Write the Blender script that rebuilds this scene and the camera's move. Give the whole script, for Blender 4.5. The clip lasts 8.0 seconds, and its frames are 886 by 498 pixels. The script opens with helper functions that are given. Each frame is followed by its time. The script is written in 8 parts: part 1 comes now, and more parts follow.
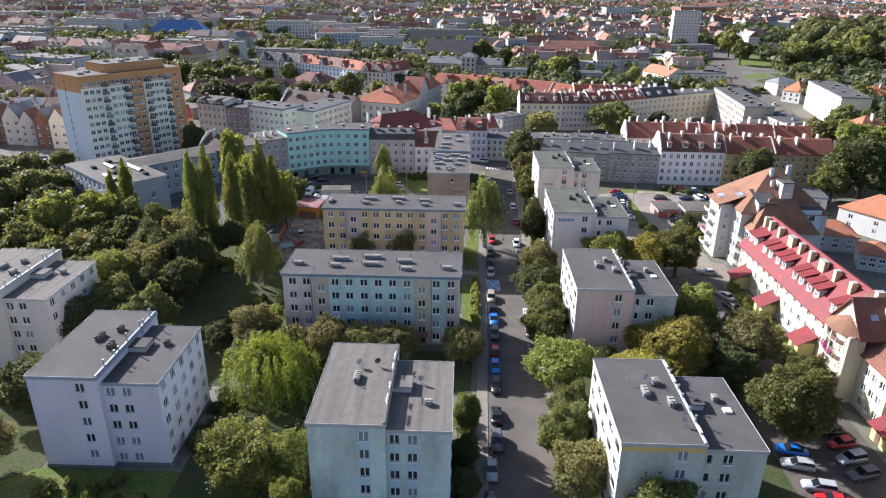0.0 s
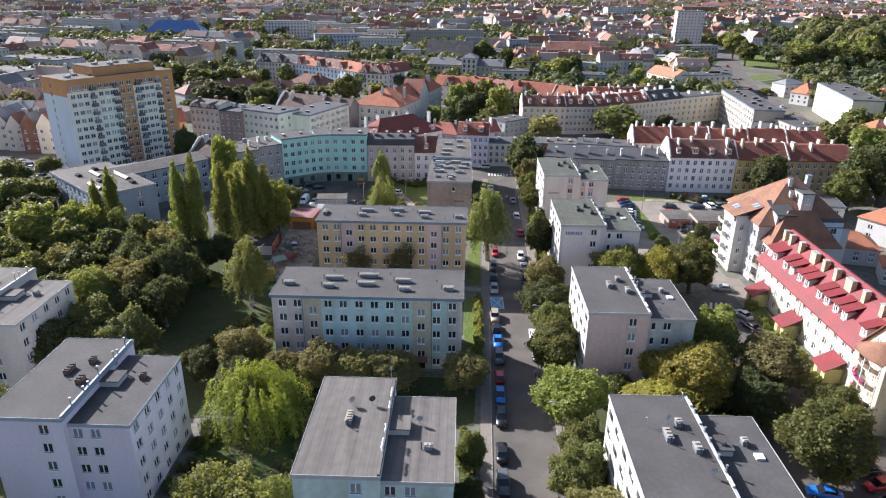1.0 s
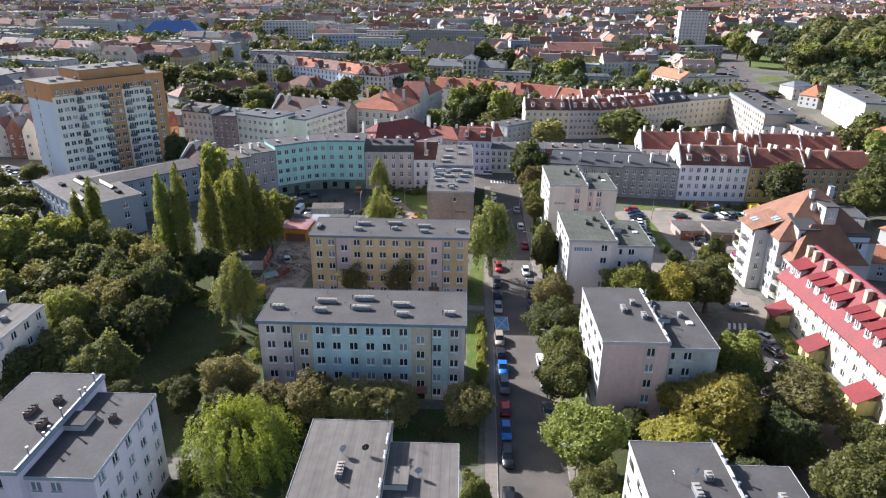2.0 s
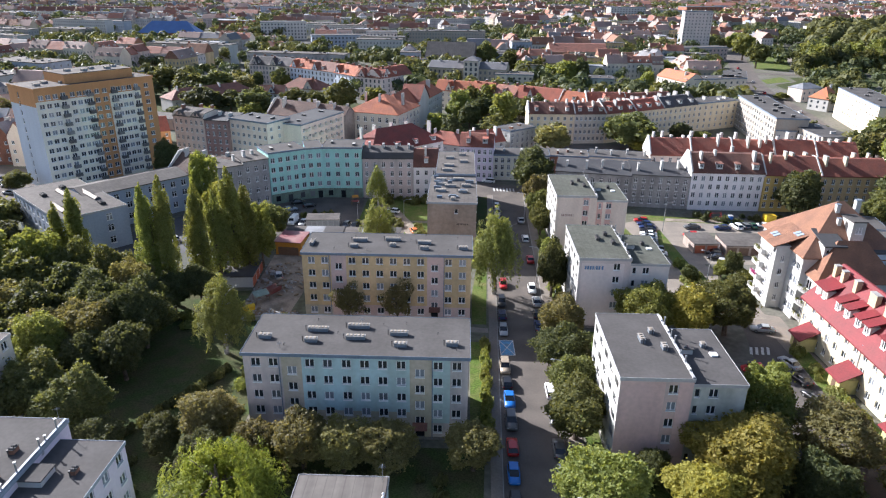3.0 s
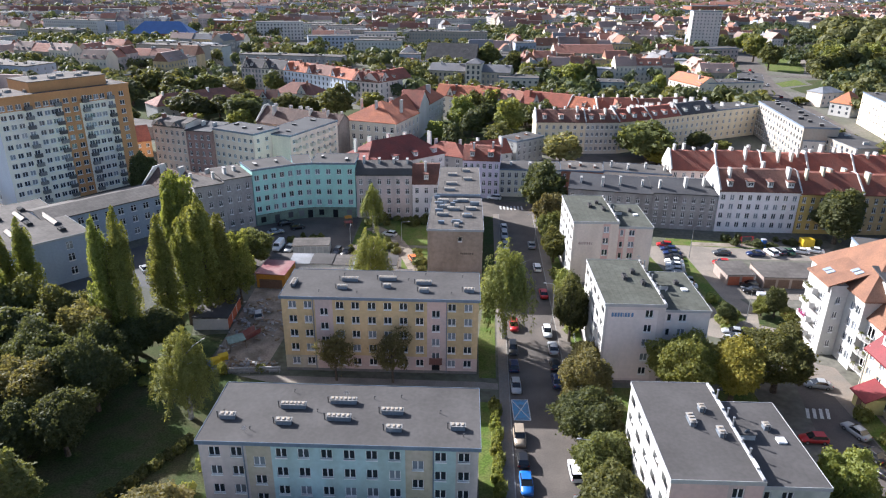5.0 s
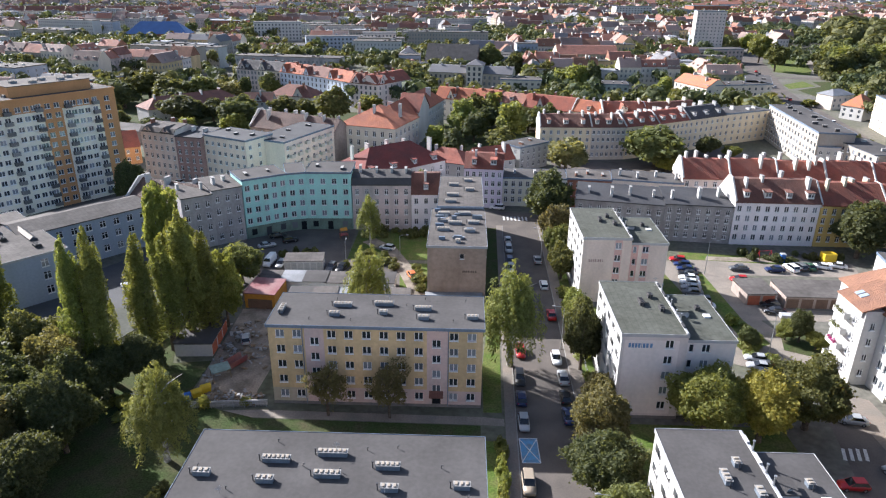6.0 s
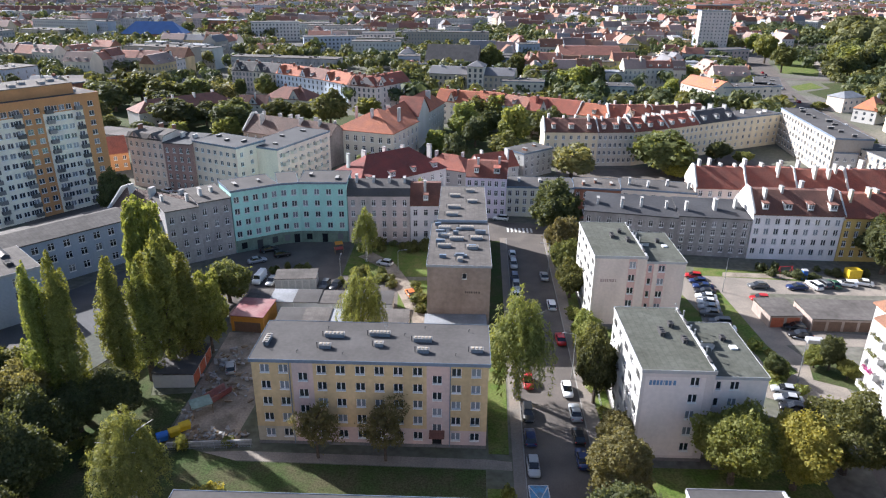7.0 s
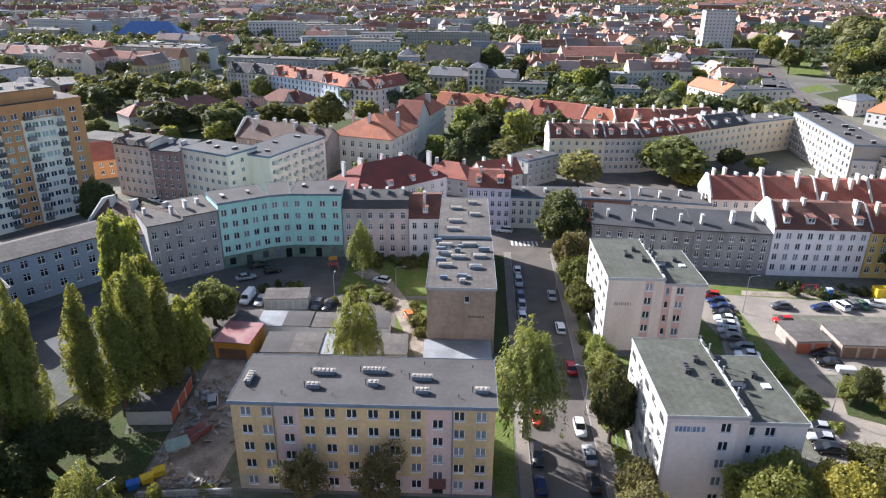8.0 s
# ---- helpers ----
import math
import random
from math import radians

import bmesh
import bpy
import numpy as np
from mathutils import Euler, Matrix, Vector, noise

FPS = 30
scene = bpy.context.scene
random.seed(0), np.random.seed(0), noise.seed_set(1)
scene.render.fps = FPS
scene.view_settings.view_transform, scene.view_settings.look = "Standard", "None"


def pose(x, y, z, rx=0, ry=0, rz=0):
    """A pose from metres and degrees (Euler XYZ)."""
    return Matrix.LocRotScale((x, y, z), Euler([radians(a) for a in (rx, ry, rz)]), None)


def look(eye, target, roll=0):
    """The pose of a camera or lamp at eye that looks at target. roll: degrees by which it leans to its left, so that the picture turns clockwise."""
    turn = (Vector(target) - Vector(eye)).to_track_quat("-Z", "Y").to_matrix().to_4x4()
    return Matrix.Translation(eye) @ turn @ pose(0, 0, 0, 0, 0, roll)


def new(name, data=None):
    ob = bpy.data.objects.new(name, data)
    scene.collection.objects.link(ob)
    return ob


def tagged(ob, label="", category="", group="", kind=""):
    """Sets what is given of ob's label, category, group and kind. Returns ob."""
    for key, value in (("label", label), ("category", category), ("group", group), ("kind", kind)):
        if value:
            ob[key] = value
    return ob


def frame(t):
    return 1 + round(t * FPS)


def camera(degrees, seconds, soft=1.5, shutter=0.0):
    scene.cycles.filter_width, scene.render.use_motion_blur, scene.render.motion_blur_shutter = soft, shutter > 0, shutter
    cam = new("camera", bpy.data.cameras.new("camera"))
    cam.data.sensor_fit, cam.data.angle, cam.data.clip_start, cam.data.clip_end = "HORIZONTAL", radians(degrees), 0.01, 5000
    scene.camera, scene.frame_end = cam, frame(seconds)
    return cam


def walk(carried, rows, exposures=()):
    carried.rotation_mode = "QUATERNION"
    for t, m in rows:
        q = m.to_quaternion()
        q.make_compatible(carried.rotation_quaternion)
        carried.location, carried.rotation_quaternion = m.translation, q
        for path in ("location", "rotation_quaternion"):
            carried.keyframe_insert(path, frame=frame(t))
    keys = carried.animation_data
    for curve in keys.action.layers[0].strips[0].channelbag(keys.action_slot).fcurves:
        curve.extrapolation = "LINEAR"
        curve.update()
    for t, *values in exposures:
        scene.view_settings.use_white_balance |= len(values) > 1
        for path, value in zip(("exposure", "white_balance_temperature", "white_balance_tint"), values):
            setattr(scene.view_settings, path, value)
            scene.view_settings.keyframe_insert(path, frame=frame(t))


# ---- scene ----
cam = camera(67.3, 8.0, soft=1.2)
METRES, EYE, TILT, LEAN, TURN = 78.0, 64.2, 0.0, 0.0, 1.5
ROWS = [
    (0.0, 0.0, 0.0, 0.0, 0.25, -22.2, -0.6),
    (0.5, -0.0011, 0.0563, -0.0003, 0.25, -22.21, -0.6),
    (1.0, -0.0022, 0.1143, -0.0007, 0.25, -22.22, -0.58),
    (1.5, -0.0033, 0.1734, -0.001, 0.26, -22.23, -0.57),
    (3.0, -0.0076, 0.3565, -0.002, 0.27, -22.25, -0.55),
    (3.5, -0.0093, 0.4194, -0.0024, 0.28, -22.26, -0.53),
    (4.0, -0.0104, 0.4831, -0.0036, 0.29, -22.28, -0.52),
    (4.5, -0.0118, 0.5471, -0.0047, 0.3, -22.3, -0.51),
    (6.0, -0.0165, 0.7389, -0.0064, 0.29, -22.35, -0.51),
    (6.5, -0.0183, 0.804, -0.0072, 0.28, -22.38, -0.51),
    (7.0, -0.0197, 0.8689, -0.008, 0.28, -22.4, -0.5),
    (7.5, -0.0212, 0.9343, -0.0091, 0.3, -22.41, -0.52),
    (8.0, -0.0228, 0.9997, -0.0101, 0.28, -22.44, -0.53),
]
walk(cam, [(t, pose(0, 0, EYE, TILT, LEAN, TURN) @ pose(METRES * x, METRES * y, METRES * z, 90 + pitch, roll, yaw)) for t, x, y, z, yaw, pitch, roll in ROWS], [(0.0, 1.44), (5.0, 1.48), (6.5, 1.50), (8.0, 1.57)])

# ---- light ----
SUN = Vector((-1.45, 1.0, 1.0)).normalized()
sun_data = bpy.data.lights.new("sun", "SUN")
sun_data.energy, sun_data.angle, sun_data.color = 4.35, radians(0.53), (1.0, 0.95, 0.87)
sun_ob = new("sun", sun_data)
sun_ob.matrix_world = look(SUN * 400, (0, 0, 0))
world = bpy.data.worlds.new("sky")
scene.world = world
world.use_nodes = True
wn = world.node_tree.nodes
sky = wn.new("ShaderNodeTexSky")
sky.sky_type, sky.sun_disc = "NISHITA", False
sky.sun_elevation, sky.sun_rotation = math.asin(SUN.z), math.atan2(SUN.x, SUN.y)
sky.air_density, sky.dust_density, sky.ozone_density = 1.0, 2.4, 0.6
world.node_tree.links.new(sky.outputs[0], wn["Background"].inputs[0])
wn["Background"].inputs[1].default_value = 0.065
scene.view_settings.use_white_balance = True
scene.view_settings.white_balance_temperature, scene.view_settings.white_balance_tint = 5840, 14


# ---- materials ----
def mat(name, base, rough=0.8, var=0.18, fine=3.0, coarse=0.15, bump=0.15, metal=0.0, tint=None, stretch=1.0, along=1.0, rand=0.0, island=False, spec=0.4):
    """A surface with grain, broad stains and fine relief. tint: the colour of the stains. stretch under 1 draws stains out downwards, along under 1 draws them out in y. rand: spread of brightness between objects."""
    m = bpy.data.materials.new(name)
    m.use_nodes = True
    nt = m.node_tree
    n, ln = nt.nodes, nt.links
    b = n["Principled BSDF"]
    b.inputs["Roughness"].default_value, b.inputs["Metallic"].default_value = rough, metal
    b.inputs["Specular IOR Level"].default_value = spec
    co = n.new("ShaderNodeTexCoord")
    mp = n.new("ShaderNodeMapping")
    mp.inputs["Scale"].default_value = (1, along, stretch)
    ln.new(co.outputs["Object"], mp.inputs[0])
    big, small = n.new("ShaderNodeTexNoise"), n.new("ShaderNodeTexNoise")
    big.inputs["Scale"].default_value, big.inputs["Detail"].default_value = coarse, 5
    small.inputs["Scale"].default_value, small.inputs["Detail"].default_value = fine, 4
    ln.new(mp.outputs[0], big.inputs["Vector"])
    ln.new(co.outputs["Object"], small.inputs["Vector"])
    dark = tint or tuple(c * (1 - 1.6 * var) for c in base)
    r1 = n.new("ShaderNodeValToRGB")
    r1.color_ramp.elements[0].position, r1.color_ramp.elements[1].position = 0.35, 0.62
    r1.color_ramp.elements[0].color, r1.color_ramp.elements[1].color = (*dark, 1), (*base, 1)
    ln.new(big.outputs["Fac"], r1.inputs[0])
    mr = n.new("ShaderNodeMapRange")
    mr.inputs["From Min"].default_value, mr.inputs["From Max"].default_value = 0.3, 0.7
    mr.inputs["To Min"].default_value, mr.inputs["To Max"].default_value = 1 - var, 1 + var
    ln.new(small.outputs["Fac"], mr.inputs["Value"])
    mul = n.new("ShaderNodeMix")
    mul.data_type, mul.blend_type = "RGBA", "MULTIPLY"
    mul.inputs[0].default_value = 1
    ln.new(r1.outputs[0], mul.inputs[6])
    ln.new(mr.outputs[0], mul.inputs[7])
    out = mul.outputs[2]
    if rand:
        src = n.new("ShaderNodeNewGeometry").outputs["Random Per Island"] if island else n.new("ShaderNodeObjectInfo").outputs["Random"]
        m2 = n.new("ShaderNodeMapRange")
        m2.inputs["To Min"].default_value, m2.inputs["To Max"].default_value = 1 - rand, 1 + rand
        ln.new(src, m2.inputs["Value"])
        x = n.new("ShaderNodeMix")
        x.data_type, x.blend_type = "RGBA", "MULTIPLY"
        x.inputs[0].default_value = 1
        ln.new(out, x.inputs[6])
        ln.new(m2.outputs[0], x.inputs[7])
        out = x.outputs[2]
    ln.new(out, b.inputs["Base Color"])
    if bump:
        bp = n.new("ShaderNodeBump")
        bp.inputs["Strength"].default_value, bp.inputs["Distance"].default_value = bump, 0.05
        ln.new(small.outputs["Fac"], bp.inputs["Height"])
        ln.new(bp.outputs[0], b.inputs["Normal"])
    return m


def leaf_mat(name, base, base2, through_light=0.5):
    """Foliage: two hues spread leaf by leaf, shifted a little from tree to tree, part of the light passing through."""
    m = bpy.data.materials.new(name)
    m.use_nodes = True
    nt = m.node_tree
    n, ln = nt.nodes, nt.links
    b = n["Principled BSDF"]
    b.inputs["Roughness"].default_value, b.inputs["Specular IOR Level"].default_value = 0.6, 0.25
    g, oi = n.new("ShaderNodeNewGeometry"), n.new("ShaderNodeObjectInfo")
    r = n.new("ShaderNodeValToRGB")
    r.color_ramp.elements[0].color, r.color_ramp.elements[1].color = (*base, 1), (*base2, 1)
    ln.new(g.outputs["Random Per Island"], r.inputs[0])
    hs = n.new("ShaderNodeHueSaturation")
    a = n.new("ShaderNodeMapRange")
    a.inputs["To Min"].default_value, a.inputs["To Max"].default_value = 0.488, 0.514
    v = n.new("ShaderNodeMapRange")
    v.inputs["To Min"].default_value, v.inputs["To Max"].default_value = 0.82, 1.16
    ln.new(oi.outputs["Random"], a.inputs["Value"])
    ln.new(oi.outputs["Random"], v.inputs["Value"])
    ln.new(a.outputs[0], hs.inputs["Hue"])
    ln.new(v.outputs[0], hs.inputs["Value"])
    ln.new(r.outputs[0], hs.inputs["Color"])
    ln.new(hs.outputs[0], b.inputs["Base Color"])
    tr = n.new("ShaderNodeBsdfTranslucent")
    warm = n.new("ShaderNodeMix")
    warm.data_type, warm.blend_type = "RGBA", "MULTIPLY"
    warm.inputs[0].default_value = 1
    warm.inputs[7].default_value = (1.25, 1.12, 0.62, 1)
    ln.new(hs.outputs[0], warm.inputs[6])
    ln.new(warm.outputs[2], tr.inputs[0])
    mx = n.new("ShaderNodeMixShader")
    mx.inputs[0].default_value = through_light
    ln.new(b.outputs[0], mx.inputs[1])
    ln.new(tr.outputs[0], mx.inputs[2])
    ln.new(mx.outputs[0], n["Material Output"].inputs[0])
    return m


def glass_mat(name, lo, hi, share):
    """Window glass over a dark room; a share of the windows is paler, for curtains and sky reflection put into the
    colour.
    """
    m = bpy.data.materials.new(name)
    m.use_nodes = True
    nt = m.node_tree
    n, ln = nt.nodes, nt.links
    b = n["Principled BSDF"]
    b.inputs["Roughness"].default_value, b.inputs["IOR"].default_value = 0.06, 1.5
    r = n.new("ShaderNodeValToRGB")
    r.color_ramp.elements[0].position, r.color_ramp.elements[1].position = 1 - share, min(0.999, 1.15 - share)
    r.color_ramp.elements[0].color, r.color_ramp.elements[1].color = (*lo, 1), (*hi, 1)
    ln.new(n.new("ShaderNodeObjectInfo").outputs["Random"], r.inputs[0])
    ln.new(r.outputs[0], b.inputs["Base Color"])
    return m


def stripes(m, scale, axis="X", strength=0.5, dist=0.05):
    """Adds fine parallel ribs (tile courses, sheet seams) to a material's relief."""
    n, ln = m.node_tree.nodes, m.node_tree.links
    w = n.new("ShaderNodeTexWave")
    w.bands_direction = axis
    w.inputs["Scale"].default_value, w.inputs["Distortion"].default_value = scale, 0.3
    co = n.new("ShaderNodeTexCoord")
    ln.new(co.outputs["Object"], w.inputs["Vector"])
    bp = n.new("ShaderNodeBump")
    bp.inputs["Strength"].default_value, bp.inputs["Distance"].default_value = strength, dist
    ln.new(w.outputs["Fac"], bp.inputs["Height"])
    ln.new(bp.outputs[0], n["Principled BSDF"].inputs["Normal"])
    return m


def seams(m, period, axis="X", dark=0.72):
    """Adds thin darker joints between the strips of a covering."""
    n, ln = m.node_tree.nodes, m.node_tree.links
    b = n["Principled BSDF"]
    src = b.inputs["Base Color"].links[0].from_socket
    w = n.new("ShaderNodeTexWave")
    w.bands_direction = axis
    w.inputs["Scale"].default_value, w.inputs["Distortion"].default_value = 0.314 / period, 0.25
    co = n.new("ShaderNodeTexCoord")
    ln.new(co.outputs["Object"], w.inputs["Vector"])
    r = n.new("ShaderNodeValToRGB")
    r.color_ramp.elements[0].position, r.color_ramp.elements[1].position = 0.0, 0.045
    r.color_ramp.elements[0].color, r.color_ramp.elements[1].color = (dark, dark, dark, 1), (1, 1, 1, 1)
    ln.new(w.outputs["Fac"], r.inputs[0])
    x = n.new("ShaderNodeMix")
    x.data_type, x.blend_type = "RGBA", "MULTIPLY"
    x.inputs[0].default_value = 1
    ln.new(src, x.inputs[6])
    ln.new(r.outputs[0], x.inputs[7])
    ln.new(x.outputs[2], b.inputs["Base Color"])
    return m


M = {}
M["felt"] = mat("roofing_felt", (0.092, 0.087, 0.085), 0.9, 0.09, 2.0, 0.14, tint=(0.068, 0.064, 0.062), spec=0.2)
M["felt_brown"] = seams(mat("weathered_felt", (0.125, 0.113, 0.104), 0.9, 0.18, 1.2, 0.14, tint=(0.085, 0.077, 0.071), spec=0.2), 1.0, "X", 0.84)
M["felt_streak"] = seams(mat("rain_streaked_felt", (0.150, 0.136, 0.124), 0.9, 0.10, 0.8, 0.9, tint=(0.108, 0.098, 0.090), along=0.07, spec=0.2), 1.0, "X", 0.80)
M["felt_dark"] = mat("tarred_felt", (0.052, 0.053, 0.057), 0.8, 0.16, 2, 0.15, tint=(0.038, 0.038, 0.042))
M["slabs"] = mat("worn_paving_slabs", (0.225, 0.19, 0.158), 0.95, 0.14, 4, 0.3, tint=(0.185, 0.168, 0.148), spec=0.12)
M["felt_green"] = seams(mat("mossy_felt", (0.098, 0.102, 0.086), 0.9, 0.18, 1.5, 0.14, tint=(0.07, 0.072, 0.058), spec=0.2), 1.0, "X", 0.84)
M["flashing"] = mat("sheet_flashing", (0.32, 0.36, 0.42), 0.5, 0.1, 3, 0.4)
M["flash_blue"] = mat("blue_grey_gutter", (0.16, 0.21, 0.28), 0.5, 0.12, 3, 0.4)
M["flash_white"] = mat("white_sheet_flashing", (0.43, 0.43, 0.44), 0.5, 0.08, 3, 0.4)
M["zinc"] = mat("zinc_sheet", (0.25, 0.29, 0.34), 0.35, 0.15, 4, 0.6, metal=0.3)
M["concrete"] = mat("concrete", (0.34, 0.33, 0.315), 0.9, 0.16, 3, 0.5)
M["cowl"] = mat("old_concrete_cowl", (0.36, 0.31, 0.25), 0.9, 0.14, 4, 0.8)
M["sheet_maroon"] = mat("maroon_sheet_roof", (0.20, 0.055, 0.06), 0.5, 0.14, 3, 0.3, tint=(0.28, 0.15, 0.14))
M["brick"] = mat("chimney_brick", (0.30, 0.15, 0.10), 0.9, 0.25, 6, 0.8)
M["plaster_white"] = mat("white_render", (0.53, 0.52, 0.505), 0.9, 0.06, 2, 0.3, tint=(0.48, 0.47, 0.44), stretch=0.3)
M["plaster_cream"] = mat("cream_render", (0.56, 0.49, 0.36), 0.9, 0.07, 2, 0.3, stretch=0.3)
M["plaster_bright"] = mat("bright_cream_render", (0.82, 0.775, 0.64), 0.9, 0.05, 2, 0.25, tint=(0.74, 0.70, 0.62), stretch=0.3)
M["plaster_pinkcream"] = mat("pinkish_cream_render", (0.76, 0.65, 0.57), 0.9, 0.07, 2, 0.3, tint=(0.64, 0.54, 0.47), stretch=0.3)
M["plaster_greendark"] = mat("dark_green_base_render", (0.20, 0.27, 0.22), 0.9, 0.12, 2, 0.4, tint=(0.14, 0.19, 0.15))
M["plaster_clean"] = mat("clean_white_render", (0.84, 0.805, 0.81), 0.9, 0.05, 2, 0.25, tint=(0.75, 0.71, 0.70), stretch=0.3)
M["plaster_redbrown"] = mat("red_brown_render", (0.42, 0.26, 0.235), 0.9, 0.14, 1.5, 0.25, tint=(0.31, 0.20, 0.18), stretch=0.4)
M["plaster_warm"] = mat("warm_cream_render", (0.86, 0.735, 0.615), 0.9, 0.07, 2, 0.3, tint=(0.76, 0.64, 0.53), stretch=0.3)
M["plaster_offwhite"] = mat("off_white_render", (0.355, 0.315, 0.262), 0.9, 0.07, 2, 0.3, tint=(0.36, 0.335, 0.295), stretch=0.3)
M["chimney_cream"] = mat("cream_chimney_render", (0.50, 0.41, 0.26), 0.9, 0.08, 2, 0.5)
M["plaster_pale"] = mat("pale_cream_render", (0.66, 0.60, 0.51), 0.9, 0.07, 2, 0.3, stretch=0.3)
M["plaster_lilac"] = mat("lilac_render", (0.70, 0.625, 0.71), 0.9, 0.05, 2, 0.2, tint=(0.63, 0.56, 0.64), stretch=0.3)
M["plaster_pink"] = mat("dusty_pink_render", (0.62, 0.45, 0.40), 0.9, 0.08, 2, 0.25, tint=(0.47, 0.39, 0.37), stretch=0.35)
M["plaster_pinkpale"] = mat("pale_pink_render", (0.69, 0.60, 0.57), 0.9, 0.06, 2, 0.25, tint=(0.57, 0.52, 0.49), stretch=0.35)
M["plaster_pinkstrong"] = mat("salmon_render", (0.66, 0.42, 0.37), 0.9, 0.08, 2, 0.25, stretch=0.35)
M["plaster_mint"] = mat("mint_render", (0.47, 0.78, 0.71), 0.9, 0.07, 2, 0.25, tint=(0.40, 0.67, 0.60), stretch=0.4)
M["plaster_mintdirty"] = mat("dirty_pale_mint_render", (0.58, 0.67, 0.65), 0.9, 0.10, 1.2, 0.22, tint=(0.36, 0.42, 0.37), stretch=0.3)
M["plaster_teal"] = mat("faded_teal_render", (0.45, 0.60, 0.62), 0.9, 0.08, 1.5, 0.25, tint=(0.36, 0.44, 0.42), stretch=0.3)
M["plaster_beige"] = mat("dirty_beige_render", (0.50, 0.43, 0.35), 0.9, 0.10, 1.5, 0.25, tint=(0.38, 0.34, 0.24), stretch=0.3)
M["plaster_yellow"] = mat("faded_yellow_render", (0.64, 0.47, 0.26), 0.9, 0.10, 1.5, 0.25, tint=(0.46, 0.35, 0.20), stretch=0.3)
M["plaster_greypink"] = mat("grey_pink_render", (0.65, 0.545, 0.51), 0.9, 0.08, 1.5, 0.25, tint=(0.38, 0.35, 0.33), stretch=0.3)
M["plaster_grey"] = mat("old_grey_render", (0.44, 0.415, 0.405), 0.95, 0.14, 1.5, 0.2, tint=(0.31, 0.29, 0.285), stretch=0.4)
M["plaster_darkgrey"] = mat("sooty_grey_render", (0.37, 0.35, 0.34), 0.95, 0.16, 1.5, 0.2, tint=(0.21, 0.20, 0.195), stretch=0.4)
M["plaster_brown"] = mat("stained_brown_render", (0.37, 0.30, 0.26), 0.95, 0.14, 1.2, 0.2, tint=(0.26, 0.21, 0.18), stretch=0.5)
M["plaster_blue"] = mat("pale_blue_render", (0.58, 0.65, 0.74), 0.9, 0.05, 2, 0.25, stretch=0.3)
M["plaster_bluegrey"] = mat("blue_grey_render", (0.36, 0.41, 0.49), 0.9, 0.07, 2, 0.25, stretch=0.3)
M["plaster_orange"] = mat("ochre_render", (0.55, 0.285, 0.125), 0.9, 0.07, 2, 0.25, stretch=0.3)
M["plaster_butter"] = mat("butter_yellow_render", (0.86, 0.735, 0.52), 0.9, 0.06, 2, 0.3, tint=(0.76, 0.64, 0.45), stretch=0.3)
M["plaster_greyyellow"] = mat("ochre_yellow_render", (0.68, 0.49, 0.17), 0.9, 0.07, 2, 0.25, stretch=0.3)
M["plaster_green"] = mat("olive_yellow_render", (0.52, 0.48, 0.22), 0.9, 0.07, 2, 0.25)
M["plaster_bluestrip"] = mat("pale_blue_strip_render", (0.46, 0.58, 0.66), 0.9, 0.06, 2, 0.3, stretch=0.3)
M["plaster_panel"] = mat("white_panel_render", (0.76, 0.68, 0.645), 0.9, 0.06, 1.5, 0.25, tint=(0.69, 0.63, 0.60), stretch=0.3)
M["plaster_mintgrey"] = mat("dirty_grey_green_render", (0.52, 0.54, 0.50), 0.9, 0.10, 1.2, 0.25, tint=(0.36, 0.37, 0.33), stretch=0.25)
M["plaster_pinkgrey"] = mat("greyish_pink_render", (0.68, 0.49, 0.45), 0.9, 0.08, 1.5, 0.25, tint=(0.56, 0.40, 0.37), stretch=0.3)
M["lampglass"] = mat("roof_window_glass", (0.30, 0.36, 0.42), 0.08, 0.05, 3, 1, bump=0, spec=0.8)
M["brick_red"] = mat("red_brick_wall", (0.36, 0.16, 0.10), 0.9, 0.2, 5, 0.5)
M["plinth"] = mat("dark_plinth", (0.20, 0.19, 0.18), 0.9, 0.15, 3, 0.5)
M["tiles_red"] = stripes(mat("red_clay_tiles", (0.30, 0.088, 0.055), 0.8, 0.22, 5, 0.35, tint=(0.22, 0.075, 0.05), rand=0.25), 7, "X")
M["tiles_orange"] = stripes(mat("orange_clay_tiles", (0.40, 0.145, 0.065), 0.8, 0.18, 5, 0.35, tint=(0.31, 0.13, 0.08), rand=0.15), 7, "X")
M["tiles_brown"] = stripes(mat("brown_clay_tiles", (0.205, 0.088, 0.062), 0.8, 0.22, 5, 0.35, tint=(0.15, 0.068, 0.05), rand=0.2), 7, "X")
M["tiles_old2"] = stripes(mat("faded_red_tiles", (0.37, 0.125, 0.062), 0.85, 0.2, 4, 0.3, tint=(0.28, 0.10, 0.06)), 7, "X")
M["tiles_crimson"] = stripes(mat("dark_red_tiles", (0.20, 0.047, 0.036), 0.8, 0.2, 4, 0.3, tint=(0.14, 0.042, 0.034)), 7, "X")
M["roof_umber"] = stripes(mat("umber_roof_tiles", (0.115, 0.072, 0.058), 0.85, 0.22, 4, 0.3, tint=(0.085, 0.056, 0.047)), 7, "X")
M["tiles_tan"] = stripes(mat("tan_clay_tiles", (0.255, 0.128, 0.078), 0.85, 0.2, 5, 0.35, tint=(0.195, 0.10, 0.066)), 7, "X")
M["tiles_dark"] = stripes(mat("dark_roof_tiles", (0.085, 0.078, 0.078), 0.8, 0.2, 5, 0.35, rand=0.25), 7, "X")
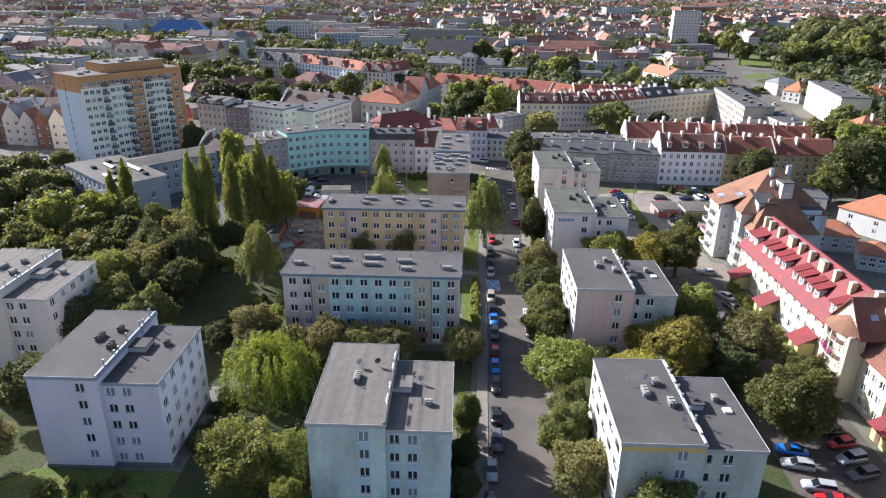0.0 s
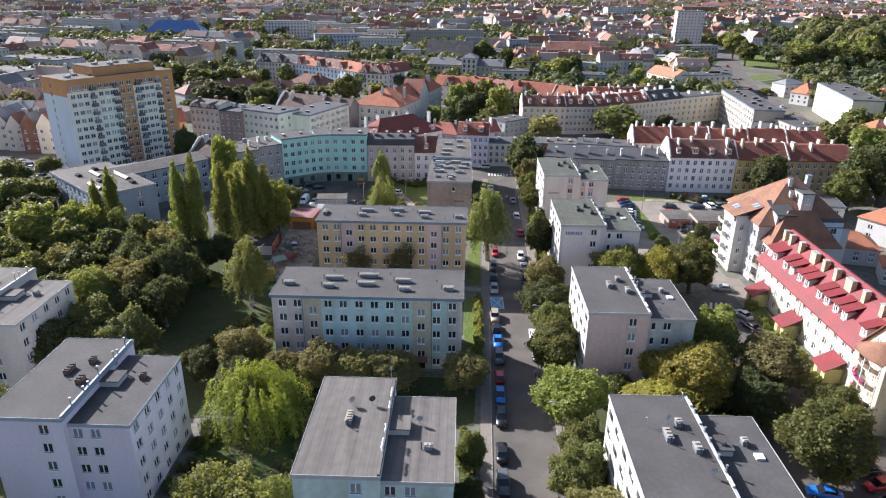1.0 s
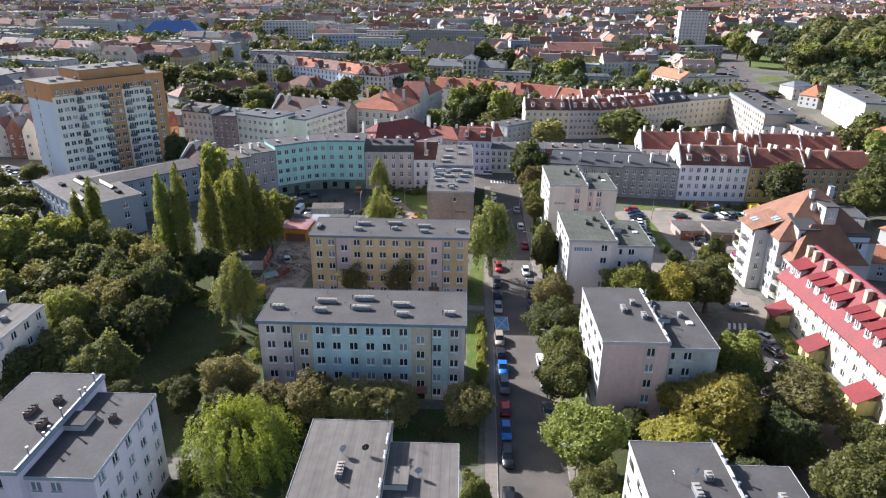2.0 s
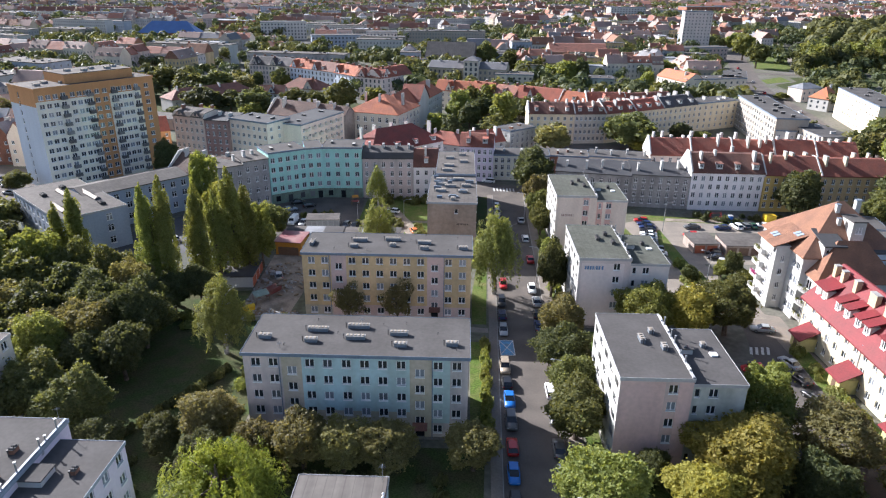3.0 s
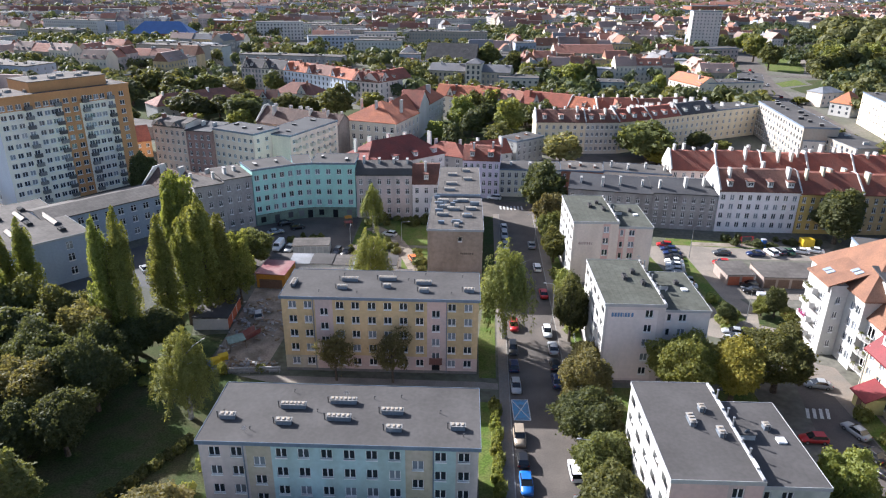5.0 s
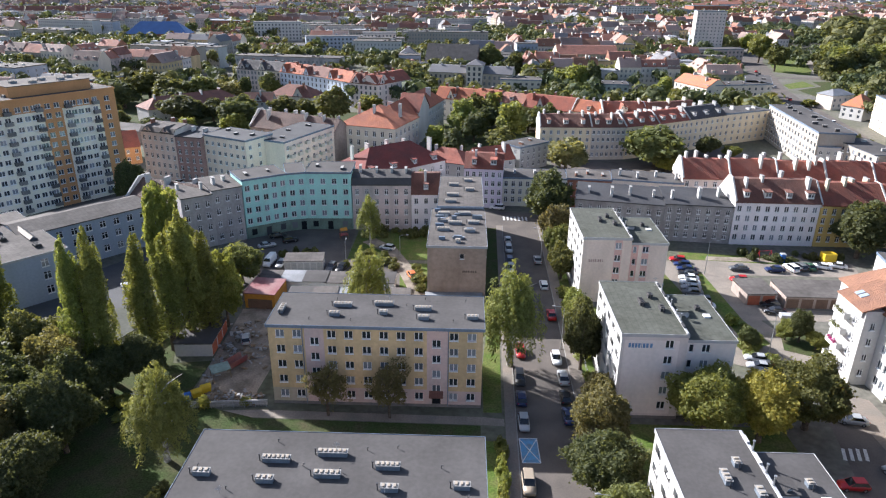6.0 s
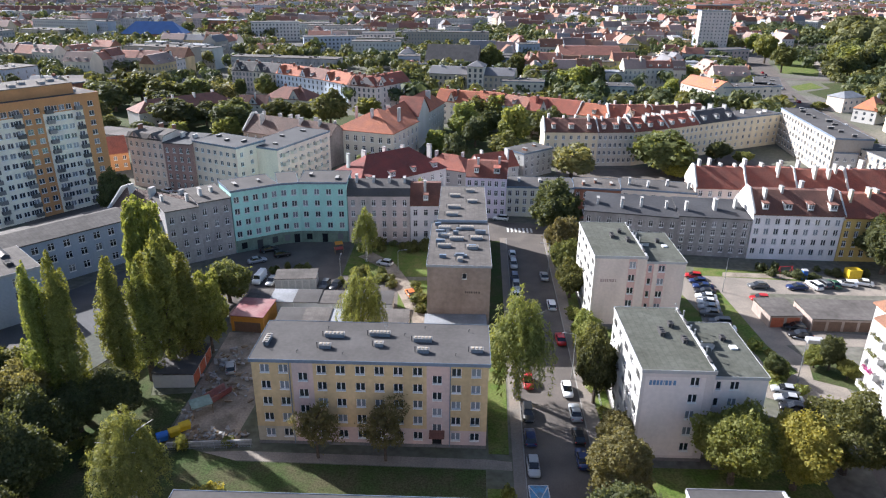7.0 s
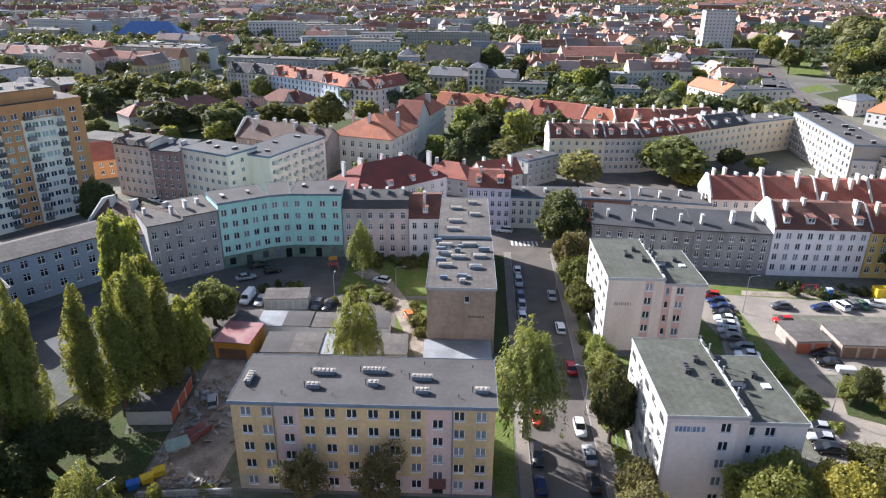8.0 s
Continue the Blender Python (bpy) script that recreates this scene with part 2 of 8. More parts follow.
M["sheet_red"] = mat("crimson_sheet_roof", (0.185, 0.022, 0.026), 0.65, 0.14, 3, 0.25, tint=(0.14, 0.022, 0.024))
M["frame_white"] = mat("white_window_frame", (0.80, 0.80, 0.80), 0.5, 0.04, 3, 1, bump=0)
M["frame_brown"] = mat("brown_window_frame", (0.16, 0.10, 0.07), 0.6, 0.1, 3, 1, bump=0)
M["glass"] = glass_mat("window_glass", (0.028, 0.034, 0.042), (0.22, 0.245, 0.28), 0.42)
M["glass_dark"] = glass_mat("dark_window_glass", (0.018, 0.02, 0.025), (0.2, 0.21, 0.22), 0.2)
M["glass_mid"] = glass_mat("dull_window_glass", (0.050, 0.058, 0.070), (0.24, 0.26, 0.29), 0.35)
# glass for far panes, paled so that haze and sky reflection sit in the colour
M["glass_far"] = glass_mat("haze_paled_window_glass", (0.075, 0.085, 0.10), (0.2, 0.21, 0.22), 0.2)
M["black"] = mat("black_rubber", (0.02, 0.02, 0.02), 0.9, 0.1, 5, 1)
M["darkmetal"] = mat("dark_painted_metal", (0.05, 0.05, 0.055), 0.5, 0.1, 5, 1)
M["steel"] = mat("galvanised_steel", (0.42, 0.43, 0.44), 0.4, 0.1, 5, 1, metal=0.6)
M["bark"] = mat("tree_bark", (0.13, 0.10, 0.075), 0.95, 0.3, 6, 1.5, bump=0.5)
M["bark_birch"] = mat("birch_bark", (0.55, 0.53, 0.49), 0.9, 0.2, 5, 2.5, tint=(0.10, 0.09, 0.08), bump=0.3)
M["asphalt"] = mat("worn_asphalt", (0.140, 0.122, 0.108), 0.9, 0.16, 6, 0.18, tint=(0.100, 0.090, 0.082), spec=0.12)
M["asphalt_dark"] = mat("dark_asphalt", (0.085, 0.085, 0.088), 0.9, 0.14, 6, 0.18, tint=(0.065, 0.065, 0.068))
# brown asphalt of the car park, its colour lowered for tree shade
M["asphalt_brown"] = mat("shade_toned_brown_asphalt", (0.112, 0.096, 0.084), 0.9, 0.16, 5, 0.2, tint=(0.078, 0.068, 0.060), spec=0.12)
M["paving"] = mat("concrete_paving", (0.262, 0.228, 0.192), 0.95, 0.16, 4, 0.25, tint=(0.20, 0.178, 0.152), spec=0.12)
M["gravel"] = mat("pale_gravel", (0.30, 0.255, 0.205), 0.95, 0.2, 3, 0.35, tint=(0.16, 0.135, 0.105), bump=0.4, spec=0.12)
M["kerb"] = mat("kerb_stone", (0.30, 0.285, 0.265), 0.9, 0.14, 5, 0.8)
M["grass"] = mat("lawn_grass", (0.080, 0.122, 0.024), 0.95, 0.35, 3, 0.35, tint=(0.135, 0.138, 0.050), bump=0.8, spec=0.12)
# lawn grass in a darker copy, with the shade of trees in its colour
M["grass_dark"] = mat("shade_toned_grass", (0.046, 0.068, 0.022), 0.95, 0.4, 4, 0.3, tint=(0.070, 0.066, 0.034), bump=0.8, spec=0.12)
M["earth"] = mat("town_ground", (0.15, 0.142, 0.125), 0.95, 0.25, 0.8, 0.03, tint=(0.105, 0.110, 0.072), bump=0.3, spec=0.12)
M["paint_white"] = mat("white_road_paint", (0.62, 0.62, 0.60), 0.8, 0.15, 5, 1.5, bump=0)
M["paint_blue"] = mat("blue_road_paint", (0.10, 0.30, 0.52), 0.8, 0.2, 5, 1.2, tint=(0.13, 0.20, 0.27), bump=0)
M["leaf_green"] = leaf_mat("mid_green_leaves", (0.108, 0.122, 0.04), (0.19, 0.198, 0.072))
M["leaf_dark"] = leaf_mat("dark_green_leaves", (0.074, 0.088, 0.036), (0.13, 0.142, 0.062))
M["leaf_light"] = leaf_mat("light_green_leaves", (0.160, 0.186, 0.046), (0.272, 0.284, 0.088))
M["leaf_poplar"] = leaf_mat("poplar_leaves", (0.162, 0.190, 0.048), (0.272, 0.290, 0.088))
M["leaf_birch"] = leaf_mat("birch_leaves", (0.155, 0.180, 0.050), (0.265, 0.280, 0.092))
M["leaf_willow"] = leaf_mat("willow_leaves", (0.150, 0.186, 0.030), (0.255, 0.280, 0.058))
M["leaf_yellow"] = leaf_mat("yellowing_leaves", (0.222, 0.208, 0.044), (0.348, 0.308, 0.078))
# leaves of distant trees, lightened a little so the colour holds some haze
M["leaf_wood"] = leaf_mat("woodland_leaves", (0.080, 0.098, 0.040), (0.140, 0.155, 0.064), 0.35)
M["leaf_wood_dark"] = leaf_mat("dark_woodland_leaves", (0.056, 0.072, 0.036), (0.100, 0.116, 0.056), 0.35)
M["leaf_wood_light"] = leaf_mat("pale_woodland_leaves", (0.132, 0.148, 0.054), (0.190, 0.200, 0.080), 0.4)
M["leaf_brown"] = leaf_mat("browning_leaves", (0.150, 0.143, 0.062), (0.238, 0.218, 0.096))


# ---- mesh helpers ----
def mesh_of(name, bm, mats):
    me = bpy.data.meshes.new(name)
    bm.to_mesh(me)
    bm.free()
    for m in mats if isinstance(mats, (list, tuple)) else [mats]:
        me.materials.append(m)
    return me


def part(name, bm, material, parent=None, label="", m=None):
    """Links a bmesh (or a finished mesh) as one mesh object under a thing or a part."""
    me = bm if isinstance(bm, bpy.types.Mesh) else mesh_of(name, bm, material)
    ob = new(name, me)
    ob.parent = parent
    if m is not None:
        ob.matrix_basis = m
    return tagged(ob, label) if label else ob


def thing(name, m, label, category, group="", kind=""):
    ob = new(name)
    ob.empty_display_size = 0.5
    ob.matrix_basis = m
    return tagged(ob, label, category, group, kind)


def quad(bm, pts, mi=0):
    f = bm.faces.new([bm.verts.new(p) for p in pts])
    f.material_index = mi
    return f


def box(bm, x0, y0, z0, x1, y1, z1, mi=0):
    v = [bm.verts.new(p) for p in ((x0, y0, z0), (x1, y0, z0), (x1, y1, z0), (x0, y1, z0), (x0, y0, z1), (x1, y0, z1), (x1, y1, z1), (x0, y1, z1))]
    for a in ((3, 2, 1, 0), (4, 5, 6, 7), (0, 1, 5, 4), (1, 2, 6, 5), (2, 3, 7, 6), (3, 0, 4, 7)):
        bm.faces.new([v[i] for i in a]).material_index = mi
    return v


def bevelled(x0, y0, z0, x1, y1, z1, r=0.03):
    bm = bmesh.new()
    box(bm, x0, y0, z0, x1, y1, z1)
    bmesh.ops.bevel(bm, geom=bm.edges[:], offset=r, segments=1, affect="EDGES")
    return bm


def extrude_x(bm, prof, x0, x1, mi=0):
    """A prism: the closed outline prof of (y, z), counter-clockwise seen from +x, drawn out from x0 to x1."""
    a = [bm.verts.new((x0, y, z)) for y, z in prof]
    b = [bm.verts.new((x1, y, z)) for y, z in prof]
    bm.faces.new(b).material_index = mi
    bm.faces.new(a[::-1]).material_index = mi
    k = len(prof)
    for i in range(k):
        bm.faces.new((a[i], a[(i + 1) % k], b[(i + 1) % k], b[i])).material_index = mi


def tube(bm, pts, radii, sides=6, mi=0):
    rings = []
    for i, p in enumerate(pts):
        d = (Vector(pts[min(i + 1, len(pts) - 1)]) - Vector(pts[max(i - 1, 0)])).normalized()
        q = d.to_track_quat("Z", "Y")
        rings.append([bm.verts.new(Vector(p) + q @ Vector((radii[i] * math.cos(a), radii[i] * math.sin(a), 0))) for a in [2 * math.pi * k / sides for k in range(sides)]])
    for r0, r1 in zip(rings, rings[1:]):
        for k in range(sides):
            f = bm.faces.new((r0[k], r0[(k + 1) % sides], r1[(k + 1) % sides], r1[k]))
            f.material_index = mi
    bm.faces.new(rings[-1]).material_index = mi
    bm.faces.new(rings[0][::-1]).material_index = mi


def facade(bm, p0, p1, z0, z1, holes=(), zones=(), depth=0.14):
    """One wall face from p0 to p1 (outside to the right of the way), with openings (u0, u1, z0, z1) that have reveals, and zones (u0, u1, z0, z1, material)."""
    p0, p1 = Vector((*p0, 0)), Vector((*p1, 0))
    length = (p1 - p0).length
    d = (p1 - p0) / length
    inward = Vector((-d.y, d.x, 0))
    us = sorted({0.0, length, *[round(v, 4) for h in holes for v in h[:2]], *[round(min(max(v, 0), length), 4) for h in zones for v in h[:2]]})
    zs = sorted({z0, z1, *[round(v, 4) for h in holes for v in h[2:4]], *[round(min(max(v, z0), z1), 4) for h in zones for v in h[2:4]]})
    at = lambda u, z, k=0.0: p0 + d * u + inward * k + Vector((0, 0, z))
    for za, zb in zip(zs, zs[1:]):
        zm, run = (za + zb) / 2, None
        for ua, ub in zip(us, us[1:]):
            um = (ua + ub) / 2
            inside = any(h[0] < um < h[1] and h[2] < zm < h[3] for h in holes)
            mi = 0
            for q in zones:
                if q[0] < um < q[1] and q[2] < zm < q[3]:
                    mi = q[4]
            key = None if inside else mi
            if run and run[2] == key:
                run[1] = ub
                continue
            if run and run[2] is not None:
                quad(bm, (at(run[0], za), at(run[1], za), at(run[1], zb), at(run[0], zb)), run[2])
            run = [ua, ub, key]
        if run and run[2] is not None:
            quad(bm, (at(run[0], za), at(run[1], za), at(run[1], zb), at(run[0], zb)), run[2])
    for h in holes:
        a, b, c, e = h[:4]
        hm = 0
        for q in zones:
            if q[0] < (a + b) / 2 < q[1] and q[2] < (c + e) / 2 < q[3]:
                hm = q[4]
        deep = 0.5 if len(h) > 4 and h[4] == "loggia" else depth
        if deep > 0.4:
            quad(bm, (at(a, c, deep), at(b, c, deep), at(b, e, deep), at(a, e, deep)), hm)
        for u0, w0, u1, w1 in ((a, c, b, c), (b, c, b, e), (b, e, a, e), (a, e, a, c)):
            quad(bm, (at(u0, w0), at(u0, w0, deep), at(u1, w1, deep), at(u1, w1)), hm)


WINDOWS = {}


def window_mesh(w, h, style="two"):
    """Frame with sill, and pane; origin at the bottom left outer corner of the opening, x along the wall, y inwards."""
    key = (round(w, 2), round(h, 2), style)
    if key in WINDOWS:
        return WINDOWS[key]
    WINDOWS[key] = (window_shape(w, h, style, False), None if style == "cross" else window_shape(w, h, style, True))
    if style == "cross":
        WINDOWS[key] = (window_shape(w, h, style, None), None)
    return WINDOWS[key]


def window_shape(w, h, style, panes):
    """panes False: frame and sill; True: the glass alone; None: both in one mesh."""
    t, a, b = 0.065, 0.09, 0.16
    us = [0, t, w - t, w]
    if style in ("two", "cross"):
        us[2:2] = [w / 2 - 0.06, w / 2 + 0.06]
    elif style == "three":
        us[2:2] = [w / 3 - 0.05, w / 3 + 0.05, 2 * w / 3 - 0.05, 2 * w / 3 + 0.05]
    zs = [0, t, h - t, h]
    if style == "cross":
        zs[2:2] = [h * 0.66, h * 0.66 + 0.08]
    bm = bmesh.new()
    for i, (u0, u1) in enumerate(zip(us, us[1:])):
        for k, (z0, z1) in enumerate(zip(zs, zs[1:])):
            if i % 2 and k % 2:
                if panes is not False:
                    quad(bm, ((u0, b, z0), (u1, b, z0), (u1, b, z1), (u0, b, z1)), 0 if panes else 1)
                if not panes:
                    for x0, y0, x1, y1 in ((u0, z0, u1, z0), (u1, z0, u1, z1), (u1, z1, u0, z1), (u0, z1, u0, z0)):
                        quad(bm, ((x0, a, y0), (x0, b, y0), (x1, b, y1), (x1, a, y1)))
            elif not panes:
                quad(bm, ((u0, a, z0), (u1, a, z0), (u1, a, z1), (u0, a, z1)))
    if not panes and style != "door":
        box(bm, -0.03, -0.08, -0.14, w + 0.03, a, 0)
    bmesh.ops.remove_doubles(bm, verts=bm.verts, dist=0.0005)
    glass = M["glass_dark"] if style in ("door", "cross") else M["glass"]
    fm = M["frame_brown"] if style == "door" else M["frame_white"]
    return mesh_of("pane" if panes else "window", bm, glass if panes else [fm, glass])


JOINED_WINDOWS = {}


def whole_window(w, h, style="two"):
    """Frame and pane as one mesh, for small windows."""
    key = (round(w, 2), round(h, 2), style)
    if key not in JOINED_WINDOWS:
        JOINED_WINDOWS[key] = window_shape(w, h, style, None)
        JOINED_WINDOWS[key].materials[1] = M["glass_mid"]
    return JOINED_WINDOWS[key]


def loggia(parent, p0, d, ang, h):
    """A recessed balcony: parapet at the front, a window in the back wall."""
    w = h[1] - h[0]
    q = p0 + d * h[0]
    lg = part("loggia_parapet", bevelled(0.0, -0.06, -0.12, w, 0.04, 1.0, 0.015), M["plaster_white"], parent, m=pose(q.x, q.y, h[2], 0, 0, ang))
    for u, ww, z, hh, st in ((0.35, 0.8, 1.0, 0.85, "one"),) if int(q.y * 3 + h[2]) % 2 else ():
        part("window", whole_window(ww, hh, st), None, lg, m=pose(u, 0.30, z))
    return lg


FOOT = []


def put_windows(parent, p0, p1, holes, reach=0):
    """reach 0: frame and pane apart; 1: one piece each; 2: far off, all panes of a face in one."""
    p0, p1 = Vector((*p0, 0)), Vector((*p1, 0))
    d = (p1 - p0).normalized()
    ang = math.degrees(math.atan2(d.y, d.x))
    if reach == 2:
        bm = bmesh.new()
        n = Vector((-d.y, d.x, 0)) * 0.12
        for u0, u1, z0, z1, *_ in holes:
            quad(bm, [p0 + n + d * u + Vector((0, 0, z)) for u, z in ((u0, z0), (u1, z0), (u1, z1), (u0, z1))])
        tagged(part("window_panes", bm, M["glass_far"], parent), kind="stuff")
        return
    for h in holes:
        style = h[4] if len(h) > 4 else "two"
        if style == "loggia":
            loggia(parent, p0, d, ang, h)
            continue
        fr, pa = window_mesh(h[1] - h[0], h[3] - h[2], style)
        q = p0 + d * h[0]
        name = "door" if style == "door" else "window"
        if reach == 1 and pa:
            part(name, whole_window(h[1] - h[0], h[3] - h[2], style), None, parent, m=pose(q.x, q.y, h[2], 0, 0, ang))
            continue
        w = part(name, fr, None, parent, m=pose(q.x, q.y, h[2], 0, 0, ang))
        if pa:
            part("pane", pa, None, w)


def grid(us, w, zs, h, style="two"):
    return [(u - w / 2, u + w / 2, z, z + h, style) for u in us for z in zs]


def spread(length, n, margin=None):
    m = length / (2 * n) if margin is None else margin
    return [m + (length - 2 * m) * i / max(n - 1, 1) for i in range(n)]


def roof_slab(bm, prof, x0, x1, thick=0.22, mi=0):
    """A roof of even thickness along x under the open outline prof of (y, z), front to back."""
    extrude_x(bm, [(y, z - thick) for y, z in prof] + [(y, z) for y, z in prof[::-1]], x0, x1, mi)


def hip_roof(bm, w, d, h, top, over=0.4):
    r = d / 2 if d < w else w / 2
    a = [(-over, -over, h), (w + over, -over, h), (w + over, d + over, h), (-over, d + over, h)]
    b = [(r, d / 2, top), (w - r, d / 2, top)] if w >= d else [(w / 2, r, top), (w / 2, d - r, top)]
    va, vb = [bm.verts.new(p) for p in a], [bm.verts.new(p) for p in b]
    lo = [bm.verts.new((x, y, z - 0.2)) for x, y, z in a]
    if w >= d:
        fs = ((va[0], va[1], vb[1], vb[0]), (va[1], va[2], vb[1]), (va[2], va[3], vb[0], vb[1]), (va[3], va[0], vb[0]))
    else:
        fs = ((va[0], va[1], vb[0]), (va[1], va[2], vb[1], vb[0]), (va[2], va[3], vb[1]), (va[3], va[0], vb[0], vb[1]))
    for f in fs:
        bm.faces.new(f)
    for i in range(4):
        bm.faces.new((lo[i], lo[(i + 1) % 4], va[(i + 1) % 4], va[i]))
    bm.faces.new(lo[::-1])


def building(name, label, m, w, d, h, wall, roof, kind="flat", top=None, faces=None, zones=None, mats=None, category="building", group="",
             over=0.35, plinth=0.0, flashing="flash_blue", chimneys=(), chimney_mat="plaster_white", dormers=(), thick=0.25):
    """A house: front along x at y = 0, depth to +y. faces: openings per face (front, right, back, left); roof kinds: flat, gable (ridge along x), hip, mansard, mono.
    chimneys: (x, y, width, depth, top). dormers: (x, width, sill z)."""
    faces, zones = faces or {}, zones or {}
    ob = thing(name, m, label, category, group)
    mid = m @ Vector((w / 2, d / 2, 0))
    FOOT.append((mid.x, mid.y, max(w, d) / 2, m, w, d))
    ends = {"front": ((0, 0), (w, 0)), "right": ((w, 0), (w, d)), "back": ((w, d), (0, d)), "left": ((0, d), (0, 0))}
    bm = bmesh.new()
    for f, (p0, p1) in ends.items():
        facade(bm, p0, p1, 0, h, faces.get(f, ()), zones.get(f, ()))
    top = top if top is not None else h + 0.3
    if kind == "gable":
        prof = [(-over, h - over * (top - h) / (d / 2)), (d / 2, top), (d + over, h - over * (top - h) / (d / 2))]
    elif kind == "mansard":
        prof = [(-over, h + 0.02), (0.9, h + 0.62 * (top - h)), (d * 0.55, top), (d + 0.2, h + 0.3)]
    elif kind == "steep":
        prof = [(-over, h + 0.02), (d * 0.42, top), (d * 0.58, top), (d + over, h)]
    elif kind == "mono":
        prof = [(-over, h + 0.25), (d + 0.1, top)]
    else:
        prof = None
    if prof:
        inner = [(y, z - 0.2) for y, z in prof if 0 < y < d]
        for x, rev in ((0.0, True), (w, False)):
            pts = [(x, 0, h), *[(x, y, z) for y, z in inner], (x, d, h)]
            pts = [p for i, p in enumerate(pts)]
            if len(pts) > 2:
                f = [bm.verts.new(p) for p in (pts if rev else pts[::-1])]
                bm.faces.new(f)
    bmesh.ops.remove_doubles(bm, verts=bm.verts, dist=0.001)
    wl = part("wall", bm, [M[wall], *[M[k] for k in (mats or ())]], ob)
    bm = bmesh.new()
    if kind == "flat":
        box(bm, -over * 0.4, -over * 0.4, h, w + over * 0.4, d + over * 0.4, top)
    elif kind == "hip":
        hip_roof(bm, w, d, h + 0.2, top, over)
    else:
        roof_slab(bm, prof, -0.12, w + 0.12, thick)
    rf = part("roof", bm, M[roof], ob)
    if kind == "flat" and flashing:
        bm = bmesh.new()
        e = over * 0.4
        for x0, y0, x1, y1 in ((-e - 0.03, -e - 0.05, w + e + 0.03, -e - 0.004), (-e - 0.03, d + e + 0.004, w + e + 0.03, d + e + 0.05), (-e - 0.05, -e, -e - 0.004, d + e), (w + e + 0.004, -e, w + e + 0.05, d + e)):
            box(bm, x0, y0, h - 0.12, x1, y1, top + 0.06)
        part("flashing", bm, M[flashing], ob)
    if plinth:
        bm = bmesh.new()
        box(bm, -0.06, -0.06, 0, w + 0.06, d + 0.06, plinth)
        part("plinth", bm, M["plinth"], ob)
    for c in chimneys:
        x, y, cw, cd, ct = c
        bm = bmesh.new()
        base = h - 0.5
        box(bm, x - cw / 2, y - cd / 2, base, x + cw / 2, y + cd / 2, ct)
        box(bm, x - cw / 2 - 0.07, y - cd / 2 - 0.07, ct, x + cw / 2 + 0.07, y + cd / 2 + 0.07, ct + 0.12, 1)
        part("chimney", bm, [M[chimney_mat], M["concrete"]], ob)
    for x, dw, z in dormers:
        bm = bmesh.new()
        y0 = 0.5
        box(bm, x - dw / 2, y0, z - 0.3, x + dw / 2, y0 + 2.6, z + 1.25)
        extrude_x(bm, [(y0 - 0.25, z + 1.25), (y0 + 3.2, z + 1.45), (y0 + 3.2, z + 1.55), (y0 - 0.25, z + 1.4)], x - dw / 2 - 0.15, x + dw / 2 + 0.15, 1)
        dm = part("dormer", bm, [M["plaster_white"], M[roof]], ob)
        part("window", whole_window(dw - 0.3, 1.0), None, dm, m=pose(x - dw / 2 + 0.15, y0 - 0.16, z + 0.1))
    if faces:
        for f, hs in faces.items():
            put_windows(ob, *ends[f], hs, 2 if mid.y > 390 else 1 if mid.y > 200 else 0)
    return ob


VENT_PARTS = {}


def roof_vent(parent, x, y, length, along_y=False, z=14.5, width=0.7, clad="zinc"):
    """A low ventilation stack: sheet-clad sides, a white cap and a row of small cowls on it."""
    key = (round(length, 1), round(width, 1), clad)
    if key not in VENT_PARTS:
        a, b = length / 2, width / 2
        bm = bmesh.new()
        box(bm, -a, -b, 0, a, b, 0.55)
        me = [mesh_of("vent_box", bm, M[clad])]
        me.append(mesh_of("cap", bevelled(-a - 0.08, -b - 0.08, 0.55, a + 0.08, b + 0.08, 0.64, 0.02), M["concrete" if clad == "zinc" else "felt"]))
        me.append(mesh_of("cowl", bevelled(-0.15, -b * 0.75, 0.64, 0.15, b * 0.75, 0.76, 0.03), M["cowl" if clad == "zinc" else "felt_dark"]))
        bm = bmesh.new()
        tube(bm, [(-a - 0.35, 0, 0), (-a - 0.35, 0, 0.8), (-a - 0.35, 0, 0.8), (-a - 0.35, 0, 0.92)], [0.07, 0.07, 0.13, 0.13], 6)
        me.append(mesh_of("vent_pipe", bm, M["darkmetal"]))
        VENT_PARTS[key] = me
    st, cap, cowl, pipe = VENT_PARTS[key]
    ob = part("roof_vent", st, None, parent, m=pose(x, y, z, 0, 0, 90 if along_y else 0))
    part("cap", cap, None, ob)
    part("vent_pipe", pipe, None, ob)
    n = max(2, int(length / 0.5))
    for i in range(n):
        part("cowl", cowl, None, ob, m=pose(-length / 2 + length * (i + 0.5) / n, 0, 0))


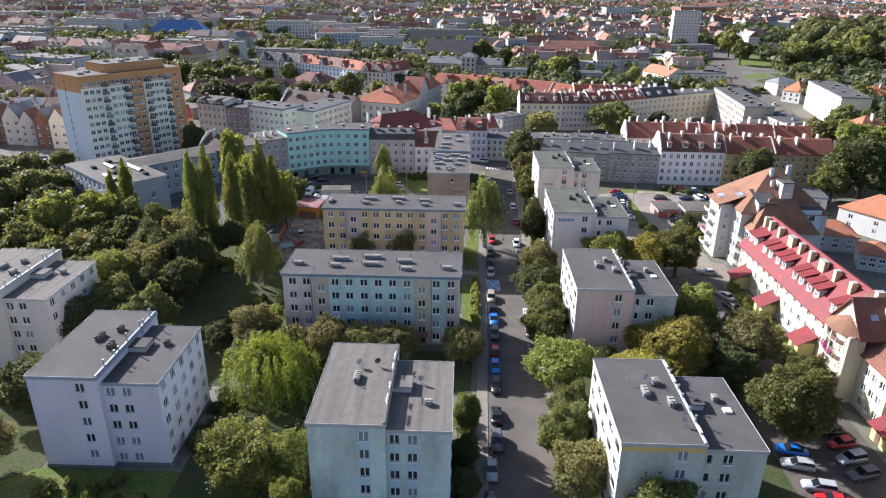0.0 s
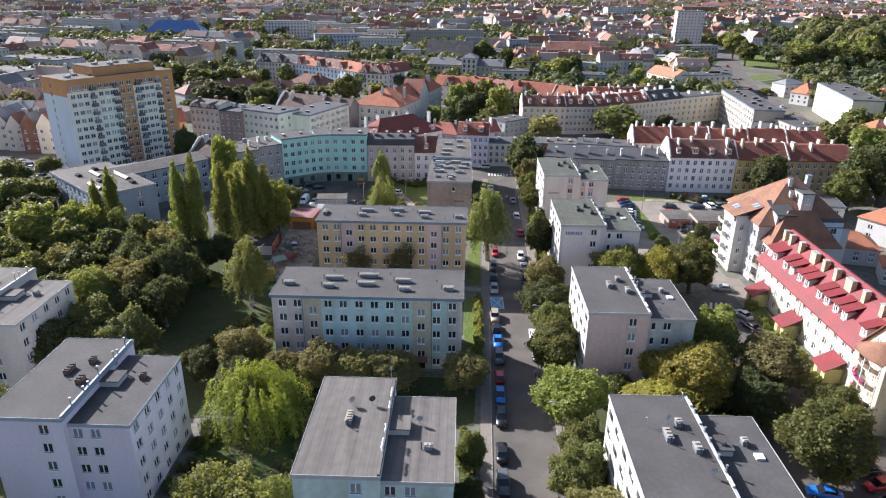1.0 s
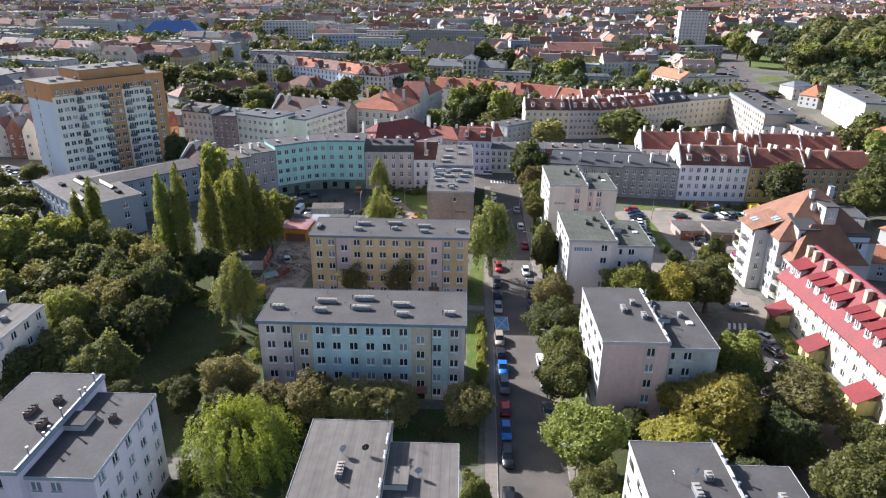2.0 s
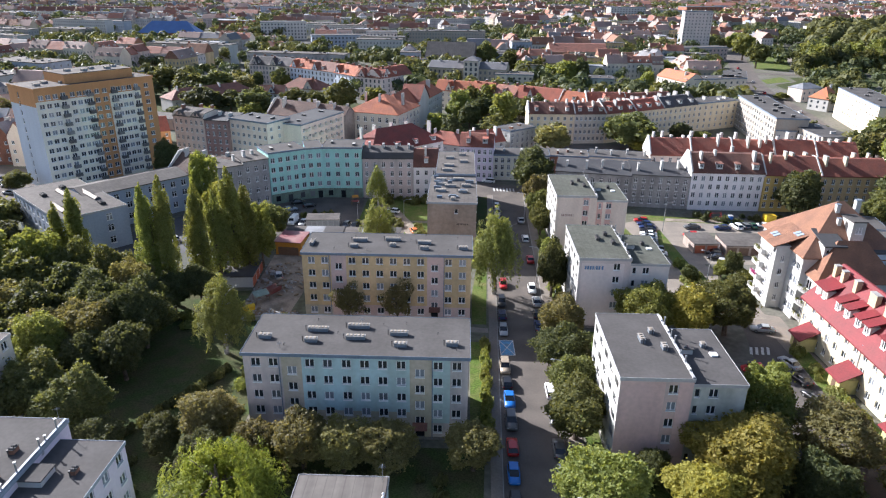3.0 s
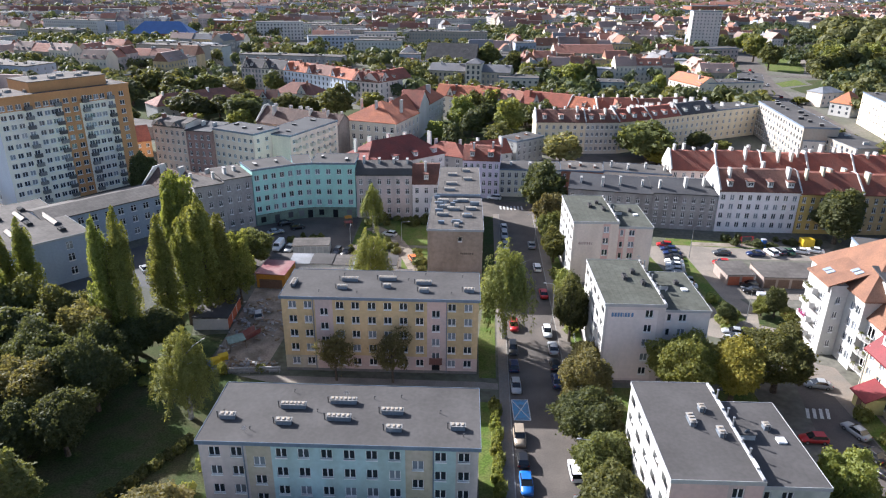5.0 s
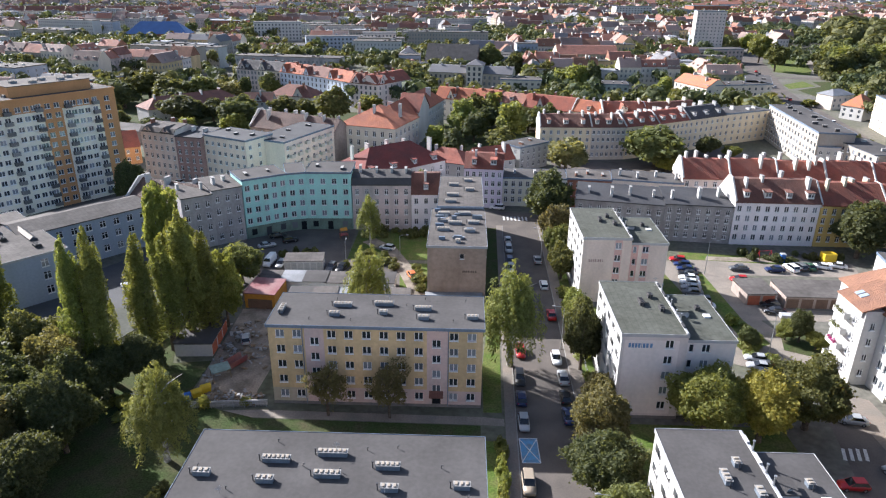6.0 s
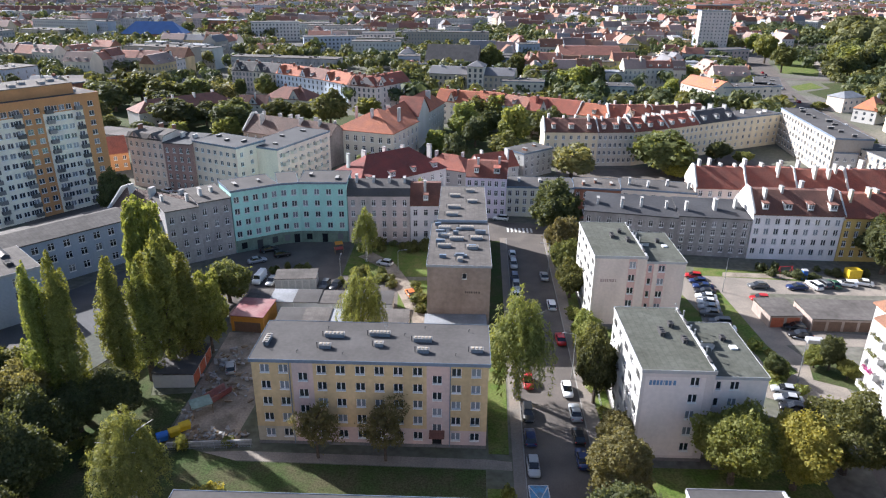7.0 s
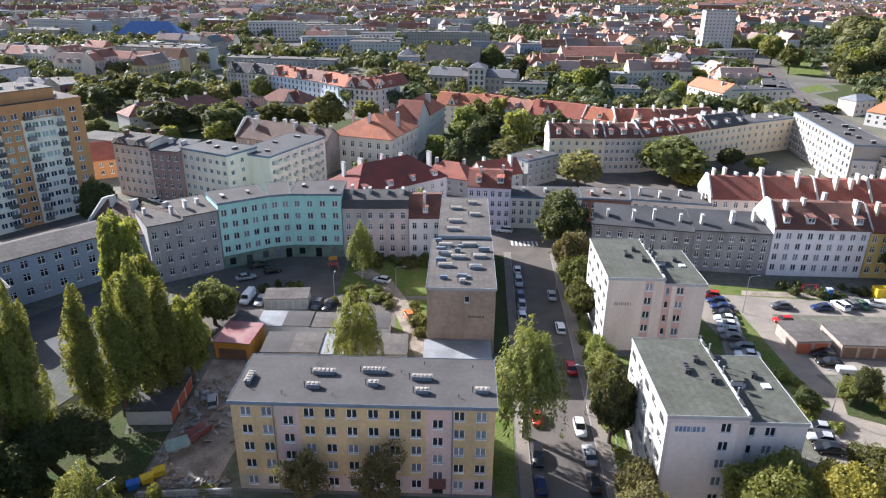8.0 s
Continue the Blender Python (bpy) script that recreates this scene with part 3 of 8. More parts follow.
def leaf_mesh(name, rnd, p, nrm, size, material, hang=0.0):
    """One small three-cornered spray of leaves at every point p, facing nrm. hang: draws it out downwards (or, under 0, upwards)."""
    m = len(p)
    nrm = nrm / (np.linalg.norm(nrm, axis=1)[:, None] + 1e-9)
    ref = rnd.normal(size=(m, 3)) * (0.35 if hang else 1.0) + np.array((0, 0, 1.0 if hang else 0.3))
    t = np.cross(nrm, ref)
    t /= np.linalg.norm(t, axis=1)[:, None] + 1e-9
    s = np.cross(nrm, t)
    z = (size * rnd.uniform(0.55, 1.45, m))[:, None]
    if hang:
        s = s * np.sign(s[:, 2:3] + 1e-9) * -np.sign(hang)
        wide = 0.48 if abs(hang) < 1 else 0.36
        q = np.stack([p + t * z * wide, p + s * z * (0.9 + abs(hang)), p - t * z * wide], 1)
    else:
        q = np.stack([p + t * z * 0.75 - s * z * 0.35, p + s * z * 0.95 + nrm * z * 0.15, p - t * z * 0.7 - s * z * 0.4], 1)
    me = bpy.data.meshes.new(name)
    me.from_pydata(q.reshape(-1, 3).tolist(), [], np.arange(3 * m).reshape(-1, 3).tolist())
    me.materials.append(material)
    return me


def leaf_cloud(name, rnd, blobs, n, leaf, material, strand=0.0, shell=0.28):
    """Low foliage: n small sprays over and within the blobs (cx, cy, cz, rx, ry, rz), uneven and with gaps."""
    b = np.array(blobs, float)
    wts = b[:, 3] * b[:, 5]
    k = rnd.choice(len(b), size=n, p=wts / wts.sum())
    v = rnd.normal(size=(n, 3))
    v /= np.linalg.norm(v, axis=1)[:, None]
    r = rnd.uniform(0, 1, n) ** 0.3 * (1.0 + np.abs(rnd.normal(0, shell * 0.6, n)))
    p = b[k, :3] + b[k, 3:] * v * r[:, None]
    out = p - np.median(p, 0)
    out /= np.linalg.norm(out, axis=1)[:, None] + 1e-9
    return leaf_mesh(name, rnd, p, out * 0.4 + v * 0.5 + rnd.normal(size=(n, 3)) * 0.4 + np.array((0, 0, 0.2)), np.full(n, leaf), material, strand)


def bumpy(u, dirs, sharp, amp):
    """Height of the boughs over the crown's even shape in the directions u."""
    return (amp[None, :] * np.exp(sharp[None, :] * (u @ dirs.T - 1))).max(1)


def unit(rnd, n):
    v = rnd.normal(size=(n, 3))
    return v / np.linalg.norm(v, axis=1)[:, None]


def lobed_crown(rnd, n, leaf, material, r=3.6, up=3.9, down=3.3, mid=5.4, boughs=22, holes=7, core=0.72, reach=0.56, ragged=0.62):
    """A round crown: boughs bulge from it in groups, sprays lie thick on the outside and thin out inwards, a few gaps look through."""
    big, fine = unit(rnd, boughs), unit(rnd, 150)
    gaps = unit(rnd, holes)
    sb, ab = rnd.uniform(6, 18, boughs), rnd.uniform(reach * 0.33, reach, boughs)
    sf, af = rnd.uniform(38, 110, 150), rnd.uniform(0.06, 0.24, 150)
    height = lambda u: core + bumpy(u, big, sb, ab) + bumpy(u, fine, sf, af)
    u = unit(rnd, int(n * 1.25))
    u = u[(u[:, 2] > -0.82)]
    hole = (np.exp(90 * (u @ gaps.T - 1))).max(1)
    u = u[rnd.uniform(0, 1, len(u)) > hole * 0.9][:n]
    m = len(u)
    h = height(u)
    # slope of the crown's surface turns the sprays outwards from each bough
    t = np.cross(u, np.array((0.31, 0.17, 0.93)))
    t /= np.linalg.norm(t, axis=1)[:, None] + 1e-9
    s = np.cross(u, t)
    e = 0.06
    gt, gs = (height(u + t * e) - h) / e, (height(u + s * e) - h) / e
    nrm = u * 1.0 - (t * gt[:, None] + s * gs[:, None]) * 1.1
    nrm /= np.linalg.norm(nrm, axis=1)[:, None]
    deep = np.where(rnd.uniform(0, 1, m) < 0.22, rnd.uniform(0.1, 0.45, m), np.abs(rnd.normal(0, 0.07, m)))
    out = np.where(rnd.uniform(0, 1, m) < 0.16, np.abs(rnd.normal(0, 0.07, m)), 0)
    q = u * (h * (1 - deep + out))[:, None]
    p = np.stack([q[:, 0] * r, q[:, 1] * r, mid + np.where(q[:, 2] > 0, q[:, 2] * up, q[:, 2] * down)], 1)
    return leaf_mesh("crown", rnd, p, nrm * 0.7 + rnd.normal(size=(m, 3)) * ragged + np.array((0, 0, 0.15)), np.full(m, leaf), material)


def hanging_crown(rnd, n, leaf, material, r, top, low, count, length, droop, slender=0.0):
    """A weeping crown: count twigs arch out from rounded boughs and hang down, set with narrow leaves."""
    per = int(n / count)
    pts, nrms = [], []
    heads = unit(rnd, 15)
    for i in range(count):
        bough = heads[rnd.randint(15)]
        u = bough * 0.75 + rnd.normal(size=3) * 0.42
        u /= np.linalg.norm(u)
        u[2] = abs(u[2]) * 1.0 - 0.25 * rnd.uniform(0, 1)
        f = rnd.uniform(0.62, 1.0) if rnd.uniform() < 0.75 else rnd.uniform(0.2, 0.7)
        z = low + (top - low) * (0.42 + 0.56 * u[2] * f)
        slim = (1.0 - slender * max(0.0, (z - low) / (top - low) - 0.3)) * rnd.uniform(0.75, 1.15)
        x, y = u[0] * r * f * slim, u[1] * r * f * slim
        L = length * rnd.uniform(0.45, 1.15) * (1.0 if u[2] < 0.6 else 0.6)
        k = np.linspace(0, 1, per) + rnd.uniform(-0.02, 0.02, per)
        reach = droop * rnd.uniform(0.6, 1.4)
        a = math.atan2(u[1], u[0])
        line = np.stack([x + math.cos(a) * reach * np.sqrt(np.abs(k)), y + math.sin(a) * reach * np.sqrt(np.abs(k)), np.maximum(z + 0.35 * np.sin(np.minimum(np.abs(k) * 6, 3.14)) - L * k, low * 0.55)], 1)
        pts.append(line + rnd.normal(size=(per, 3)) * 0.12)
        nrms.append(np.tile(np.array((math.cos(a), math.sin(a), 0.35)), (per, 1)))
    p, nr = np.concatenate(pts), np.concatenate(nrms)
    return leaf_mesh("crown", rnd, p, nr * 0.7 + rnd.normal(size=p.shape) * 0.45, np.full(len(p), leaf), material, 1.3)


def column_crown(rnd, n, leaf, material):
    """A poplar 20 m high: steep leading shoots wrapped round the trunk, each one a slim spindle that ends in a tip."""
    spin = []
    for i in range(38):
        z0 = 1.6 + 13.5 * (i / 38) ** 0.9
        half = rnd.uniform(1.7, 3.3) * (1 - 0.25 * i / 38)
        wide = 1.35 * min(1, 0.55 + z0 / 9) * (1 - max(0, (z0 + half - 8) / 12.5) ** 1.5)
        a, q = 2.4 * i + rnd.uniform(-0.5, 0.5), max(0.05, wide) * rnd.uniform(0.35, 1.22)
        spin.append((math.cos(a) * q, math.sin(a) * q, z0 + half, rnd.uniform(0.34, 0.66), half))
    spin += [(0, 0, 16.6, 0.42, 3.3), (0.25, -0.15, 14.5, 0.55, 3.2), (-0.25, 0.2, 12.5, 0.6, 3.4), (0, 0, 7.5, 0.7, 5.0)]
    b = np.array(spin)
    w = b[:, 3] * b[:, 4]
    k = rnd.choice(len(b), size=n, p=w / w.sum())
    v = unit(rnd, n)
    h = v[:, 2]
    taper = np.sqrt(np.maximum(1 - h ** 2, 0)) * (1 - 0.35 * h)
    a = rnd.uniform(0, 6.283, n)
    rr = b[k, 3] * taper * (1 - np.abs(rnd.normal(0, 0.16, n)) + 0.12 * rnd.uniform(0, 1, n) ** 4)
    p = np.stack([b[k, 0] + np.cos(a) * rr, b[k, 1] + np.sin(a) * rr, b[k, 2] + h * b[k, 4]], 1)
    axis = np.stack([p[:, 0], p[:, 1], np.zeros(n)], 1)
    axis /= np.linalg.norm(axis, axis=1)[:, None] + 0.3
    nrm = np.stack([np.cos(a), np.sin(a), 0.3 * h + 0.25], 1) * 0.6 + axis * 0.4 + rnd.normal(size=(n, 3)) * 0.4
    return leaf_mesh("crown", rnd, p, nrm, np.full(n, leaf), material, -0.25)


# ---- ground, street, yards ----
def sheet(name, pts, z, material, label, thick=0.0, category="ground"):
    """A flat piece of ground with the corners pts, counter-clockwise; thick: how far its sides go down."""
    bm = bmesh.new()
    top = [bm.verts.new((x, y, z)) for x, y in pts]
    bm.faces.new(top)
    if thick:
        low = [bm.verts.new((x, y, z - thick)) for x, y in pts]
        k = len(pts)
        for i in range(k):
            bm.faces.new((low[i], low[(i + 1) % k], top[(i + 1) % k], top[i]))
    bm.normal_update()
    if top[0].link_faces[0].normal.z < 0:
        bmesh.ops.reverse_faces(bm, faces=bm.faces)
    ob = part(name, bm, M[material])
    return tagged(ob, label, category, kind="structure")


sheet("ground", [(-3200, -1200), (3200, -1200), (3200, 4500), (-3200, 4500)], 0, "earth", "dry grass and bare earth between town blocks")
ROAD_L, ROAD_R = lambda y: 4.6 + 0.026 * (y - 73), lambda y: 14.6 + 0.024 * (y - 73)
sheet("road", [(ROAD_L(-60), -60), (ROAD_R(-60), -60), (ROAD_R(232), 232), (ROAD_L(232), 232)], 0.02, "asphalt", "worn grey asphalt street between parked cars", category="road")
sheet("road_cross", [(-120, 232), (140, 224), (140, 238), (60, 236), (-10, 244.5), (-60, 238), (-120, 244)], 0.026, "asphalt", "pale asphalt cross street below tenements", category="road")
for side, f, w in ((-1, ROAD_L, 1.7), (1, ROAD_R, 2.2)):
    a, b = (f(-60), f(230))
    ob = sheet("pavement_left" if side < 0 else "pavement_right", [(a, -60), (a + side * w, -60), (b + side * w, 230), (b, 230)], 0.12, "slabs", "concrete slab pavement along the street", 0.12, "pavement")
    bm = bmesh.new()
    for i in range(145):
        y0, y1 = -60 + i * 2.0, -60 + i * 2.0 + 1.97
        x0, x1 = f(y0), f(y1)
        v = []
        for z in (0.0, 0.135):
            v += [bm.verts.new(p) for p in ((x0 - 0.07, y0, z), (x0 + 0.07, y0, z), (x1 + 0.07, y1, z), (x1 - 0.07, y1, z))]
        for q in ((4, 5, 6, 7), (0, 1, 5, 4), (1, 2, 6, 5), (2, 3, 7, 6), (3, 0, 4, 7)):
            bm.faces.new([v[k] for k in q])
    tagged(part("kerb", bm, M["kerb"]), "pale concrete kerb stones along the street", "kerb", kind="structure")

# grass_dark lawns carry the shade under trees and beside flats in their colour
LAWNS = [("lawn", [(-60, 94), (-40, 94), (-34, 106), (-34, 142), (-60, 150), (-75, 140), (-75, 110)], "grass_dark", "shady mown lawn under tall trees"), ("lawn", [(-80, 140), (-62, 150), (-46.5, 144), (-46.5, 158), (-53, 157), (-57, 170), (-72, 166), (-80, 160)], "grass_dark", "dark trodden grass and bare earth under poplars"), ("lawn", [(-34, 94), (2.4, 94), (3, 107), (-34, 107)], "grass_dark", "rough grass with shrubs behind flats"), ("lawn", [(0.8, 107), (3.3, 107), (4.0, 138), (1.0, 138)], "grass", "narrow grass strip beside the street"), ("lawn", [(-34, 122), (0.6, 122), (0.9, 141.6), (-34, 142)], "grass_dark", "shade-toned lawn with shrubs between two flats"), ("lawn", [(1.4, 145), (4.3, 145), (5.4, 180), (3.4, 180), (1.5, 158)], "grass", "worn grass strip under a birch"), ("lawn", [(-38, 62), (-18, 62), (-18, 94), (-38, 94)], "grass_dark", "rough grass under a willow"), ("lawn", [(0.2, 60), (2.2, 60), (2.6, 92), (0.2, 92)], "grass_dark", "small front garden grass with shrubs")]
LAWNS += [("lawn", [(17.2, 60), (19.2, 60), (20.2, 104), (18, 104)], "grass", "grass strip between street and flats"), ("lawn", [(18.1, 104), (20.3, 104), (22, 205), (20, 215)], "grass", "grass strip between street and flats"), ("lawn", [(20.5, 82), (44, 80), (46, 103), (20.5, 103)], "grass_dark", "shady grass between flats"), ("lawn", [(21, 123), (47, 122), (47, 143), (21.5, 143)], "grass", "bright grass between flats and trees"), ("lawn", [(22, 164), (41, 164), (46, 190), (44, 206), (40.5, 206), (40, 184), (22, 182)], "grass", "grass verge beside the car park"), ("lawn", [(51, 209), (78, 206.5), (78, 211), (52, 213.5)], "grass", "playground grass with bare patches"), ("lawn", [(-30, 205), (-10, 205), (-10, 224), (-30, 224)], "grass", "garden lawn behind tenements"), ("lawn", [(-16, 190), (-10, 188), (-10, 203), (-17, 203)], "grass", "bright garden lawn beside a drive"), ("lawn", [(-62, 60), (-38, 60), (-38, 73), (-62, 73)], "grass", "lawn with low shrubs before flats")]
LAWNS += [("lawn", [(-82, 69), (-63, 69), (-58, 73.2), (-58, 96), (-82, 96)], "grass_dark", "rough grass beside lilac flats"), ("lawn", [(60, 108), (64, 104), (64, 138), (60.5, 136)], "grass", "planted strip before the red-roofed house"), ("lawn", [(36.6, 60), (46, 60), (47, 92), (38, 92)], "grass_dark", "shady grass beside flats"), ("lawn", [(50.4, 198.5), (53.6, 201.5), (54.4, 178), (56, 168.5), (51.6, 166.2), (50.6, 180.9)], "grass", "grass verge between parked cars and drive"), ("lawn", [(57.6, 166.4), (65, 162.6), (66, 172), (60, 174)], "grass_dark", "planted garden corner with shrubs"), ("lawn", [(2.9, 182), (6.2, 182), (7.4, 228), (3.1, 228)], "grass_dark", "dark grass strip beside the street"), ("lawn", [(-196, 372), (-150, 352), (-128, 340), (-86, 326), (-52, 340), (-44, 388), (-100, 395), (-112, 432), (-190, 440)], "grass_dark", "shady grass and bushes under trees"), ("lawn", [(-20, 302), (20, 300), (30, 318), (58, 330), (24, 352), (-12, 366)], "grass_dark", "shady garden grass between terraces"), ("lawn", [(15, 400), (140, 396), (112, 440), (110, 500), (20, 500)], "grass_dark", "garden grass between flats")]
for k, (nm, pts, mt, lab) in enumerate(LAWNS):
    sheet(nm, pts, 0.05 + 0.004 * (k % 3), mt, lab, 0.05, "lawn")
YARDS = [("paved_yard", [(-64, 196), (-46, 186), (-16, 186), (-16, 205), (-30, 206), (-31, 226), (-47, 225), (-58, 217)], "asphalt", "asphalt courtyard below curved tenement"), ("gravel_yard", [(-46, 148), (-36, 145), (-34, 178), (-47, 178), (-46.5, 160)], "gravel", "dusty gravel yard with rubble"), ("paved_path", [(-62, 140), (-34, 142.2), (1.4, 141.8), (4.6, 141.6), (4.6, 143.4), (1.2, 143.8), (-34, 144.2), (-62, 142)], "paving", "paved footpath in front of flats"), ("paved_path", [(0.8, 120.5), (4.0, 120.5), (4.0, 122), (0.8, 122)], "paving", "narrow paved footpath")]
YARDS += [("car_park", [(41, 164), (49, 160), (58, 176), (60, 200), (90, 200), (92, 208), (50, 209), (44, 206), (46, 190)], "paving", "dusty concrete car park beside flats"), ("car_park", [(45, 60), (62, 60), (62, 104), (61, 112), (49, 112), (47, 100)], "asphalt_brown", "asphalt parking lane beside the red-roofed house"), ("lane", [(49, 112), (61, 112), (60, 140), (64, 146), (62, 150), (56, 150), (50, 120)], "asphalt", "worn asphalt lane beside the red-roofed house"), ("paved_path", [(60.2, 126), (64.6, 124), (64.6, 151), (58, 154), (56.5, 146), (60, 142)], "slabs", "beige slab pavement before a house entrance"), ("car_park", [(56, 178), (80, 178), (80, 182), (60, 184), (60, 200), (56, 200)], "paving", "dusty yard by lock-up garages"), ("car_park", [(49, 150), (62, 150), (62, 166), (58, 178), (49, 160)], "paving", "dusty concrete lane by garages")]
YARDS += [("path", [(-66, 66), (-52, 60), (-52, 56), (-72, 60)], "gravel", "pale gravel path with a parked car"), ("path", [(-36.8, 60), (-34.5, 60), (-34.8, 92), (-37.2, 92)], "paving", "concrete footpath along flats"), ("car_park", [(-190, 205), (-135, 205), (-128, 222), (-150, 250), (-190, 260)], "asphalt", "dusty car park beside a tower block"), ("yard", [(-110, 165), (-70, 165), (-62, 180), (-66, 196), (-80, 206), (-92, 186)], "asphalt_dark", "dark asphalt yard behind a school"), ("courtyard", [(30, 255), (116, 252), (114, 300), (100, 326), (60, 302), (30, 300)], "asphalt", "asphalt courtyard between terraces"), ("school_yard", [(-46, 268), (-2, 268), (24, 300), (24, 318), (0, 330), (-20, 300)], "asphalt", "grey school yard under trees"), ("street", [(-130, 240), (-104, 262), (-60, 250), (-40, 250), (-40, 244), (-118, 232)], "asphalt", "asphalt street below cream flats")]
YARDS += [("drive", [(-28, 216), (-25, 219), (-18.6, 212), (-13.4, 199.6), (-9.6, 184), (-7, 176), (-10, 176), (-12.2, 183), (-16.6, 196.8), (-21.4, 209.4)], "gravel", "pale earth drive between gardens")]
YARDS += [("street", [(120, 225), (260, 225), (260, 300), (150, 300), (140, 258), (120, 250)], "asphalt", "asphalt yards between houses")]
for k, (nm, pts, mt, lab) in enumerate(YARDS):
    sheet(nm, pts, 0.066 if nm == "drive" else 0.030 + 0.0012 * k, mt, lab, category="yard")


# ---- flats along the street ----
SILLS = [1.3, 4.0, 6.7, 9.4, 12.1]


def long_block(x, y, w, d, mats, zones, label, vents_at):
    """Five-storey slab of flats with two stair columns whose windows sit half a storey lower."""
    u = [w * k for k in (0.055, 0.134, 0.296, 0.376, 0.459, 0.540, 0.620, 0.702, 0.866, 0.949)]
    front = grid(u, 1.35, SILLS, 1.3) + grid([w * 0.215, w * 0.785], 1.35, [2.75, 5.45, 8.15, 10.85], 1.3) + [(w * 0.785 - 0.7, w * 0.785 + 0.7, 0.1, 2.2, "door")]
    ob = building("apartment_block", label, pose(x, y, 0), w, d, 14.0, mats[0], "felt", top=14.35, faces={"front": front}, zones={"front": zones}, mats=mats[1:], over=0.6, plinth=0.5, category="apartment block", flashing="flash_blue")
    for vx, vy, ln, al in vents_at:
        roof_vent(ob, vx, vy, ln, al, 14.35)
    prnd = random.Random(int(y))
    for k in range(9):
        px, py = w * (k + 0.5) / 9 + prnd.uniform(-1, 1), prnd.uniform(1.2, d - 1.2)
        bm = bmesh.new()
        tube(bm, [(px, py, 14.3), (px, py, 14.75), (px + 0.18, py - 0.1, 14.82)], [0.07, 0.07, 0.07], 6)
        part("vent_pipe", bm, M["darkmetal"], ob)
    bm = bmesh.new()
    extrude_x(bm, [(-1.3, 2.45), (0.0, 2.9), (0.0, 3.0), (-1.35, 2.55)], w * 0.785 - 1.1, w * 0.785 + 1.1)
    part("entrance_canopy", bm, M["tiles_brown"], ob, "dark red porch roof")
    for k in (0.16, 0.84):
        bm = bmesh.new()
        tube(bm, [(w * k, -0.08, 0.2), (w * k, -0.08, 14)], [0.07, 0.07], 6)
        part("drainpipe", bm, M["flash_blue"], ob)
    return ob


Z = lambda w, a, b, z0, z1, i: (w * a, w * b, z0, z1, i)
long_block(-32, 109, 32.3, 11.4, ["plaster_greypink", "plaster_teal", "plaster_beige"],
           [Z(32.3, 0.17, 0.26, 0, 14, 2), Z(32.3, 0.26, 0.74, 4.8, 14, 1), Z(32.3, 0.26, 0.74, 0, 4.8, 2), Z(32.3, 0.74, 0.84, 0, 14, 2), Z(32.3, 0.84, 0.92, 3, 14, 1)],
           "five-storey flats with faded teal and beige render", [(2.2, 4.2, 1.8, False), (9.6, 6.6, 3.0, False), (9.2, 3.4, 1.8, False), (15.6, 7.8, 3.2, False), (15.6, 4.4, 2.8, False), (21.9, 5.9, 2.6, False), (22.4, 2.6, 1.8, False), (29.9, 3.2, 1.7, False)])
long_block(-32, 146.2, 33.0, 10.6, ["plaster_yellow", "plaster_pink", "plaster_beige"],
           [Z(33, 0.17, 0.26, 0, 14, 1), Z(33, 0.26, 0.74, 0, 3.2, 1), Z(33, 0.74, 0.84, 0, 14, 1), Z(33, 0, 0.17, 0, 3, 2), Z(33, 0.84, 1, 0, 3, 1)],
           "five-storey flats with faded yellow and pink render", [(1.2, 4.6, 2.4, True), (10.6, 6.4, 2.8, False), (9.8, 3.2, 1.6, False), (17.2, 7.0, 3.0, False), (17.4, 4.0, 1.2, False), (23.6, 5.6, 2.6, False), (23.8, 2.6, 1.6, False), (31.4, 3.0, 1.7, False)])


def merge_into(a, b):
    """Makes b's parts parts of the thing a."""
    for c in list(b.children):
        c.matrix_basis = a.matrix_basis.inverted() @ b.matrix_basis @ c.matrix_basis
        c.parent = a
    bpy.data.objects.remove(b)
    return a


def balcony(parent, x, y, z, w, material, ang):
    bm = bmesh.new()
    box(bm, 0, -1.05, 0, w, 0, 0.14)
    box(bm, 0, -1.05, 0.14, w, -0.98, 1.05)
    box(bm, 0, -0.98, 0.14, 0.06, 0, 1.05)
    box(bm, w - 0.06, -0.98, 0.14, w, 0, 1.05)
    part("balcony", bm, M[material], parent, m=pose(x, y, z, 0, 0, ang))


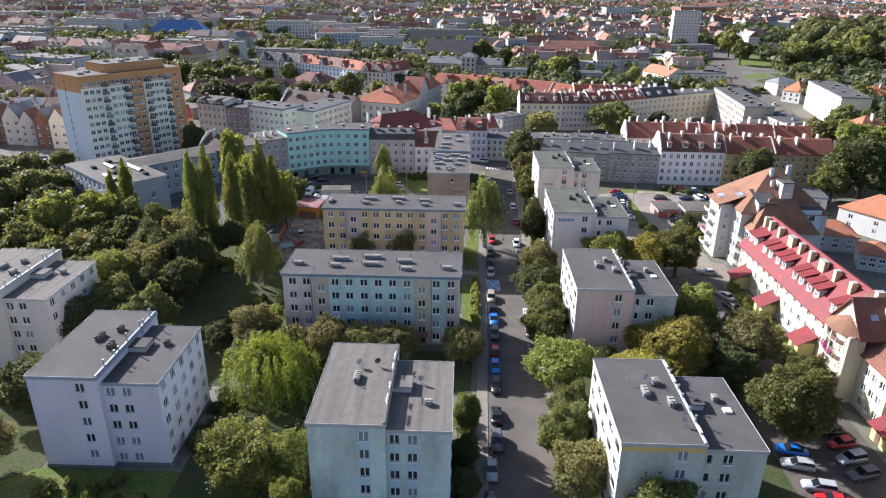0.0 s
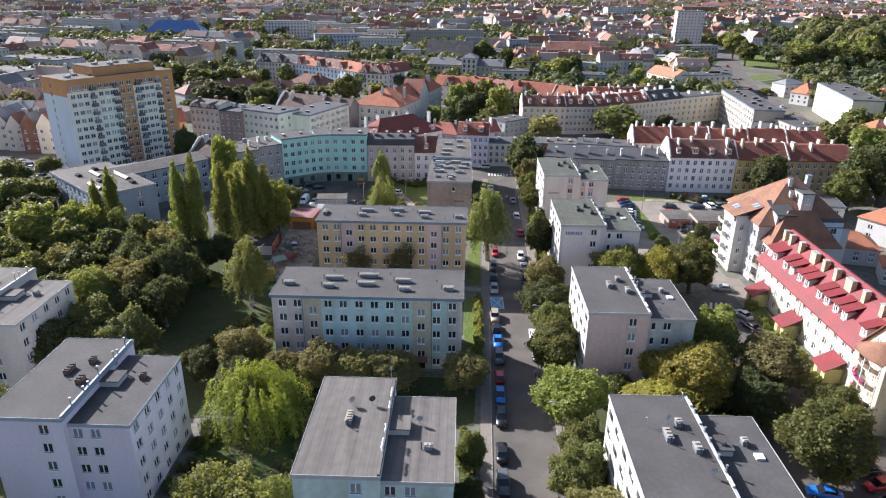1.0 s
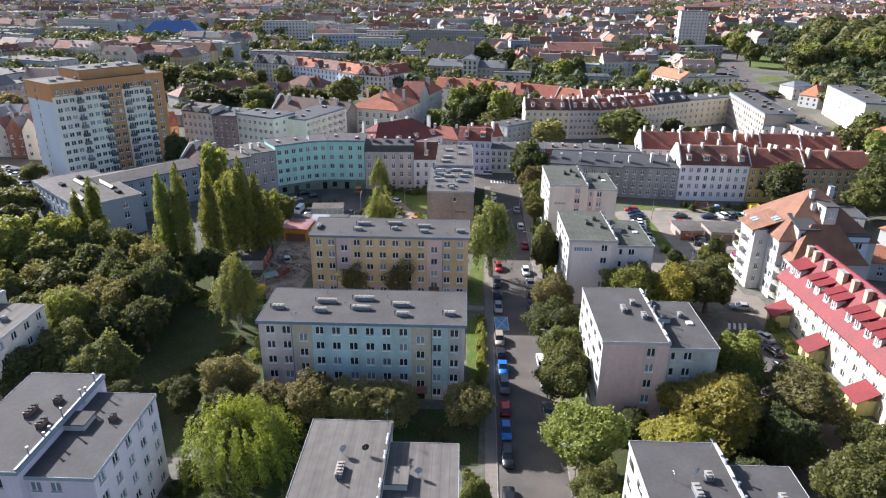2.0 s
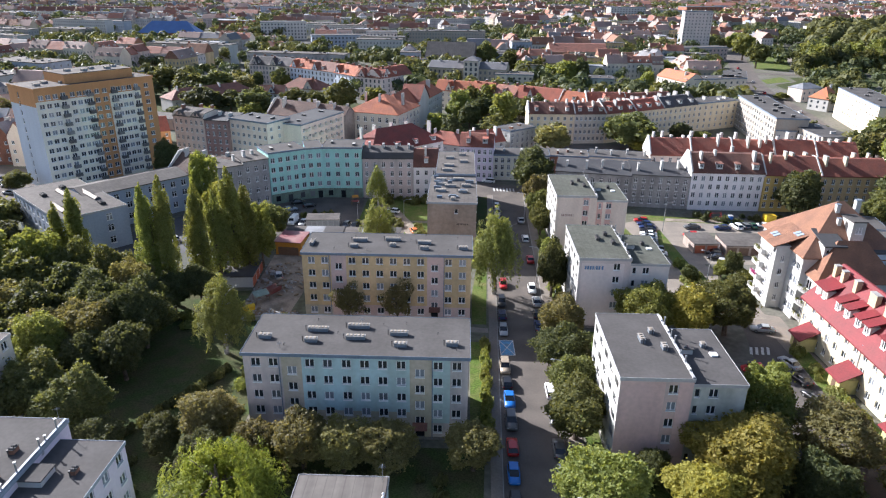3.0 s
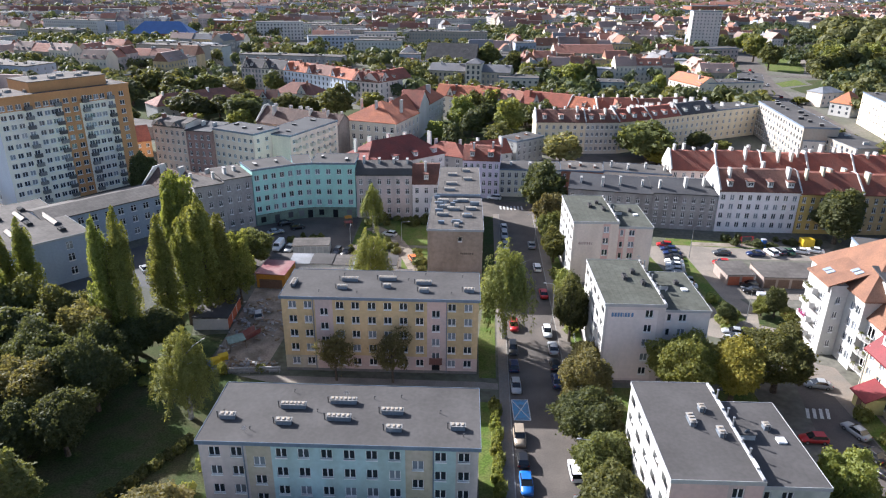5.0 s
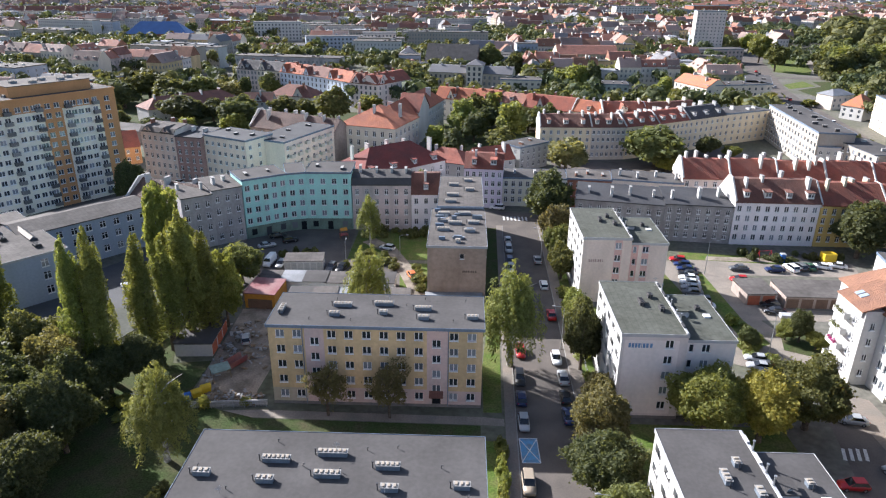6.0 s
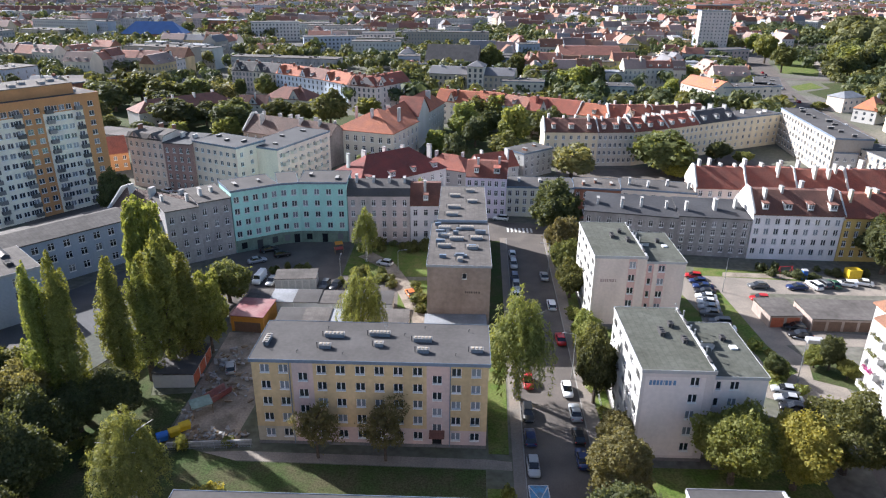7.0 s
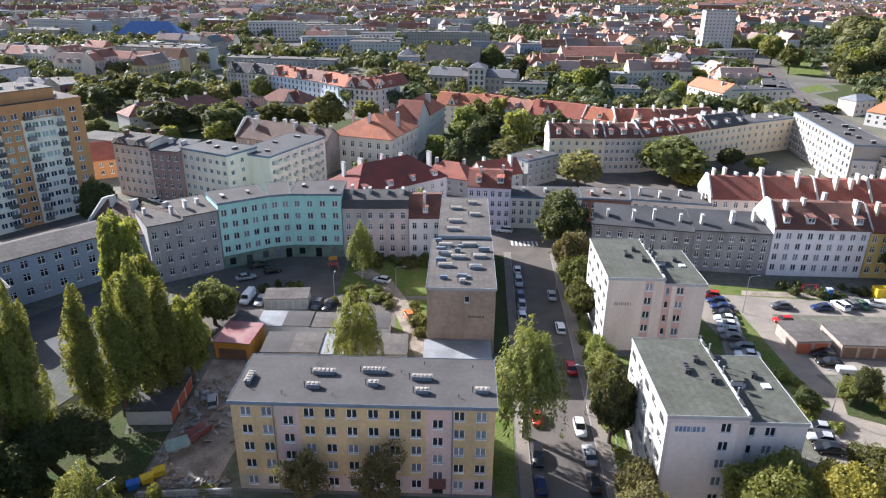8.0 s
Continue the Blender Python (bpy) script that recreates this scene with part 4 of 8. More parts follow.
def step_block(x, y, wl, d, wr, label, wall, accent=None, roof="felt", extra=(), clad="zinc", lo_off=0.9, second="two", hi_u=7.2, west=True, edge="flash_white", ang=0, strips=True, lo_wall=None, cowls=False):
    """Five-storey flats of two parts: a higher one and a lower one beside it, set back a little."""
    zs = [k - 0.4 for k in SILLS]
    zone = []
    if accent:
        zone = [(hi_u - 0.75, hi_u + 0.75, 0.8, 14.6, 1)] if strips else []
    zone += list(extra)
    hi_faces = {"front": grid([hi_u], 1.25, [z + 0.85 for z in zs], 1.35)}
    if west:
        hi_faces["left"] = [(u - 1.1, u + 1.1, z - 0.7, z + 1.35, "loggia") for u in spread(d, 5) for z in [q + 0.6 for q in zs]]
    m = pose(x, y, 0, 0, 0, ang)
    ob = building("apartment_block", label, m, wl, d, 14.6, wall, roof, top=14.95, faces=hi_faces, zones={"front": zone, "left": [(0, d, 0.5, 14.6, 2)] if west else []}, mats=[accent or wall, "plaster_white"], over=0.2, plinth=0.5, category="apartment block", flashing=edge)
    lo_d = d - lo_off - 2.1
    lo = building("apartment_block", label, m @ pose(wl, lo_off, 0), wr, lo_d, 13.3, lo_wall or wall, roof, top=13.6,
                  faces={"front": grid([1.0], 1.25 if second == "two" else 0.7, [z - 0.2 for z in zs], 1.3, "two" if second == "two" else "one") + grid([3.2], 1.25, [z - 0.2 for z in zs], 1.3), "right": grid(spread(lo_d, 5), 1.3, zs, 1.3)},
                  zones={"front": [(0.3, 1.7, 0.8, 13.3, 1), (2.5, 3.9, 0.8, 13.3, 1)] if accent and strips else []}, mats=[accent] if accent else None, over=0.2, plinth=0.5, flashing=edge)
    merge_into(ob, lo)
    bm = bmesh.new()
    box(bm, wl - 0.26, 0.1, 14.95, wl + 0.02, d - 0.1, 15.16)
    part("parapet", bm, M["felt_streak" if cowls else edge], ob)
    rnd = random.Random(int(x * 7 + y))
    if x > 0:
        for yy, ln in ((0.13, 1.5), (0.72, 1.8), (0.90, 1.3)):
            bm = bevelled(wl - 0.36, d * yy - ln / 2, 15.165, wl - 0.02, d * yy + ln / 2, 15.42, 0.02)
            part("chimney_block", bm, M["plaster_white" if clad == "zinc" else "felt_dark"], ob)
        bm = bmesh.new()
        box(bm, wl + wr * 0.66, d * 0.44, 13.6, wl + wr * 0.66 + 1.0, d * 0.44 + 1.0, 13.85)
        part("roof_hatch", bm, M["frame_white"], ob)
    if cowls:
        for g0, many in ((0.20, 6), (0.38, 4), (0.62, 4), (0.76, 5)):
            for k in range(many):
                bm = bmesh.new()
                yy, hh, xx = d * g0 + 0.36 * k, rnd.uniform(0.28, 0.42), wl - 0.14 + rnd.uniform(-0.05, 0.05)
                tube(bm, [(xx, yy, 15.1), (xx, yy, 15.12 + hh)], [0.07, 0.07], 6)
                tube(bm, [(xx, yy, 15.12 + hh), (xx, yy, 15.2 + hh), (xx, yy, 15.3 + hh)], [0.16, 0.15, 0.03], 8)
                part("cowl", bm, M["frame_white"], ob, "white mushroom-capped vent pipe")
    for yy in [] if cowls else [d * k for k in ((0.22, 0.34, 0.5, 0.6, 0.8) if x > 0 else (0.14, 0.3, 0.36, 0.5, 0.72, 0.78, 0.9))]:
        bm = bmesh.new()
        hh = rnd.uniform(0.5, 1.3)
        tube(bm, [(wl - 0.15, yy, 15.1), (wl - 0.15, yy, 15.1 + hh)], [0.11, 0.10], 6)
        tube(bm, [(wl - 0.15, yy, 15.1 + hh), (wl - 0.15, yy, 15.2 + hh)], [0.17, 0.17], 6)
        part("vent_pipe", bm, M["steel"], ob)
    bm = bmesh.new()
    box(bm, wl + 0.02, d * 0.47, 13.6, wl + 2.5, d * 0.47 + 2.6, 14.35)
    box(bm, wl + 0.02, d * 0.47 - 0.1, 14.35, wl + 2.65, d * 0.47 + 2.7, 14.5, 1)
    part("stair_head", bm, [M["plaster_white"], M[roof]], ob)
    vents = ((wl * 0.50, d * 0.52, 2.0, True, 14.95), (wl + wr * 0.62, d * 0.34, 0.9, False, 13.6)) if cowls else ((wl * 0.52, d * 0.55, 1.9, True, 14.95), (wl * 0.72, d * 0.68, 1.0, True, 14.95), (wl * 0.80, d * 0.43, 1.4, True, 14.95), (wl + wr * 0.62, d * 0.6, 0.9, True, 13.6))
    for vx, vy, ln, al, vz in vents:
        roof_vent(ob, vx, vy, ln, al, vz, 0.7, clad)
    return ob


step_block(-57, 73.3, 9.5, 18.6, 7.6, "five-storey flats with smooth lilac render", "plaster_lilac", west=False, edge="flashing", hi_u=7.0, clad="brick")
step_block(-17.8, 65.0, 9.4, 18.6, 7.9, "five-storey flats with dirty pale mint render", "plaster_mintdirty", "plaster_bluestrip", roof="felt_streak", west=False, edge="flash_white", hi_u=6.8, cowls=True)
step_block(-88, 97, 11.5, 19, 7.5, "five-storey flats with stained cream render", "plaster_pale", roof="felt_streak", west=False, edge="plaster_white")
step_block(19.2, 63.0, 9.7, 18.2, 7.6, "five-storey flats with dirty grey-green render and white balconies", "plaster_mintgrey", "plaster_greyyellow", second="one", strips=False, extra=((0, 9.7, 13.75, 14.6, 1),))
step_block(20.5, 104.0, 9.8, 18.2, 7.6, "five-storey flats with dusty pink render and white balconies", "plaster_pinkgrey", "plaster_pink", second="one", strips=False, extra=((6.1, 7.9, 0.8, 14.6, 1),), lo_wall="plaster_mintgrey")
step_block(21.5, 144.7, 9.8, 18.2, 7.6, "five-storey flats with pale pink render and white balconies", "plaster_panel", "plaster_pinkpale", strips=False, extra=((0, 0.5, 0, 14.6, 1), (8.6, 9.8, 0, 14.6, 1), (0, 9.8, 13.9, 14.6, 1), (0, 9.8, 0, 0.9, 1)), roof="felt_green", clad="felt_dark", second="one")
step_block(22.2, 183.8, 9.8, 18.6, 7.7, "five-storey flats with cream render and salmon stripes", "plaster_pinkcream", "plaster_pinkstrong", roof="felt_green", clad="felt_dark", second="one")


# ---- tenements and public buildings of the middle distance ----
def span(p, q):
    """Pose and length of a front that runs from p to q."""
    d = Vector(q) - Vector(p)
    return pose(p[0], p[1], 0, 0, 0, math.degrees(math.atan2(d.y, d.x))), d.length


def tenement(p, q, d, h, storeys, cols, wall, roof, kind, top, label, style="cross", win=(1.0, 1.55), base=0.9, name="tenement", chim=0, dorm=0, cat="tenement house", chimney_mat="plaster_white", side=0, right=0, flashing="flash_blue", lift=1.2, tall=1.4, fire=False, ground=None, gables=()):
    m, w = span(p, q)
    step = (h - base - 0.5) / storeys
    zs = [base + step * i + step * 0.18 for i in range(storeys)]
    hh = min(win[1], step * 0.66)
    faces = {"front": grid(spread(w, cols), win[0], zs, hh, style)}
    if side:
        faces["left"] = grid(spread(d, side), win[0], zs, hh, style)
    if right:
        faces["right"] = grid(spread(d, right), win[0], zs, hh, style)
    rnd = random.Random(int(p[0] * 13 + p[1] * 7))
    ch = []
    for i in range(chim):
        yy = d * rnd.choice((0.3, 0.42, 0.55, 0.66))
        ch.append((w * (i + 0.5) / chim + rnd.uniform(-0.8, 0.8), yy, rnd.uniform(0.5, 0.7), rnd.uniform(1.2, 2.2), max(top, h) + rnd.uniform(0.5, tall)))
    dm = [(w * (i + 0.5) / dorm, 1.7 if i % 2 else 1.3, h + lift) for i in range(dorm)]
    ob = building(name, label, m, w, d, h, wall, roof, kind, top, faces, category=cat, chimneys=ch, chimney_mat=chimney_mat, dormers=dm, flashing=flashing)
    if fire:
        bm = bmesh.new()
        extrude_x(bm, [(-0.25, h - 0.6), (d + 0.25, h - 0.6), (d + 0.25, h + 0.5), (d * 0.6, top + 0.55), (d * 0.4, top + 0.55), (-0.25, h + 0.5)], -0.2, 0.2)
        bmesh.ops.recalc_face_normals(bm, faces=bm.faces)
        part("fire_wall", bm, M["plaster_white"], ob)
    for u, gw in gables:
        bm = bmesh.new()
        rise = top - h - 0.3
        extrude_x(bm, [(-0.12, h - 0.3), (d * 0.42, h - 0.3), (d * 0.42, h), (-0.12, h)], u - gw / 2, u + gw / 2)
        ends = [[bm.verts.new((u + a, y, h + z)) for a, z in ((-gw / 2, 0), (gw / 2, 0), (0, rise))] for y in (-0.12, d * 0.42)]
        bm.faces.new(ends[0])
        bm.faces.new(ends[1])
        fg = part("front_gable", bm, M[wall], ob)
        bm = bmesh.new()
        for s in (-1, 1):
            a = [(u + s * (gw / 2 + 0.25), -0.35, h - 0.2), (u, -0.35, h + rise + 0.14), (u, d * 0.44, h + rise + 0.14), (u + s * (gw / 2 + 0.25), d * 0.44, h - 0.2)]
            quad(bm, a)
        part("gable_roof", bm, M[roof], fg)
        part("gable_window", bevelled(u - 0.5, -0.16, h + 0.4, u + 0.5, -0.124, h + 1.7, 0.01), M["glass_mid"], fg)
    if ground:
        bm = bmesh.new()
        box(bm, 0.01, -0.07, 0, w - 0.01, -0.004, ground)
        gf = part("ground_floor", bm, M["plaster_greendark"], ob, "dark green rendered ground floor")
        n = max(2, int(w / 3))
        for i in range(n):
            u = w * (i + 0.5) / n
            part("doorway" if i % 2 else "shop_window", bevelled(u - 0.7, -0.10, 0.1 if i % 2 else 0.8, u + 0.7, -0.072, 2.4, 0.01), M["glass_dark"], gf)
    return ob


a = tenement((-57.8, 216.6), (-48.2, 223.2), 10, 15.6, 4, 5, "plaster_mint", "felt", "flat", 15.9, "five-storey tenement with bright mint render and bent front", "two", (1.25, 1.45), base=3.4, ground=3.1, chim=2, chimney_mat="felt", tall=0.5)
merge_into(a, tenement((-48.2, 223.2), (-43.6, 224.7), 10, 15.6, 4, 2, "plaster_mint", "felt", "flat", 15.91, "x", "two", (1.25, 1.45), base=3.4, ground=3.1))
merge_into(a, tenement((-43.6, 224.7), (-31.8, 225.2), 10.5, 15.6, 4, 4, "plaster_mint", "felt", "flat", 15.92, "x", "two", (1.25, 1.45), base=3.4, ground=3.1, chim=2, chimney_mat="felt", tall=0.5))
tenement((-70, 207.5), (-64, 212), 11, 13.4, 4, 3, "plaster_grey", "felt_brown", "mono", 14.2, "old tenement with sooty grey render", chim=2)
tenement((-64, 212), (-58, 216.6), 11, 14.2, 4, 3, "plaster_grey", "felt_brown", "mono", 15.0, "old tenement with worn grey render", chim=2)
tenement((-88, 217), (-70.5, 210.5), 12, 10.5, 3, 7, "plaster_grey", "roof_umber", "gable", 14.5, "old grey tenement with dark brown tiled roof", chim=3, chimney_mat="plaster_white", fire=True)
tenement((-31.6, 225.2), (-16.1, 226), 11, 12.6, 4, 6, "plaster_greypink", "felt", "mansard", 15.2, "four-storey tenement with grey-pink render", chim=4)
tenement((-16, 226.2), (-8.2, 226.8), 10, 10, 3, 3, "plaster_clean", "tiles_brown", "steep", 14.5, "white tenement with brown tiled roof", chim=1, dorm=1)
# the two joined houses beside the street
zrnd = random.Random(77)
d1 = building("tenement", "four-storey house with stained brown gable wall", pose(-9.4, 182, 0), 12, 23, 12.9, "plaster_brown", "felt_brown", top=13.2,
              faces={"front": [(6.6, 7.5, 10.4, 11.5, "one")], "right": grid(spread(23, 7), 1.2, [1.6, 4.6, 7.6, 10.4], 1.4)}, category="tenement house", flashing="flashing")
for vx, vy, ln in ((3.0, 9, 2.6), (5.4, 13, 2.8), (8.6, 8.4, 2.2), (9.5, 13.5, 2.4), (3.2, 14.5, 2.0), (6.2, 2.2, 1.0), (2.8, 19, 2.6), (7.5, 19.4, 2.8)):
    roof_vent(d1, vx, vy, ln, False, 13.2, 1.0)
for k in range(12):
    bm = bmesh.new()
    x0, y0 = zrnd.uniform(1.0, 10.5), zrnd.uniform(2, 22)
    a0 = zrnd.uniform(0.5, 1.3)
    box(bm, x0 - a0, y0 - 0.25, 13.2, x0 + a0, y0 + 0.25, 13.2 + zrnd.uniform(0.3, 0.9))
    part("roof_flue", bm, M["zinc" if k % 3 else "flash_blue"], d1)
d2 = building("tenement", "four-storey house with grey render and zinc roof vents", pose(-8.2, 205.1, 0), 10.6, 25, 13.6, "plaster_grey", "felt_brown", top=13.9,
              faces={"right": grid(spread(25, 8), 1.2, [1.6, 4.6, 7.6, 10.4], 1.4)}, category="tenement house", flashing="flashing")
for vx, vy, ln in ((3.0, 3, 2.6), (3.4, 8, 2.8), (7.6, 12.4, 2.2), (3.5, 16.5, 2.4), (7.2, 20.5, 2.0)):
    roof_vent(d2, vx, vy, ln, False, 13.9, 1.0)
tenement((-2, 246), (9.2, 245), 10, 12, 4, 6, "plaster_lilac", "tiles_red", "steep", 15.5, "lilac and white corner tenement with red roof", chim=2, dorm=2)
tenement((9.4, 247.5), (28.3, 247), 10, 8.6, 3, 9, "plaster_bright", "felt", "flat", 8.9, "low pale tenement with flat roof", chim=3, tall=1.2)
tenement((28.3, 247), (41, 245.7), 10, 8.8, 3, 6, "brick_red", "felt_brown", "flat", 9.1, "low red brick tenement with flat roof", chim=3, tall=1.2, chimney_mat="brick")
tenement((41, 245.7), (60.5, 242), 10, 9.2, 3, 8, "plaster_warm", "felt", "flat", 9.5, "low cream tenement with flat roof", chim=4, tall=2.0)
tenement((27.5, 226), (49.6, 221.6), 11, 9.4, 3, 9, "plaster_darkgrey", "felt_dark", "mono", 11.2, "three-storey sooty grey tenement", chim=4)
tenement((49.7, 221.6), (66.4, 219.8), 11, 9.9, 4, 7, "plaster_darkgrey", "felt_dark", "mono", 11.5, "dark grey tenement with white window frames", chim=3, tall=2.6)
tenement((66.6, 219.6), (87.6, 219.2), 12, 11.6, 4, 9, "plaster_clean", "tiles_brown", "steep", 16.2, "white four-storey tenement with brown tiled roof and dormers", "two", (1.1, 1.5), chim=4, dorm=4, tall=1.8, fire=True)
tenement((87.8, 219.2), (104, 219.0), 12, 11.2, 4, 7, "plaster_greyyellow", "tiles_red", "steep", 15.6, "ochre yellow tenement with red tiled roof", chim=4, chimney_mat="plaster_cream", tall=1.6, fire=True)
tenement((104, 219), (124, 219.4), 12, 11.2, 4, 8, "plaster_yellow", "tiles_red", "steep", 15.2, "yellow-brown tenement with red tiled roof", chim=4, chimney_mat="plaster_cream", fire=True)
for k in range(5):
    x0 = 60.5 + k * 13.2
    tenement((x0, 243 - k * 0.6), (x0 + 13, 242.6 - k * 0.6), 11, 10.8, 4, 5, "plaster_warm" if k % 2 else "plaster_pinkcream", "tiles_red", "steep", 15.4 + 0.3 * (k % 2), "cream tenement with red tiled roof and white fire walls", chim=4, tall=2.2, fire=True)
# terrace that forks away, and the white block that closes the yard
TER = [((26, 303), (45, 303.6), "tiles_brown", "plaster_butter"), ((45, 303.6), (58, 305), "tiles_brown", "plaster_pale"), ((58, 305), (72, 312), "tiles_red", "plaster_butter"), ((72, 312), (86, 320.5), "tiles_red", "plaster_butter"), ((86, 320.5), (104, 331.5), "tiles_dark", "plaster_butter"), ((104, 331.5), (126, 343), "felt", "plaster_butter")]
for p, q, rf, wl in TER:
    tenement(p, q, 11, 12.4, 4, 7, wl, rf, "flat" if rf == "felt" else "steep", 12.8 if rf == "felt" else 16.2, "four-storey cream terrace with tiled roof and white chimneys", "two", (1.0, 1.4), chim=4, tall=1.6, dorm=0 if rf == "felt" else 3, fire=rf != "felt")
tenement((126.8, 345), (120.8, 290), 12, 14.2, 5, 17, "plaster_offwhite", "felt", "flat", 14.6, "long white block of flats with small windows", "one", (1.4, 1.5), chim=9, chimney_mat="felt", tall=0.9)
tenement((128.8, 296.3), (130.2, 271.7), 12, 11.4, 4, 8, "plaster_offwhite", "felt", "flat", 11.3, "lower white block of flats", "one", (1.3, 1.4), chim=2)
tenement((121.4, 289.8), (128.6, 288.6), 10, 9.6, 3, 3, "plaster_white", "felt", "flat", 9.9, "low white link between blocks", "two", (1.0, 1.2), chim=1)
# left middle distance
tenement((-108.1, 270.5), (-95, 265.6), 12, 16.0, 5, 6, "plaster_pinkcream", "felt_brown", "mansard", 18.2, "tan tenement with front gables and felt roof", chim=3, chimney_mat="brick", gables=((3.2, 4.4), (10.6, 4.4)))
tenement((-94.8, 265.5), (-85.6, 263.6), 12, 15.2, 5, 4, "plaster_redbrown", "felt_dark", "mono", 16.2, "dark stained brick tenement", chim=2)
tenement((-85.4, 265.2), (-69.4, 257.0), 12, 15.9, 5, 7, "plaster_warm", "felt_dark", "flat", 16.3, "cream flats with flat roof", "two", (1.2, 1.3), chim=3, chimney_mat="felt", tall=0.5, right=3)
b = tenement((-58.6, 261.4), (-47.8, 287.4), 13, 14.6, 5, 8, "plaster_warm", "felt_dark", "flat", 15.0, "cream flats with balconies and flat roof", "two", (1.2, 1.3), chim=3, chimney_mat="felt", tall=0.5)
for i in range(6):
    for z in (3.6, 6.4, 9.2, 12.0):
        balcony(b, 2.4 + i * 4.2, 0, z, 1.8, "plaster_pale", 0)
tenement((-84.4, 310), (-50, 293.5), 13, 9.6, 3, 10, "plaster_brown", "roof_umber", "gable", 14.8, "long old house with dark brown roof and white gable copings", chim=9, tall=0.9, fire=True)
tenement((-125.2, 284), (-118, 288.6), 12, 6.5, 2, 3, "plaster_orange", "tiles_red", "gable", 11, "orange rendered house with red roof", "two", (1.1, 1.3))
tenement((-224, 393), (-195.5, 438), 30, 9, 2, 13, "brick_red", "felt_brown", "flat", 9.4, "dark brick workshop with wide brown felt roof", win=(1.6, 2.0), chim=5, chimney_mat="brick", tall=1.0)
tenement((-101, 396), (-78, 388), 14, 7, 2, 6, "plaster_pale", "tiles_brown", "hip", 12, "pale house with brown hipped roof", "two", (1.1, 1.4), chim=2, chimney_mat="brick", gables=((17, 6),))
tenement((-110, 383), (-96, 384), 9, 6, 2, 4, "plaster_white", "tiles_brown", "gable", 9.6, "small white house with brown gabled roof", "two", (1.1, 1.3), chim=1, gables=((7, 4),))
tenement((-144, 353.6), (-113, 387), 13, 6.5, 2, 9, "plaster_white", "tiles_brown", "hip", 11, "white house with long brown-red roof", "two", (1.1, 1.3), chim=4)
tenement((17.4, 284.6), (28, 294), 9.3, 8.6, 3, 5, "plaster_white", "felt", "flat", 9.0, "low white house with flat roof and brick chimneys", chim=2, chimney_mat="brick", tall=0.8, side=2)
tenement((3, 275.5), (15.5, 282), 9, 6, 2, 4, "plaster_white", "tiles_red", "gable", 9.8, "white house with red tiled gabled roof", "two", (1.1, 1.3), chim=2)
tenement((-17, 280), (-2, 273), 11, 5.4, 2, 4, "plaster_white", "tiles_red", "hip", 9.2, "low white house with red tiled roof", "two", (1.1, 1.3), chim=2)
tenement((-31, 241.8), (-8, 263), 16, 9.6, 3, 9, "plaster_white", "tiles_crimson", "hip", 15.8, "white house with dark red hipped roof and dormers", chim=5, chimney_mat="plaster_white", tall=0.6, dorm=4, right=4, lift=0.9)
tenement((-49, 303), (-27.4, 296), 24, 12.0, 3, 7, "plaster_pale", "tiles_old2", "hip", 18.2, "old school with orange hipped roof", win=(1.3, 2.0), chim=3, right=6)
wing = tenement((-26, 306), (-11.5, 362), 14, 11.6, 3, 18, "plaster_white", "tiles_old2", "hip", 17.6, "pale school wing with red tiled roof and white pediment", win=(1.2, 1.8), chim=3)
bm = bmesh.new()
extrude_x(bm, [(-0.5, 0), (8.0, 0), (8.0, 13.0), (-0.5, 13.0)], 20, 34)
g = [[bm.verts.new((u, y, z)) for u, z in ((20, 13.0), (34, 13.0), (27, 19.0))] for y in (-0.5, 8.0)]
bm.faces.new(g[0])
part("pediment", bm, M["plaster_white"], wing)
bm = bmesh.new()
for s in (-1, 1):
    quad(bm, ((27 + s * 7.6, -0.9, 12.6), (27, -0.9, 19.15), (27, 9.0, 19.15), (27 + s * 7.6, 9.0, 12.6)))
part("pediment_roof", bm, M["tiles_red"], wing)
# tower block
tw, td, thh = 38.6, 17.0, 31.6
tm = pose(-129.1, 224.8, 0, 0, 0, 55.5)
tz = [1.3 + 2.71 * i for i in range(11)]
fx = [k * tw for k in (0.045, 0.10, 0.155, 0.29, 0.345, 0.395, 0.49, 0.555, 0.675, 0.725, 0.775, 0.93)]
tower = building("tower_block", "eleven-storey tower block with cream and ochre render", tm, tw, td, thh, "plaster_bright", "felt_brown", top=thh + 0.4,
                 faces={"front": grid(fx, 1.5, tz, 1.4), "left": grid([6.2], 0.9, tz, 1.7, "one")},
                 zones={"front": [(0, tw, 27.9, thh, 1), (tw * 0.455, tw * 0.59, 0, thh, 1), (tw * 0.87, tw, 0, thh, 1)], "left": [(0, td, 0, 26.4, 2), (0, td, 26.4, thh, 1)], "right": [(0, td, 0, thh, 1)]},
                 mats=["plaster_orange", "plaster_blue"], category="tower block", flashing="plaster_orange")
# dark balcony panels, darkened further by balcony shade put into the colour
M["balcony_panel"] = mat("shade_dark_balcony_panels", (0.17, 0.165, 0.16), 0.8, 0.2, 3, 0.4, rand=0.5)
for u in (0.215, 0.425, 0.63, 0.835):
    for z in tz:
        balcony(tower, tw * u - 0.95, 0, z - 0.5, 1.9, "balcony_panel", 0)
        part("balcony_door", whole_window(1.5, 1.9, "two"), None, tower, m=pose(tw * u - 0.75, -0.17, z - 0.35))
bm = bmesh.new()
box(bm, tw * 0.28, 2.6, thh + 0.4, tw * 0.86, td - 1.2, thh + 3.2)
box(bm, tw * 0.28 - 0.1, 2.5, thh + 3.2, tw * 0.86 + 0.1, td - 1.1, thh + 3.4, 1)
